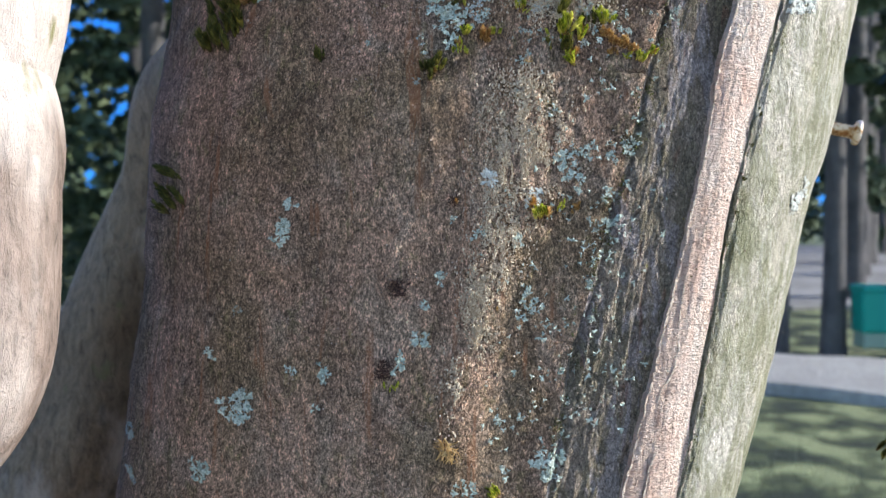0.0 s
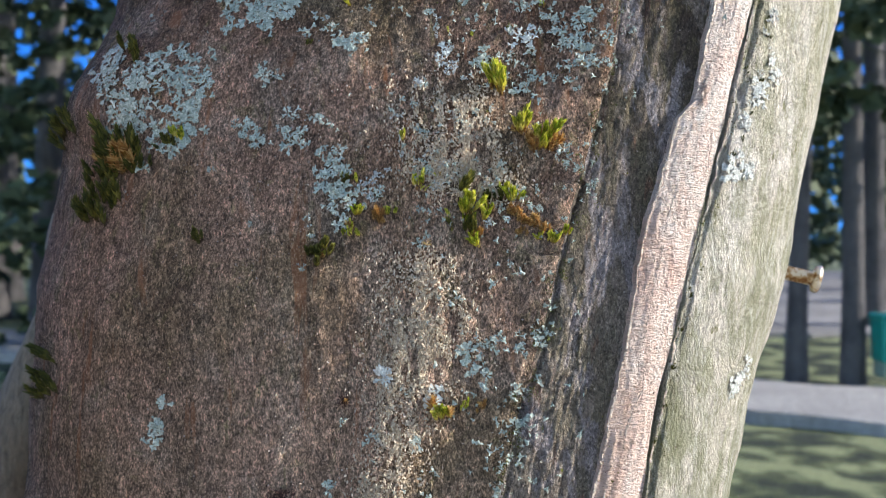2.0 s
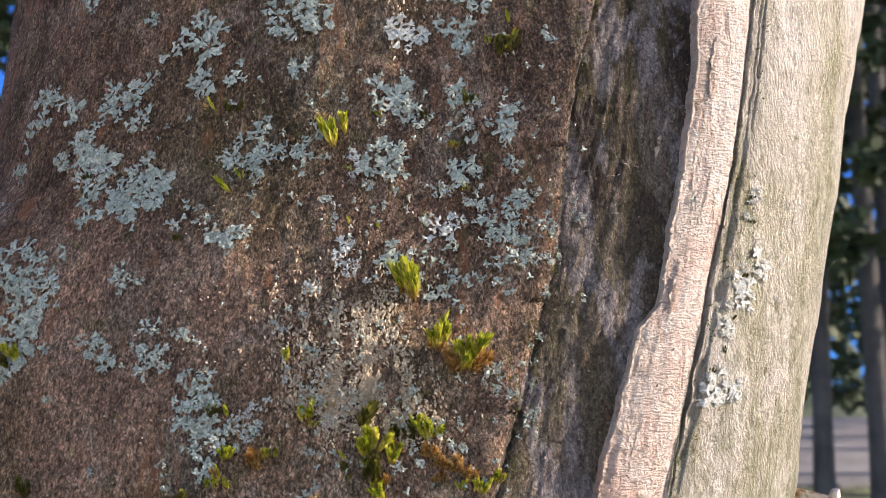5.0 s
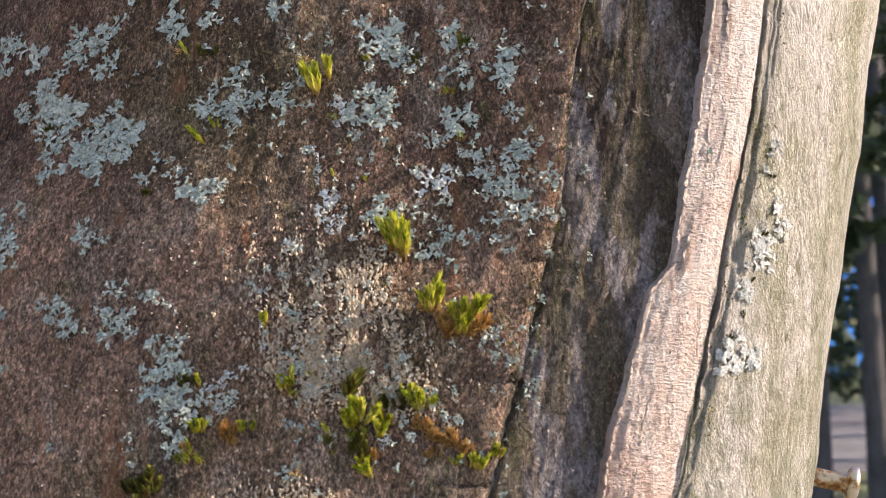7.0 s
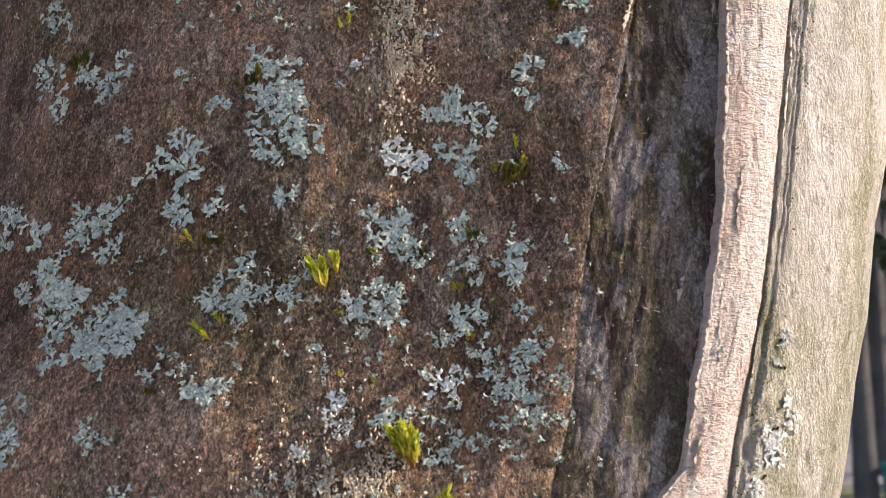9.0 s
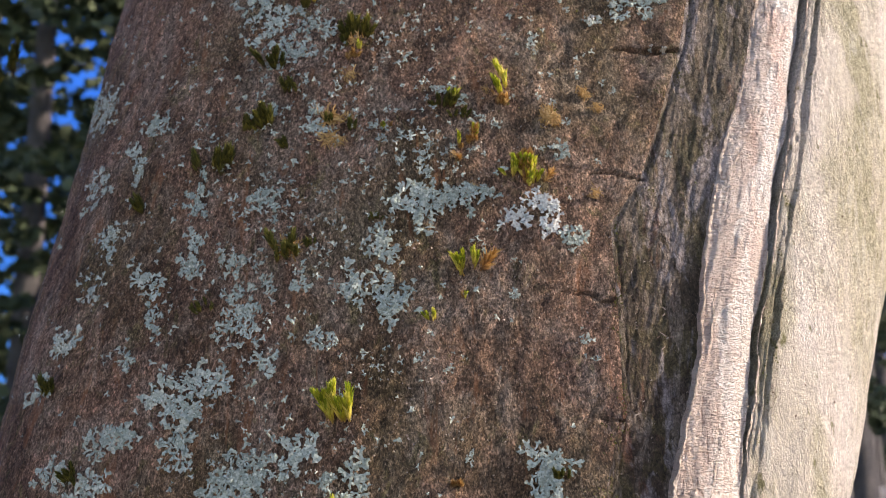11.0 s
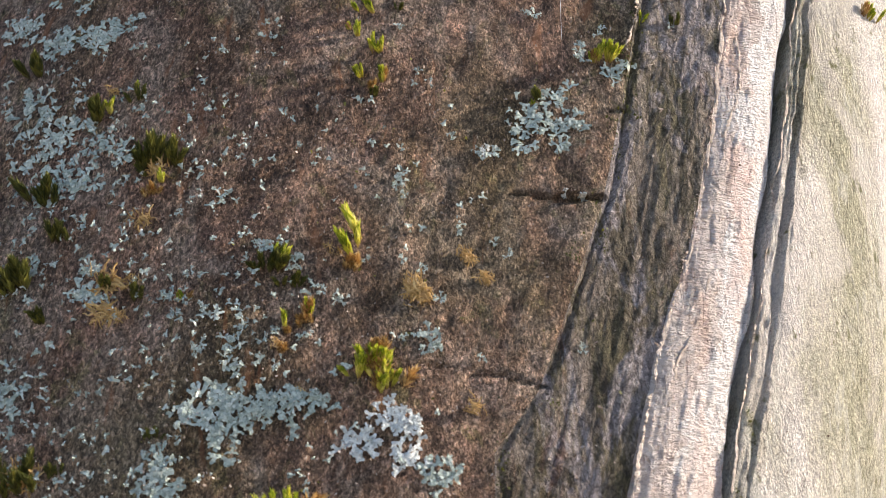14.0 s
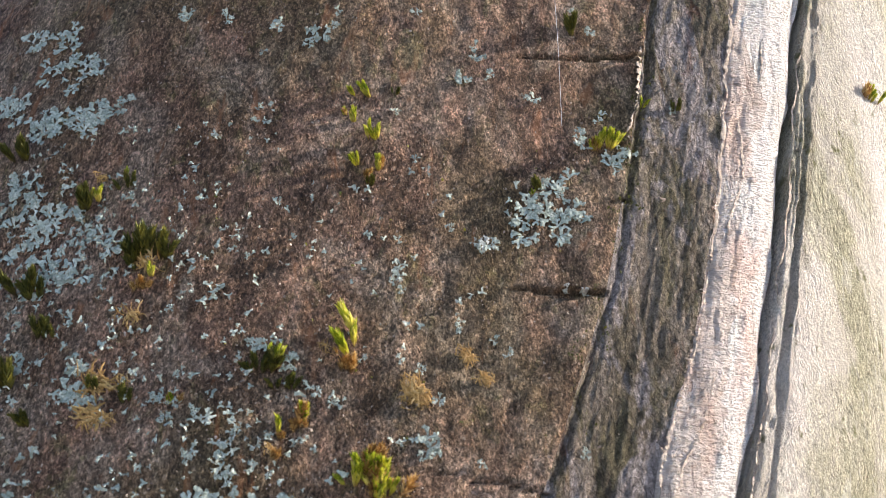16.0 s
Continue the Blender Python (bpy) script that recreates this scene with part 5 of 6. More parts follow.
lichen(-0.0192, 1.3819, 0.0016)
lichen(-0.0196, 1.3773, 0.0013)
lichen(-0.0149, 1.3833, 0.0017)
lichen(-0.0107, 1.3844, 0.0022)
lichen(-0.0076, 1.3856, 0.0022)
lichen(-0.0064, 1.3832, 0.0019)
lichen(-0.0091, 1.3820, 0.0024)
lichen(-0.0118, 1.3813, 0.0021)
lichen(-0.0145, 1.3801, 0.0017)
lichen(-0.0079, 1.3796, 0.0019)
lichen(-0.0106, 1.3784, 0.0019)
lichen(0.0099, 1.3911, 0.0017)
lichen(0.0121, 1.3919, 0.0012)
lichen(0.0058, 1.3867, 0.0015)
lichen(0.0093, 1.3861, 0.0017)
lichen(0.0118, 1.3874, 0.0015)
lichen(0.0111, 1.3847, 0.0013)
lichen(0.0136, 1.3878, 0.0012)
lichen(0.0161, 1.3883, 0.0011)
lichen(0.0182, 1.3881, 0.0011)
lichen(0.0204, 1.3865, 0.0012)
lichen(0.0207, 1.3903, 0.0012)
lichen(0.0002, 1.3788, 0.0008)
lichen(0.0016, 1.3779, 0.0007)
lichen(-0.0018, 1.3758, 0.0011)
lichen(0.0043, 1.3764, 0.0008)
lichen(0.0021, 1.3759, 0.0006)
lichen(0.0053, 1.3727, 0.0015)
lichen(0.0080, 1.3717, 0.0017)
lichen(0.0095, 1.3733, 0.0012)
lichen(0.0071, 1.3709, 0.0010)
lichen(0.0113, 1.3802, 0.0006)
lichen(0.0115, 1.3763, 0.0006)
lichen(-0.0109, 1.3674, 0.0012)
lichen(-0.0098, 1.3652, 0.0011)
lichen(-0.0072, 1.3661, 0.0008)
lichen(-0.0234, 1.3641, 0.0012)
lichen(0.0261, 1.3977, 0.0007)
lichen(0.0330, 1.3976, 0.0019)
lichen(0.0356, 1.3966, 0.0019)
lichen(0.0347, 1.3952, 0.0015)
lichen(0.0381, 1.3947, 0.0014)
lichen(0.0390, 1.3934, 0.0011)
lichen(0.0322, 1.3929, 0.0008)
lichen(0.0441, 1.3970, 0.0017)
lichen(0.0459, 1.3975, 0.0012)
lichen(0.0480, 1.3951, 0.0009)
lichen(0.0535, 1.3928, 0.0017)
lichen(0.0526, 1.3901, 0.0014)
lichen(0.0544, 1.3938, 0.0009)
lichen(0.0530, 1.3887, 0.0008)
lichen(0.0509, 1.3919, 0.0008)
lichen(0.0473, 1.3919, 0.0011)
lichen(0.0476, 1.3896, 0.0009)
lichen(0.0441, 1.3910, 0.0008)
lichen(0.0331, 1.3870, 0.0019)
lichen(0.0348, 1.3852, 0.0017)
lichen(0.0315, 1.3835, 0.0015)
lichen(0.0298, 1.3822, 0.0009)
lichen(0.0356, 1.3875, 0.0012)
lichen(0.0339, 1.3884, 0.0009)
lichen(0.0457, 1.3838, 0.0015)
lichen(0.0478, 1.3847, 0.0011)
lichen(0.0441, 1.3843, 0.0009)
lichen(0.0482, 1.3834, 0.0009)
lichen(0.0445, 1.3816, 0.0008)
lichen(0.0422, 1.3797, 0.0010)
lichen(0.0436, 1.3803, 0.0008)
lichen(0.0482, 1.3794, 0.0011)
lichen(0.0486, 1.3772, 0.0009)
lichen(0.0473, 1.3781, 0.0007)
lichen(0.0537, 1.3847, 0.0009)
lichen(0.0550, 1.3843, 0.0008)
lichen(0.0529, 1.3851, 0.0005)
lichen(0.0564, 1.3811, 0.0007)
lichen(0.0544, 1.3785, 0.0015)
lichen(0.0536, 1.3772, 0.0011)
lichen(0.0557, 1.3776, 0.0009)
lichen(0.0582, 1.3794, 0.0007)
lichen(0.0240, 1.3787, 0.0009)
lichen(0.0311, 1.3773, 0.0006)
lichen(0.0332, 1.3782, 0.0006)
lichen(0.0403, 1.3751, 0.0009)
lichen(0.0457, 1.3750, 0.0007)
lichen(0.0448, 1.3712, 0.0007)
lichen(0.0498, 1.3746, 0.0012)
lichen(0.0510, 1.3737, 0.0011)
lichen(0.0522, 1.3733, 0.0011)
lichen(0.0543, 1.3746, 0.0011)
lichen(0.0502, 1.3720, 0.0007)
lichen(0.0547, 1.3712, 0.0015)
lichen(0.0551, 1.3691, 0.0012)
lichen(0.0567, 1.3682, 0.0007)
lichen(0.0539, 1.3725, 0.0007)
lichen(0.0593, 1.3742, 0.0011)
lichen(0.0573, 1.3746, 0.0007)
lichen(0.0637, 1.3790, 0.0007)
lichen(0.0649, 1.3760, 0.0007)
lichen(0.0345, 1.3691, 0.0014)
lichen(0.0349, 1.3674, 0.0012)
lichen(0.0329, 1.3683, 0.0009)
lichen(0.0358, 1.3683, 0.0009)
lichen(0.0333, 1.3666, 0.0007)
lichen(0.0374, 1.3695, 0.0007)
lichen(0.0399, 1.3704, 0.0007)
lichen(0.0431, 1.3674, 0.0007)
lichen(0.0448, 1.3665, 0.0009)
lichen(0.0472, 1.3657, 0.0010)
lichen(0.0488, 1.3653, 0.0007)
lichen(0.0439, 1.3661, 0.0007)
lichen(0.0513, 1.3678, 0.0011)
lichen(0.0530, 1.3682, 0.0007)
lichen(0.0517, 1.3648, 0.0009)
lichen(0.0533, 1.3640, 0.0007)
lichen(0.0600, 1.3688, 0.0009)
lichen(0.0609, 1.3695, 0.0007)
lichen(0.0382, 1.3636, 0.0011)
lichen(0.0407, 1.3628, 0.0011)
lichen(0.0431, 1.3624, 0.0011)
lichen(0.0390, 1.3653, 0.0007)
lichen(0.0231, 1.3646, 0.0008)
lichen(0.0586, 1.3632, 0.0007)
lichen(-0.0134, 1.3560, 0.0012)
lichen(-0.0156, 1.3556, 0.0009)
lichen(-0.0128, 1.3543, 0.0013)
lichen(-0.0113, 1.3522, 0.0011)
lichen(-0.0146, 1.3535, 0.0007)
lichen(-0.0100, 1.3526, 0.0009)
lichen(-0.0040, 1.3587, 0.0011)
lichen(-0.0030, 1.3574, 0.0007)
lichen(0.0021, 1.3565, 0.0011)
lichen(-0.0001, 1.3570, 0.0007)
lichen(0.0030, 1.3557, 0.0006)
lichen(-0.0050, 1.3550, 0.0011)
lichen(-0.0076, 1.3552, 0.0007)
lichen(-0.0020, 1.3541, 0.0007)
lichen(-0.0036, 1.3525, 0.0015)
lichen(-0.0018, 1.3513, 0.0010)
lichen(-0.0006, 1.3521, 0.0007)
lichen(-0.0043, 1.3513, 0.0007)
lichen(0.0029, 1.3492, 0.0013)
lichen(0.0058, 1.3492, 0.0011)
lichen(0.0047, 1.3472, 0.0014)
lichen(0.0023, 1.3456, 0.0011)
lichen(0.0056, 1.3452, 0.0013)
lichen(0.0080, 1.3464, 0.0010)
lichen(0.0032, 1.3432, 0.0014)
lichen(0.0061, 1.3424, 0.0016)
lichen(0.0046, 1.3405, 0.0013)
lichen(0.0074, 1.3405, 0.0011)
lichen(0.0043, 1.3385, 0.0011)
lichen(0.0064, 1.3362, 0.0011)
lichen(0.0057, 1.3346, 0.0011)
lichen(0.0079, 1.3381, 0.0007)
lichen(0.0073, 1.3343, 0.0007)
lichen(0.0097, 1.3420, 0.0010)
lichen(0.0121, 1.3420, 0.0009)
lichen(0.0137, 1.3424, 0.0009)
lichen(0.0134, 1.3404, 0.0007)
lichen(0.0110, 1.3393, 0.0006)
lichen(-0.0115, 1.3346, 0.0006)
lichen(-0.0005, 1.3370, 0.0006)
lichen(0.0000, 1.3346, 0.0006)
lichen(0.0005, 1.3327, 0.0006)
lichen(-0.0016, 1.3270, 0.0007)
lichen(-0.0201, 1.3458, 0.0007)
lichen(0.0164, 1.3584, 0.0006)
lichen(0.0208, 1.3596, 0.0006)
lichen(0.0214, 1.3543, 0.0009)
lichen(0.0234, 1.3531, 0.0007)
lichen(0.0223, 1.3475, 0.0010)
lichen(0.0235, 1.3463, 0.0009)
lichen(0.0216, 1.3459, 0.0007)
lichen(0.0272, 1.3443, 0.0007)
lichen(0.0502, 1.3509, 0.0009)
lichen(0.0514, 1.3493, 0.0007)
lichen(0.0494, 1.3489, 0.0006)
lichen(0.0522, 1.3481, 0.0007)
lichen(0.0526, 1.3469, 0.0007)
lichen(0.0538, 1.3473, 0.0006)
lichen(0.0510, 1.3473, 0.0006)
lichen(0.0566, 1.3481, 0.0005)
lichen(0.0569, 1.3441, 0.0007)
lichen(0.0561, 1.3433, 0.0005)
lichen(0.0569, 1.3417, 0.0004)
lichen(0.0422, 1.3422, 0.0007)
lichen(0.0449, 1.3383, 0.0006)
lichen(0.0457, 1.3391, 0.0005)
lichen(0.0414, 1.3426, 0.0005)
lichen(0.0508, 1.3367, 0.0004)
lichen(0.0394, 1.3280, 0.0005)
lichen(0.0222, 1.3377, 0.0007)
lichen(0.0233, 1.3384, 0.0006)
lichen(0.0223, 1.3323, 0.0009)
lichen(0.0234, 1.3330, 0.0007)
lichen(0.0454, 1.3430, 0.0005)
lichen(0.0379, 1.3387, 0.0007)
lichen(0.0371, 1.3395, 0.0006)
lichen(0.0277, 1.3579, 0.0007)
lichen(0.0298, 1.3563, 0.0006)
lichen(0.0245, 1.3592, 0.0007)
lichen(0.0257, 1.3604, 0.0006)
lichen(0.0326, 1.3579, 0.0006)
lichen(0.0358, 1.3591, 0.0006)
lichen(0.0310, 1.3555, 0.0006)
lichen(0.0350, 1.3562, 0.0005)
lichen(0.0289, 1.3857, 0.0011, True)
lichen(0.0281, 1.3839, 0.0008, True)
lichen(0.0276, 1.3871, 0.0009, True)
lichen(0.0245, 1.3748, 0.0007, True)
lichen(0.0249, 1.3778, 0.0007, True)
lichen(0.0423, 1.3742, 0.0015, True)
lichen(0.0440, 1.3738, 0.0012, True)
lichen(0.0432, 1.3729, 0.0009, True)
lichen(0.0271, 1.3704, 0.0013, True)
lichen(0.0259, 1.3692, 0.0010, True)
lichen(0.0279, 1.3713, 0.0009, True)
lichen(0.0272, 1.3666, 0.0007, True)
lichen(0.0292, 1.3666, 0.0007, True)
lichen(0.0305, 1.3654, 0.0007, True)
lichen(0.0284, 1.3683, 0.0007, True)
lichen(0.0219, 1.3637, 0.0010, True)
# The next ten dabs are sunlit ones: their brightness is put into the pale tone.
lichen(0.0113, 1.3440, 0.0006, True)
lichen(0.0128, 1.3450, 0.0006, True)
lichen(0.0140, 1.3453, 0.0005, True)
lichen(0.0156, 1.3459, 0.0005, True)
lichen(0.0105, 1.3432, 0.0005, True)
lichen(0.0129, 1.3440, 0.0004, True)
lichen(0.0086, 1.3398, 0.0005, True)
lichen(0.0105, 1.3390, 0.0006, True)
lichen(0.0122, 1.3400, 0.0004, True)
lichen(0.0120, 1.3414, 0.0004, True)
lichen(0.0172, 1.3572, 0.0006, True)
lichen(0.0179, 1.3495, 0.0006, True)
lichen(0.0252, 1.3443, 0.0009, True)
lichen(0.0248, 1.3431, 0.0007, True)
lichen(0.0260, 1.3427, 0.0007, True)
lichen(0.0355, 1.3368, 0.0006, True)
lichen(0.0351, 1.3360, 0.0005, True)
lichen(0.0231, 1.3499, 0.0006, True)
lichen(0.0243, 1.3483, 0.0006, True)
lichen(0.0279, 1.3474, 0.0005, True)
lichen(0.0291, 1.3458, 0.0006, True)
lichen(0.0263, 1.3474, 0.0005, True)
lichen(0.0311, 1.3474, 0.0005, True)
lichen(0.0319, 1.3458, 0.0005, True)
lichen(0.0351, 1.3442, 0.0005, True)
lichen(0.0908, 1.5651, 0.0020)
lichen(0.0974, 1.5673, 0.0020)
lichen(0.0990, 1.5639, 0.0016)
lichen(0.0956, 1.5603, 0.0016)
lichen(0.0906, 1.5601, 0.0018)
lichen(0.0888, 1.5611, 0.0012)
lichen(0.0937, 1.5682, 0.0010)
lichen(0.0935, 1.5632, 0.0015)
lichen(0.0962, 1.5628, 0.0012)
lichen(0.0843, 1.5580, 0.0011)
lichen(0.0829, 1.5580, 0.0007)
lichen(0.0707, 1.5539, 0.0010)
lichen(0.0707, 1.5515, 0.0009)
lichen(0.0710, 1.5500, 0.0007)
lichen(0.1057, 1.5729, 0.0015)
lichen(0.1083, 1.5746, 0.0012)
lichen(0.1007, 1.5764, 0.0010)
lichen(0.1004, 1.5785, 0.0008)
lichen(0.1044, 1.5809, 0.0008)
lichen(0.1017, 1.5764, 0.0007)
lichen(0.0817, 1.5883, 0.0012)
lichen(0.0843, 1.5941, 0.0012)
lichen(0.0832, 1.5924, 0.0008)
lichen(0.0851, 1.5895, 0.0008)
lichen(0.0931, 1.5848, 0.0009)
lichen(0.0917, 1.5853, 0.0006)
lichen(0.0561, 1.5962, 0.0014)
lichen(0.0589, 1.5986, 0.0009)
lichen(0.0547, 1.5950, 0.0009)
lichen(0.0497, 1.5985, 0.0011)
lichen(0.0471, 1.5938, 0.0006)
lichen(0.0406, 1.6011, 0.0009)
lichen(0.0493, 1.5824, 0.0007)
lichen(0.0469, 1.5797, 0.0006)
lichen(0.0490, 1.5802, 0.0007)
lichen(0.0470, 1.5828, 0.0005)
lichen(0.1038, 1.5992, 0.0009)
lichen(0.0754, 1.5263, 0.0014)
lichen(0.0742, 1.5251, 0.0007)
lichen(0.0770, 1.5259, 0.0006)
lichen(0.0710, 1.5270, 0.0009)
lichen(0.0738, 1.5274, 0.0006)
lichen(0.0792, 1.5440, 0.0006)
lichen(0.0801, 1.5449, 0.0004)
lichen(0.0851, 1.5423, 0.0005)
lichen(0.0868, 1.5402, 0.0007)
lichen(0.0708, 1.5390, 0.0007)
lichen(0.0737, 1.5374, 0.0007)
lichen(0.0766, 1.5326, 0.0008)
lichen(0.0655, 1.5390, 0.0005)
lichen(0.0591, 1.5342, 0.0007)
lichen(0.0628, 1.5326, 0.0007)
lichen(0.0616, 1.5322, 0.0006)
lichen(0.0578, 1.5350, 0.0007)
lichen(0.0501, 1.5413, 0.0011)
lichen(0.0529, 1.5418, 0.0009)
lichen(0.0552, 1.5388, 0.0011)
lichen(0.0478, 1.5383, 0.0007)
lichen(0.0489, 1.5409, 0.0007)
lichen(0.0457, 1.5264, 0.0010)
lichen(0.0469, 1.5252, 0.0010)
lichen(0.0475, 1.5276, 0.0007)
lichen(0.0468, 1.5229, 0.0010)
lichen(0.0473, 1.5209, 0.0009)
lichen(0.0434, 1.5296, 0.0010)
lichen(0.0424, 1.5312, 0.0007)
lichen(0.0469, 1.5304, 0.0010)
lichen(0.0418, 1.5252, 0.0009)
lichen(0.0411, 1.5244, 0.0006)
lichen(0.0526, 1.5221, 0.0007)
lichen(0.0512, 1.5264, 0.0006)
lichen(0.0531, 1.5276, 0.0006)
lichen(0.0563, 1.5269, 0.0005)
lichen(0.0578, 1.5273, 0.0005)
lichen(0.0092, 1.5685, 0.0033)
lichen(0.0151, 1.5639, 0.0033)
lichen(0.0215, 1.5595, 0.0023)
lichen(0.0254, 1.5584, 0.0016)
lichen(0.0092, 1.5592, 0.0025)
lichen(0.0169, 1.5548, 0.0026)
lichen(0.0201, 1.5519, 0.0016)
lichen(0.0148, 1.5511, 0.0019)
lichen(0.0117, 1.5921, 0.0036)
lichen(0.0170, 1.5920, 0.0022)
lichen(0.0110, 1.5793, 0.0034)
lichen(0.0158, 1.5816, 0.0025)
lichen(0.0208, 1.5817, 0.0021)
lichen(0.0243, 1.5843, 0.0013)
lichen(0.0138, 1.5384, 0.0015)
lichen(0.0235, 1.5374, 0.0015)
lichen(0.0237, 1.5340, 0.0018)
lichen(0.0223, 1.5324, 0.0011)
lichen(0.0222, 1.5449, 0.0011)
lichen(0.0357, 1.5332, 0.0009)
lichen(0.0381, 1.5340, 0.0010)
lichen(0.0390, 1.5365, 0.0007)
lichen(0.0373, 1.5303, 0.0007)
lichen(0.0391, 1.5324, 0.0006)
lichen(0.0366, 1.5470, 0.0004)
lichen(0.0477, 1.5554, 0.0004)
lichen(0.0786, 1.5608, 0.0005)
lichen(0.0540, 1.5588, 0.0004)
lichen(0.0732, 1.5727, 0.0005)
lichen(0.0706, 1.5586, 0.0004)
lichen(0.0699, 1.5817, 0.0006)
lichen(0.0750, 1.5707, 0.0004)
lichen(0.0978, 1.5257, 0.0005)
lichen(0.0826, 1.5236, 0.0004)
lichen(0.0111, 1.6004, 0.0020)
lichen(0.0041, 1.6012, 0.0023)
lichen(0.0330, 1.6022, 0.0012)
lichen(0.0598, 1.6016, 0.0008)
lichen(0.0731, 1.6020, 0.0008)
lichen(0.1005, 1.6033, 0.0006)
lichen(0.0968, 1.5506, 0.0004, True)
lichen(0.0994, 1.5499, 0.0003, True)
lichen(0.0843, 1.5580, 0.0008, True)
lichen(-0.0012, 1.4779, 0.0048)
lichen(-0.0055, 1.4748, 0.0041)
lichen(0.0031, 1.4800, 0.0032)
lichen(-0.0026, 1.4684, 0.0036)
lichen(0.0089, 1.4926, 0.0042)
lichen(0.0109, 1.4962, 0.0033)
lichen(0.0383, 1.4981, 0.0052)
lichen(0.0405, 1.4951, 0.0037)
lichen(0.0329, 1.4989, 0.0028)
lichen(0.0118, 1.4640, 0.0035)
lichen(0.0078, 1.4599, 0.0044)
lichen(0.0140, 1.4608, 0.0031)
lichen(0.0052, 1.4526, 0.0043)
lichen(0.0016, 1.4466, 0.0043)
lichen(-0.0035, 1.4447, 0.0034)
lichen(-0.0054, 1.4427, 0.0028)
lichen(0.0098, 1.4454, 0.0034)
lichen(0.0117, 1.4474, 0.0026)
lichen(0.0080, 1.4415, 0.0019)
lichen(-0.0131, 1.4521, 0.0044)
lichen(-0.0032, 1.4412, 0.0015)
lichen(0.0220, 1.4659, 0.0029)
lichen(0.0180, 1.4639, 0.0024)
lichen(0.0325, 1.4563, 0.0028)
lichen(0.0334, 1.4626, 0.0020)
lichen(0.0263, 1.4595, 0.0020)
lichen(0.0375, 1.4491, 0.0024)
lichen(0.0405, 1.4481, 0.0019)
lichen(0.0395, 1.4441, 0.0019)
lichen(0.0690, 1.4623, 0.0037)
lichen(0.0678, 1.4592, 0.0024)
lichen(0.0697, 1.4571, 0.0015)
lichen(0.0661, 1.4655, 0.0015)
lichen(0.0635, 1.4295, 0.0019)
lichen(0.0652, 1.4351, 0.0015)
lichen(0.0565, 1.4231, 0.0016)
lichen(0.0149, 1.4235, 0.0031)
lichen(0.0179, 1.4207, 0.0022)
lichen(0.0119, 1.4263, 0.0018)
lichen(-0.0175, 1.4252, 0.0028)
lichen(-0.0124, 1.4281, 0.0019)
lichen(-0.0202, 1.4281, 0.0019)
lichen(-0.0305, 1.4518, 0.0030)
lichen(-0.0300, 1.4631, 0.0031)
lichen(-0.0261, 1.4571, 0.0025)
lichen(-0.0202, 1.4600, 0.0025)
lichen(-0.0293, 1.4390, 0.0029)
lichen(-0.0305, 1.4279, 0.0029)
lichen(-0.0253, 1.4232, 0.0024)
lichen(-0.0007, 1.4244, 0.0011)
lichen(-0.0143, 1.4697, 0.0021)
lichen(-0.0191, 1.4690, 0.0026)
lichen(-0.0135, 1.5014, 0.0027)
lichen(-0.0100, 1.4944, 0.0022)
lichen(-0.0223, 1.5130, 0.0029)
lichen(-0.0036, 1.5026, 0.0027)
lichen(0.0070, 1.5040, 0.0022)
lichen(0.0150, 1.4829, 0.0018)
lichen(0.0255, 1.4883, 0.0018)
lichen(0.0383, 1.5061, 0.0021)
lichen(0.0372, 1.5086, 0.0019)
lichen(0.0758, 1.5071, 0.0021)
lichen(0.0472, 1.5123, 0.0022)
lichen(0.0548, 1.4645, 0.0009)
lichen(0.0553, 1.4490, 0.0006)
lichen(0.0642, 1.4949, 0.0009)
lichen(0.0778, 1.4867, 0.0010)
lichen(0.0786, 1.4821, 0.0009)
lichen(0.0688, 1.4399, 0.0008)
lichen(0.0245, 1.4691, 0.0010)
lichen(0.0277, 1.4871, 0.0012)
lichen(-0.0017, 1.5089, 0.0022)
lichen(-0.0277, 1.5018, 0.0028)
lichen(-0.0312, 1.4891, 0.0028)
lichen(-0.0374, 1.4800, 0.0028)
lichen(-0.0151, 1.4852, 0.0017)
lichen(0.0208, 1.4993, 0.0014)
lichen(0.0300, 1.4767, 0.0009)
lichen(0.0447, 1.4833, 0.0009)
lichen(0.0510, 1.4810, 0.0007)
lichen(0.0344, 1.4583, 0.0013)
lichen(0.0206, 1.4503, 0.0011)
lichen(0.0660, 1.5109, 0.0026, True)
lichen(0.0715, 1.5096, 0.0026, True)
lichen(0.0291, 1.4252, 0.0009, True)
lichen(0.0263, 1.4216, 0.0008, True)
lichen(0.0347, 1.4331, 0.0006, True)
lichen(0.0376, 1.4349, 0.0006, True)
lichen(0.0405, 1.4421, 0.0007, True)
lichen(-0.0362, 1.4025, 0.0018)
lichen(-0.0380, 1.3962, 0.0016)
lichen(-0.0396, 1.3886, 0.0014)
lichen(-0.0390, 1.3821, 0.0013)
lichen(-0.0331, 1.4033, 0.0016)
lichen(-0.0341, 1.3982, 0.0014)
lichen(-0.0227, 1.3943, 0.0017)
lichen(-0.0172, 1.3877, 0.0023)
lichen(-0.0195, 1.3836, 0.0017)
lichen(-0.0277, 1.3885, 0.0017)
lichen(-0.0113, 1.3954, 0.0015)
lichen(-0.0247, 1.3920, 0.0013)
lichen(-0.0001, 1.4022, 0.0019)
lichen(0.0064, 1.4026, 0.0015)
lichen(0.0188, 1.4022, 0.0015)
lichen(-0.0117, 1.4029, 0.0017)

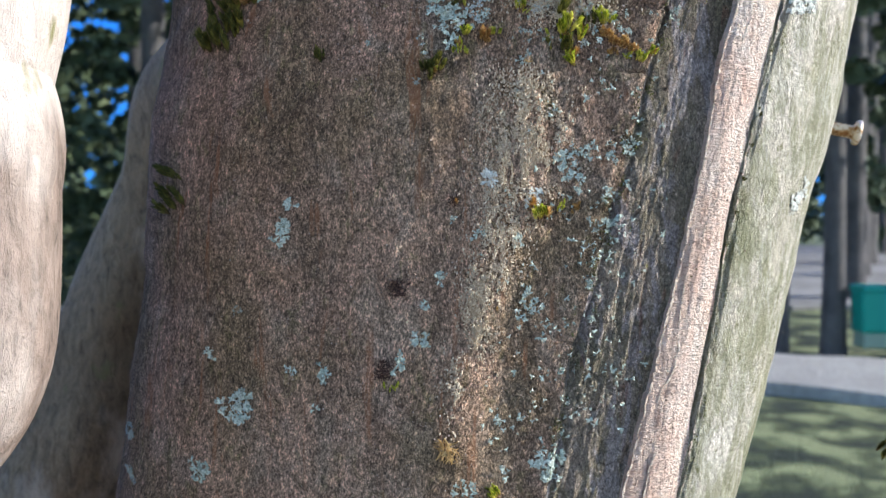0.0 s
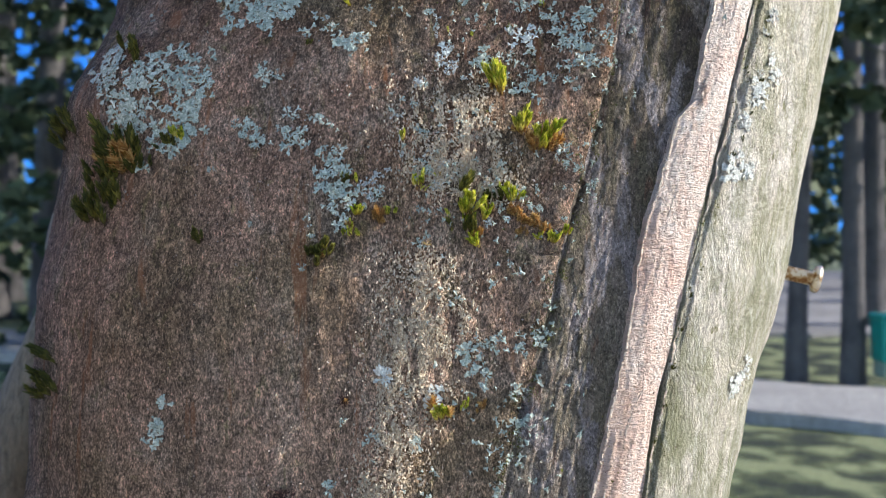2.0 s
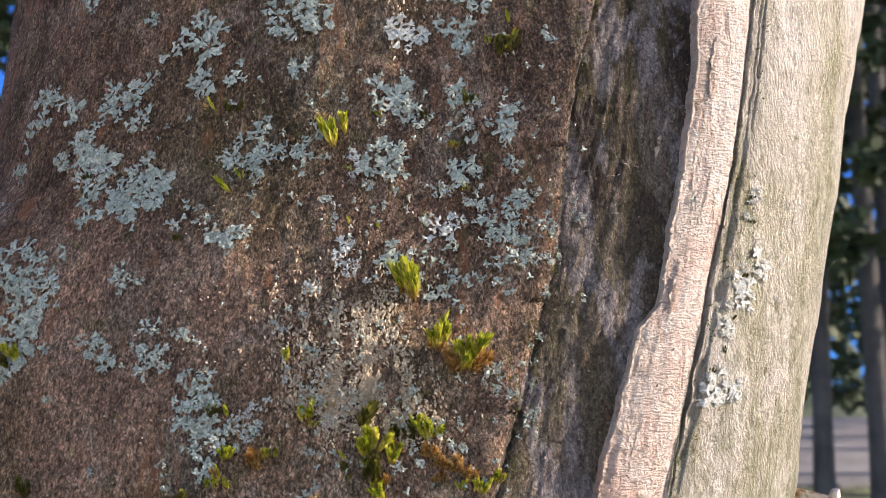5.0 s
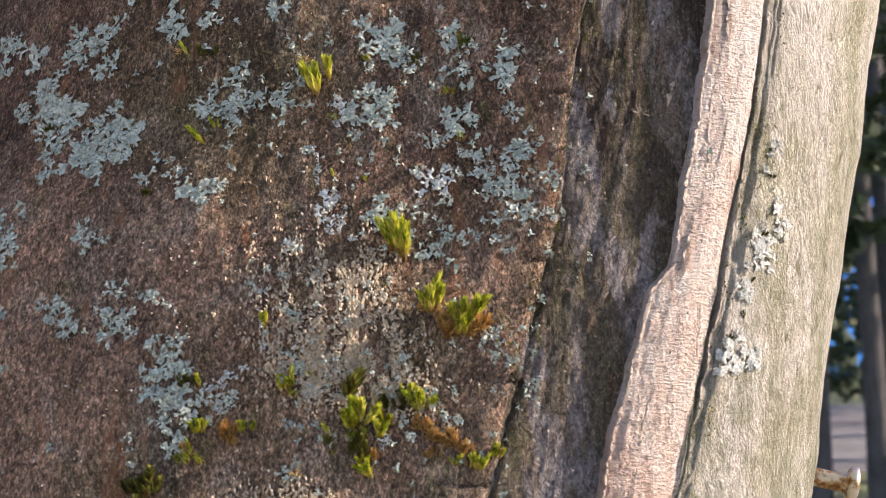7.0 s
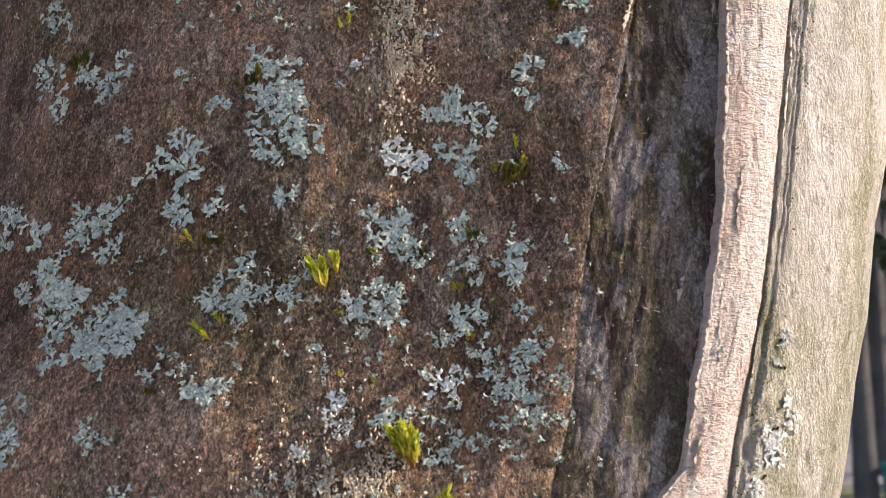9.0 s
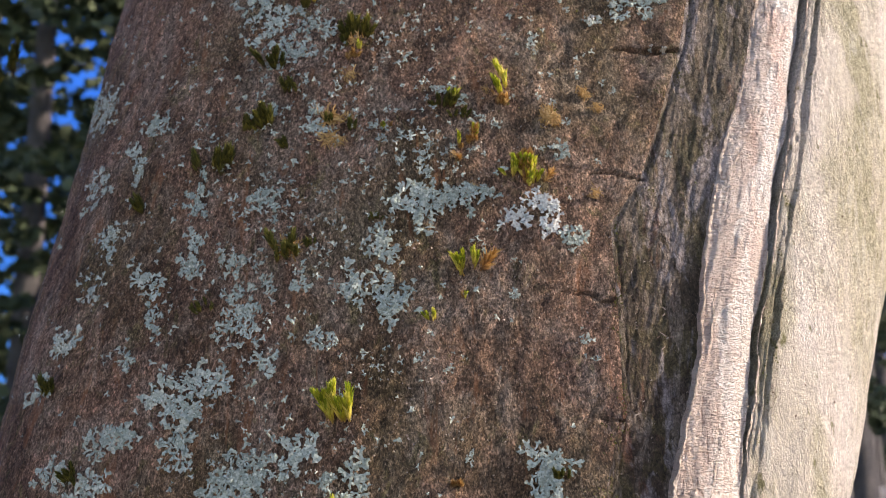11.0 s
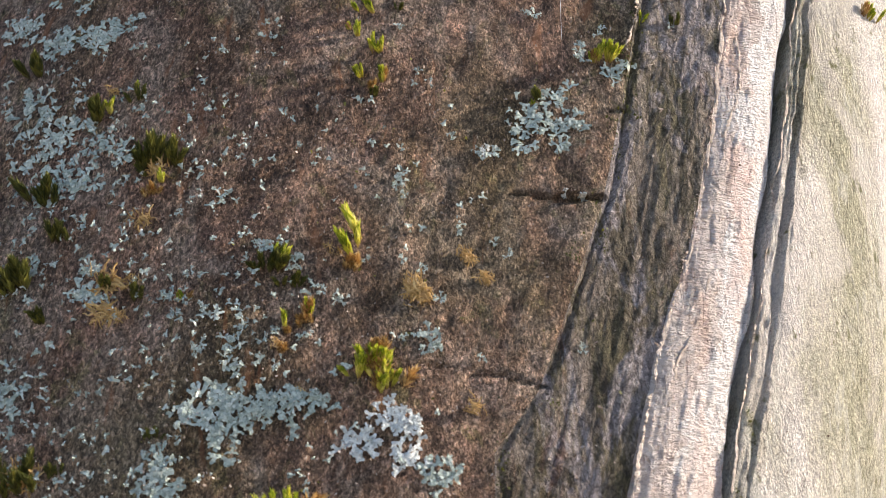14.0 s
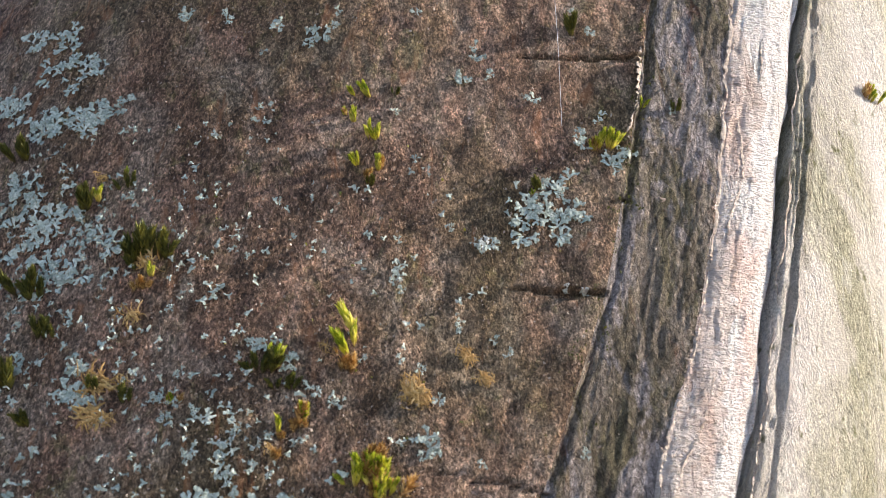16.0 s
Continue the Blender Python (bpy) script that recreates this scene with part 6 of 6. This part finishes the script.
for pale, (xs, zs, ls, faces) in SCATTER.items():
    pts = on_bark(np.array(xs), np.array(zs), np.array(ls), Vector((0, -0.98, 0.15)))
    tagged(new("lichen_scatter", linked("lichen_scatter", pts, faces, LICHEN_PALE if pale else LICHEN)), "scattered tiny white lichen lobes on bark, some with sunlight painted in" if pale else "scattered tiny blue-grey lichen lobes on bark", "lichen", kind="stuff")

# ---- moss tufts ----
moss(0.0688, 1.5189, 0.0037, 5, "mixed")
moss(0.0120, 1.5344, 0.0037, 4, "dark")
moss(0.0226, 1.5067, 0.0022, 3, "dark")
moss(0.0364, 1.5118, 0.0017, 3, "dark")
moss(0.1577, 1.5917, 0.0028, 4, "mixed", 0.3)
moss(0.0298, 1.4721, 0.0064, 6, "bright", -0.1, 0.35)
moss(0.0276, 1.4525, 0.0064, 5, "bright", 0, 0.35)
moss(0.0333, 1.4434, 0.0061, 4, "bright", 0, 0.3)
moss(0.0533, 1.5006, 0.0047, 2)
moss(0.0564, 1.5000, 0.0051, 2, "mixed")
moss(0.0543, 1.4949, 0.0018, 2, "mixed")
moss(0.0476, 1.4907, 0.0030, 2)
moss(0.0212, 1.4490, 0.0023, 3, "dark")
moss(0.0737, 1.4426, 0.0035, 3, "mixed")
moss(0.0005, 1.4945, 0.0030, 3, "dark")
moss(0.0015, 1.5245, 0.0054, 4, "dark")
moss(0.0084, 1.5347, 0.0050, 4, "dark")
moss(-0.0164, 1.5177, 0.0038, 3, "dark")
moss(-0.0361, 1.4777, 0.0043, 3, "dark")
moss(-0.0924, 1.5835, 0.0104, 4, "dark")
moss(0.0195, 1.5050, 0.0050, 4, "dark")
moss(0.0160, 1.5064, 0.0028, 1, "brown")
moss(0.0707, 1.4600, 0.0025, 3, "dark")
moss(0.0516, 1.4593, 0.0019, 3, "brown")
moss(0.0405, 1.4509, 0.0018, 1, "brown")
moss(-0.0248, 1.4610, 0.0035, 3, "dark")
moss(0.0536, 1.4101, 0.0023, 1)
moss(0.0547, 1.4075, 0.0019, 2, "mixed")
moss(0.0512, 1.4063, 0.0015, 3)
moss(0.0109, 1.4225, 0.0029, 3, "dark")
moss(0.0267, 1.4325, 0.0021, 2)
moss(0.0608, 1.4339, 0.0029, 3, "dark")
moss(0.0529, 1.4042, 0.0035, 4, "dark")
moss(-0.0221, 1.4285, 0.0032, 3, "dark")
moss(-0.0583, 1.3545, 0.0058, 5, "dark", -0.3)
moss(-0.0425, 1.3501, 0.0066, 7, "dark")
moss(-0.0448, 1.3398, 0.0053, 6, "dark")
moss(-0.0307, 1.3512, 0.0029, 3, "dark")
moss(-0.0399, 1.3722, 0.0044, 4, "dark")
moss(0.0265, 1.2973, 0.0038, 4, "mixed")
moss(0.0308, 1.2992, 0.0025, 2)
moss(0.0343, 1.2992, 0.0018, 2, "brown")
moss(-0.0573, 1.2992, 0.0050, 4, "dark", -0.8)
moss(-0.0569, 1.3053, 0.0042, 3, "dark", -0.8)
moss(-0.0057, 1.2594, 0.0023, 2)
moss(0.0187, 1.2356, 0.0034, 3, "bright", -0.8)
moss(0.0338, 1.2983, 0.0018, 1, "brown")
moss(0.0076, 1.3003, 0.0017, 1, "brown")
moss(-0.0488, 1.3359, 0.0056, 5, "dark")
moss(-0.0222, 1.3317, 0.0028, 3, "dark")
moss(0.0172, 1.2772, 0.0013, 1, "brown")
moss(0.1397, 1.2280, 0.0057, 4, "dark")
moss(0.0957, 1.3797, 0.0008, 3, "dark")
moss(0.0951, 1.3756, 0.0008, 3, "dark")
moss(0.0934, 1.3661, 0.0008, 3, "dark")
moss(0.0909, 1.3590, 0.0008, 3, "dark")
moss(0.0889, 1.3538, 0.0008, 3, "dark")
moss(0.0866, 1.3503, 0.0008, 3, "dark")
moss(0.0749, 1.3140, 0.0009, 3, "dark")
moss(0.0733, 1.3063, 0.0009, 3, "dark")
moss(0.0717, 1.2987, 0.0009, 3, "dark")
moss(0.0700, 1.2910, 0.0009, 3, "dark")
moss(0.0772, 1.3211, 0.0009, 3, "dark")
moss(-0.0416, 1.3482, 0.0043, 10, "brown", -0.2)
moss(-0.0386, 1.3469, 0.0037, 8, "dark")
moss(-0.0445, 1.3453, 0.0043, 8, "dark")
moss(-0.0275, 1.3525, 0.0029, 3)
moss(0.0245, 1.3882, 0.0066, 2, "bright", -0.05, 0.12)
moss(0.0263, 1.3905, 0.0044, 2, "bright", -0.35, 0.12)
moss(0.0237, 1.3912, 0.0037, 1, "bright", 0, 0.1)
moss(0.0074, 1.3805, 0.0052, 1, "bright", -0.5, 0.05)
moss(0.0090, 1.3831, 0.0019, 2, "bright", -0.5, 0.25)
moss(0.0033, 1.3961, 0.0026, 1, "bright", -0.9, 0.1)
moss(0.0061, 1.3957, 0.0021, 4, "dark", 0, 0.4)
moss(0.0377, 1.3621, 0.0068, 2, "bright", -0.18, 0.12)
moss(0.0368, 1.3632, 0.0049, 2, "bright", -0.12, 0.12)
moss(0.0376, 1.3626, 0.0024, 4, "brown", 0, 0.3)
moss(0.0419, 1.3542, 0.0050, 4, "bright", 0, 0.14)
moss(0.0421, 1.3538, 0.0019, 4, "brown", 0, 0.4)
moss(0.0472, 1.3512, 0.0058, 3, "mixed", 0.1, 0.2)
moss(0.0448, 1.3521, 0.0035, 2, "bright", 0.1, 0.2)
moss(0.0461, 1.3505, 0.0040, 5, "mixed", 0, 0.26)
moss(0.0477, 1.3508, 0.0035, 3, "brown", 0.3, 0.3)
moss(0.0438, 1.3517, 0.0032, 2, "brown", -0.2, 0.3)
moss(0.0281, 1.3369, 0.0035, 1, "bright", -0.35, 0.1)
moss(0.0307, 1.3374, 0.0039, 3, "bright", 0.05, 0.2)
moss(0.0321, 1.3384, 0.0044, 3, "bright", 0.3, 0.2)
moss(0.0343, 1.3363, 0.0031, 3, "bright", 0.2, 0.2)
moss(0.0316, 1.3345, 0.0034, 6, "dark", 0, 0.45)
moss(0.0312, 1.3355, 0.0027, 4, "mixed", -0.2, 0.3)
moss(0.0296, 1.3417, 0.0047, 2, "dark", 0.7, 0.15)
moss(0.0324, 1.3326, 0.0023, 3, "mixed", 0.2, 0.3)
moss(0.0337, 1.3309, 0.0031, 2, "bright", -0.9, 0.15)
moss(0.0359, 1.3384, 0.0027, 4, "mixed", 0.1, 0.4)
moss(0.0332, 1.3334, 0.0020, 5, "brown", 0, 0.5)
moss(0.0386, 1.3420, 0.0024, 5, "bright", 0.2, 0.4)
moss(0.0405, 1.3399, 0.0038, 3, "bright", -0.1, 0.16)
moss(0.0371, 1.3403, 0.0027, 4, "dark", 0.1, 0.4)
moss(0.0414, 1.3403, 0.0024, 2, "bright", 0.2, 0.2)
moss(0.0351, 1.3403, 0.0020, 3, "dark", 0.2, 0.4)
moss(0.0411, 1.3375, 0.0020, 6, "brown", 0, 0.5)
moss(0.0423, 1.3360, 0.0019, 5, "brown", 0.2, 0.5)
moss(0.0447, 1.3354, 0.0020, 6, "brown", 0, 0.5)
moss(0.0467, 1.3346, 0.0019, 5, "brown", 0.2, 0.5)
moss(0.0426, 1.3337, 0.0016, 4, "brown", -0.2, 0.5)
moss(0.0484, 1.3321, 0.0025, 5, "bright", 0.2, 0.3)
moss(0.0502, 1.3338, 0.0022, 4, "mixed", 0.4, 0.3)
moss(0.0457, 1.3327, 0.0017, 3, "bright", -0.3, 0.4)
moss(0.0095, 1.3434, 0.0027, 1, "bright", -0.05, 0.1)
moss(0.0073, 1.3436, 0.0019, 4, "dark", 0, 0.4)
moss(0.0095, 1.3371, 0.0027, 3, "bright", -0.1, 0.2)
moss(0.0086, 1.3344, 0.0020, 3, "mixed", 0, 0.4)
moss(0.0081, 1.3333, 0.0016, 3, "bright", -0.4, 0.4)
moss(0.0099, 1.3331, 0.0016, 3, "bright", 0, 0.35)
moss(0.0137, 1.3367, 0.0024, 5, "brown", -0.1, 0.35)
moss(0.0143, 1.3356, 0.0016, 3, "brown", 0, 0.4)
moss(0.0155, 1.3372, 0.0019, 2, "bright", 0, 0.3)
moss(0.0167, 1.3375, 0.0017, 2, "bright", 0.3, 0.3)
moss(0.0210, 1.3431, 0.0021, 3, "bright", 0, 0.3)
moss(0.0226, 1.3434, 0.0027, 2, "bright", -0.2, 0.2)
moss(0.0223, 1.3426, 0.0014, 4, "mixed", 0.2, 0.5)
moss(0.0252, 1.3448, 0.0014, 2, "mixed", -0.5, 0.3)
moss(0.0274, 1.3747, 0.0023, 1, "bright", -0.1, 0.1)
moss(0.0320, 1.3740, 0.0012, 2, "bright", 0, 0.4)
moss(0.0185, 1.3519, 0.0024, 2, "mixed", -0.2, 0.2)
moss(0.0019, 1.3293, 0.0036, 6, "dark", 0, 0.4)
moss(0.0027, 1.3289, 0.0019, 3, "mixed", 0, 0.4)
moss(-0.0015, 1.3723, 0.0013, 3, "dark", 0, 0.4)
moss(0.0467, 1.3803, 0.0013, 3, "mixed", 0, 0.5)
moss(0.0394, 1.3753, 0.0012, 2, "dark", 0, 0.4)
moss(0.0449, 1.3878, 0.0014, 3, "mixed", 0, 0.4)
moss(0.0471, 1.3956, 0.0021, 3, "dark", 0, 0.4)
moss(0.0392, 1.3929, 0.0017, 3, "dark", 0, 0.4)
moss(0.0322, 1.3934, 0.0014, 2, "mixed", -0.3, 0.3)
moss(0.0273, 1.3839, 0.0012, 2, "bright", -0.4, 0.3)
moss(-0.0211, 1.3849, 0.0016, 3, "dark", 0, 0.4)
moss(0.0649, 1.5422, 0.0064, 1, "bright", -0.25, 0.05)
moss(0.0641, 1.5385, 0.0061, 1, "bright", -0.35, 0.05)
moss(0.0644, 1.5407, 0.0040, 1, "bright", -0.1, 0.05)
moss(0.0635, 1.5372, 0.0028, 4, "brown", 0.2, 0.3)
moss(0.0621, 1.5395, 0.0018, 1, "brown", -1.2, 0.1)
moss(0.0516, 1.5367, 0.0036, 4, "dark", 0.3, 0.3)
moss(0.0524, 1.5375, 0.0038, 2, "bright", 0.35, 0.1)
moss(0.0492, 1.5371, 0.0021, 3, "dark", -0.3, 0.4)
moss(0.0546, 1.5342, 0.0023, 5, "dark", 0.1, 0.5)
moss(0.0556, 1.5357, 0.0013, 2, "bright", 0.2, 0.4)
moss(0.0540, 1.5276, 0.0032, 1, "bright", -0.15, 0.1)
moss(0.0543, 1.5272, 0.0014, 2, "brown", 0.2, 0.3)
moss(0.0577, 1.5297, 0.0029, 3, "mixed", 0.15, 0.25)
moss(0.0568, 1.5285, 0.0019, 3, "brown", -0.3, 0.4)
moss(0.0538, 1.5243, 0.0017, 3, "brown", -0.3, 0.3)
moss(0.0653, 1.5205, 0.0041, 2, "bright", -0.2, 0.16)
moss(0.0671, 1.5215, 0.0041, 2, "bright", -0.1, 0.16)
moss(0.0638, 1.5207, 0.0022, 2, "bright", -0.9, 0.2)
moss(0.0685, 1.5207, 0.0039, 4, "mixed", 0.1, 0.2)
moss(0.0681, 1.5242, 0.0027, 4, "brown", 0.1, 0.35)
moss(0.0693, 1.5201, 0.0020, 3, "mixed", 0.3, 0.3)
moss(0.0656, 1.5844, 0.0028, 2, "bright", -0.7, 0.2)
moss(0.0632, 1.5848, 0.0021, 2, "bright", -0.8, 0.3)
moss(0.0629, 1.5797, 0.0028, 2, "bright", -0.35, 0.2)
moss(0.0617, 1.5810, 0.0015, 2, "mixed", -0.6, 0.3)
moss(0.0667, 1.5762, 0.0028, 3, "bright", -0.2, 0.25)
moss(0.0641, 1.5715, 0.0024, 2, "bright", -0.5, 0.2)
moss(0.0671, 1.5705, 0.0029, 3, "mixed", 0.2, 0.25)
moss(0.0660, 1.5679, 0.0018, 4, "dark", 0, 0.5)
moss(0.0653, 1.5692, 0.0018, 2, "brown", 0, 0.3)
moss(0.1035, 1.5754, 0.0037, 2, "bright", 0.1, 0.15)
moss(0.1052, 1.5752, 0.0037, 2, "bright", 0.25, 0.15)
moss(0.1028, 1.5751, 0.0024, 3, "mixed", -0.2, 0.3)
moss(0.1064, 1.5759, 0.0022, 2, "dark", 0.4, 0.3)
moss(0.1112, 1.5835, 0.0021, 2, "bright", 0, 0.2)
moss(0.1167, 1.5828, 0.0025, 2, "dark", 0.2, 0.3)
moss(0.0935, 1.5672, 0.0024, 3, "dark", -0.2, 0.3)
moss(0.0918, 1.5666, 0.0011, 2, "bright", 0, 0.3)
moss(0.1004, 1.5984, 0.0036, 3, "dark", 0, 0.2)
moss(0.0698, 1.5850, 0.0015, 2, "dark", 0, 0.4)
moss(0.0325, 1.5554, 0.0052, 4, "dark", 0, 0.25)
moss(0.0304, 1.5544, 0.0045, 4, "dark", -0.2, 0.3)
moss(0.0347, 1.5554, 0.0035, 3, "dark", 0.2, 0.3)
moss(0.0329, 1.5521, 0.0021, 2, "bright", 0, 0.3)
moss(0.0208, 1.5641, 0.0045, 3, "dark", 0, 0.3)
moss(0.0220, 1.5655, 0.0027, 2, "bright", 0.1, 0.2)
moss(0.0260, 1.5695, 0.0025, 1, "bright", 0, 0.1)
moss(0.0267, 1.5679, 0.0027, 3, "dark", 0, 0.4)
moss(0.0134, 1.5488, 0.0045, 4, "dark", 0, 0.3)
moss(0.0174, 1.5423, 0.0034, 4, "dark", 0.1, 0.4)
moss(0.0074, 1.5741, 0.0043, 4, "dark", 0, 0.3)
moss(0.0266, 1.5340, 0.0028, 2, "dark", 0, 0.3)
moss(0.0170, 1.5291, 0.0032, 3, "dark", 0, 0.3)
moss(0.0313, 1.5328, 0.0029, 4, "dark", 0.2, 0.3)
moss(0.0383, 1.5320, 0.0019, 3, "mixed", 0, 0.4)
moss(0.0314, 1.5502, 0.0019, 4, "brown", 0, 0.5)

dry_bit(0.0733, 1.5344, 0.0039, 7, 1)
dry_bit(0.0739, 1.5331, 0.0034, 5, 2)
dry_bit(0.0808, 1.5396, 0.0029, 6, 3)
dry_bit(0.0835, 1.5362, 0.0022, 7, 4)
dry_bit(0.0813, 1.5165, 0.0028, 3, 5)
dry_bit(0.0269, 1.5305, 0.0039, 6, 6)
dry_bit(0.0291, 1.5300, 0.0026, 4, 7)
dry_bit(0.0306, 1.5358, 0.0023, 2, 8)
dry_bit(0.0303, 1.5460, 0.0036, 3, 9)
dry_bit(0.0599, 1.5406, 0.0019, 2, 10)
dry_bit(0.0194, 1.5067, 0.0043, 5, 11)
dry_bit(0.0531, 1.5256, 0.0017, 3, 12)
dry_bit(0.0057, 1.2467, 0.0043, 5, 13)
dry_bit(0.0069, 1.2448, 0.0026, 4, 14)
dry_bit(0.0221, 1.5699, 0.0024, 2, 15)
dry_bit(0.0567, 1.5188, 0.0013, 2, 16)
dry_bit(0.0010, 1.3969, 0.0017, 2, 17)
dry_bit(0.0224, 1.3940, 0.0019, 2, 18)
dry_bit(0.0267, 1.5351, 0.0049, 5, 19)
dry_bit(0.0233, 1.3320, 0.0016, 2, 20)
dry_bit(0.0318, 1.5550, 0.0037, 4, 21)

CRUST = [(0.0235, 1.3215, 0.0085, 0.0075), (0.0215, 1.3090, 0.0085, 0.0080), (0.0180, 1.2925, 0.0055, 0.0085), (0.0130, 1.2770, 0.0040, 0.0090), (0.0070, 1.2600, 0.0025, 0.0070), (0.0275, 1.3540, 0.0095, 0.0100), (0.0300, 1.3470, 0.0080, 0.0060), (0.0345, 1.3430, 0.0080, 0.0040), (0.0360, 1.4270, 0.0040, 0.0110)]
crumbs("lichen_crumbs", CRUST, 14000, 0.0002, 0.0008, CRUMB, "cream-coloured crumbly lichen crust on bark", 3)
grains("lichen_grains", CRUST, 19000, GRAIN, "raised cream-grey lichen grains on bark", 8)
crumbs("lichen_specks", [(0.045, 1.535, 0.03, 0.035), (0.02, 1.53, 0.03, 0.05), (0.055, 1.385, 0.012, 0.025), (0.03, 1.375, 0.03, 0.03), (0.02, 1.46, 0.03, 0.03), (0.0, 1.49, 0.04, 0.05), (0.01, 1.54, 0.035, 0.04), (0.036, 1.30, 0.012, 0.05), (0.036, 1.30, 0.012, 0.05), (0.022, 1.26, 0.008, 0.03)], 4600, 0.0004, 0.0012, LICHEN, "scattered small blue-grey lichen lobes on brown bark", 9, 1.2, 0.0, True)
crumbs("moss_specks", [(0.07, 1.54, 0.03, 0.035), (0.045, 1.36, 0.02, 0.03), (0.05, 1.30, 0.015, 0.04)], 420, 0.0003, 0.0008, MOSS_DARK, "scattered specks of olive moss on bark", 10, 1.2, -6.0)
crumbs("bark_flakes", [(0.0, 1.29, 0.07, 0.075), (0.02, 1.4, 0.07, 0.06), (0.05, 1.54, 0.07, 0.08)], 20000, 0.0002, 0.0006, FLAKE, "tiny loose flakes of brown bark", 4, 1.0, 6.0)
crumbs("dark_crust", [(-0.0047, 1.2815, 0.0026, 0.0019), (-0.0076, 1.2635, 0.0026, 0.0021), (0.0073, 1.3007, 0.0014, 0.0010)], 560, 0.0003, 0.0008, DARK, "small dark reddish-brown crusty spots on bark", 6, 0.8, 40.0)

heights = [float(z) for z in np.arange(1.235, 1.60, 0.012)]
crumbs("groove_moss", [(float(scar_x(z) - band_width(z)) - 0.0004, z, 0.0014, 0.007) for z in heights], 3600, 0.0002, 0.0006, MOSS_DARK, "thin olive moss in the groove of the bark", 14, 1.0, 1.0)
crumbs("crack_moss", [(float(scar_x(z) + 0.8 * rim_width(z)), z, 0.0008, 0.007) for z in heights if z < 1.52], 1100, 0.0002, 0.0006, MOSS_DARK, "thin olive moss along the crack of the scar", 15, 1.0, 1.0)
crumbs("groove_lichen", [(float(scar_x(z) - band_width(z)) - 0.001, z, 0.003, 0.007) for z in heights if z < 1.36], 160, 0.0005, 0.0012, LICHEN, "scattered small blue-grey lichen lobes by a groove in the bark", 16, 1.0, 1.0, True)


def thread(x1, z1, x2, z2, lift):
    """A single strand of spider silk strung over the bark."""
    a, n = face_point(x1, z1)
    b, m = face_point(x2, z2)
    a, b = a + n * lift, b + m * 0.0006
    d = tube("spider_thread", [a, a.lerp(b, 0.5) + Vector((0.0002, 0, 0)), b], [0.00005, 0.00004, 0.00003], SILK, 6)
    tagged(new("spider_thread", d), "single white strand of spider silk strung over bark", "spider silk")


thread(0.0972, 1.6085, 0.0975, 1.5795, 0.003)
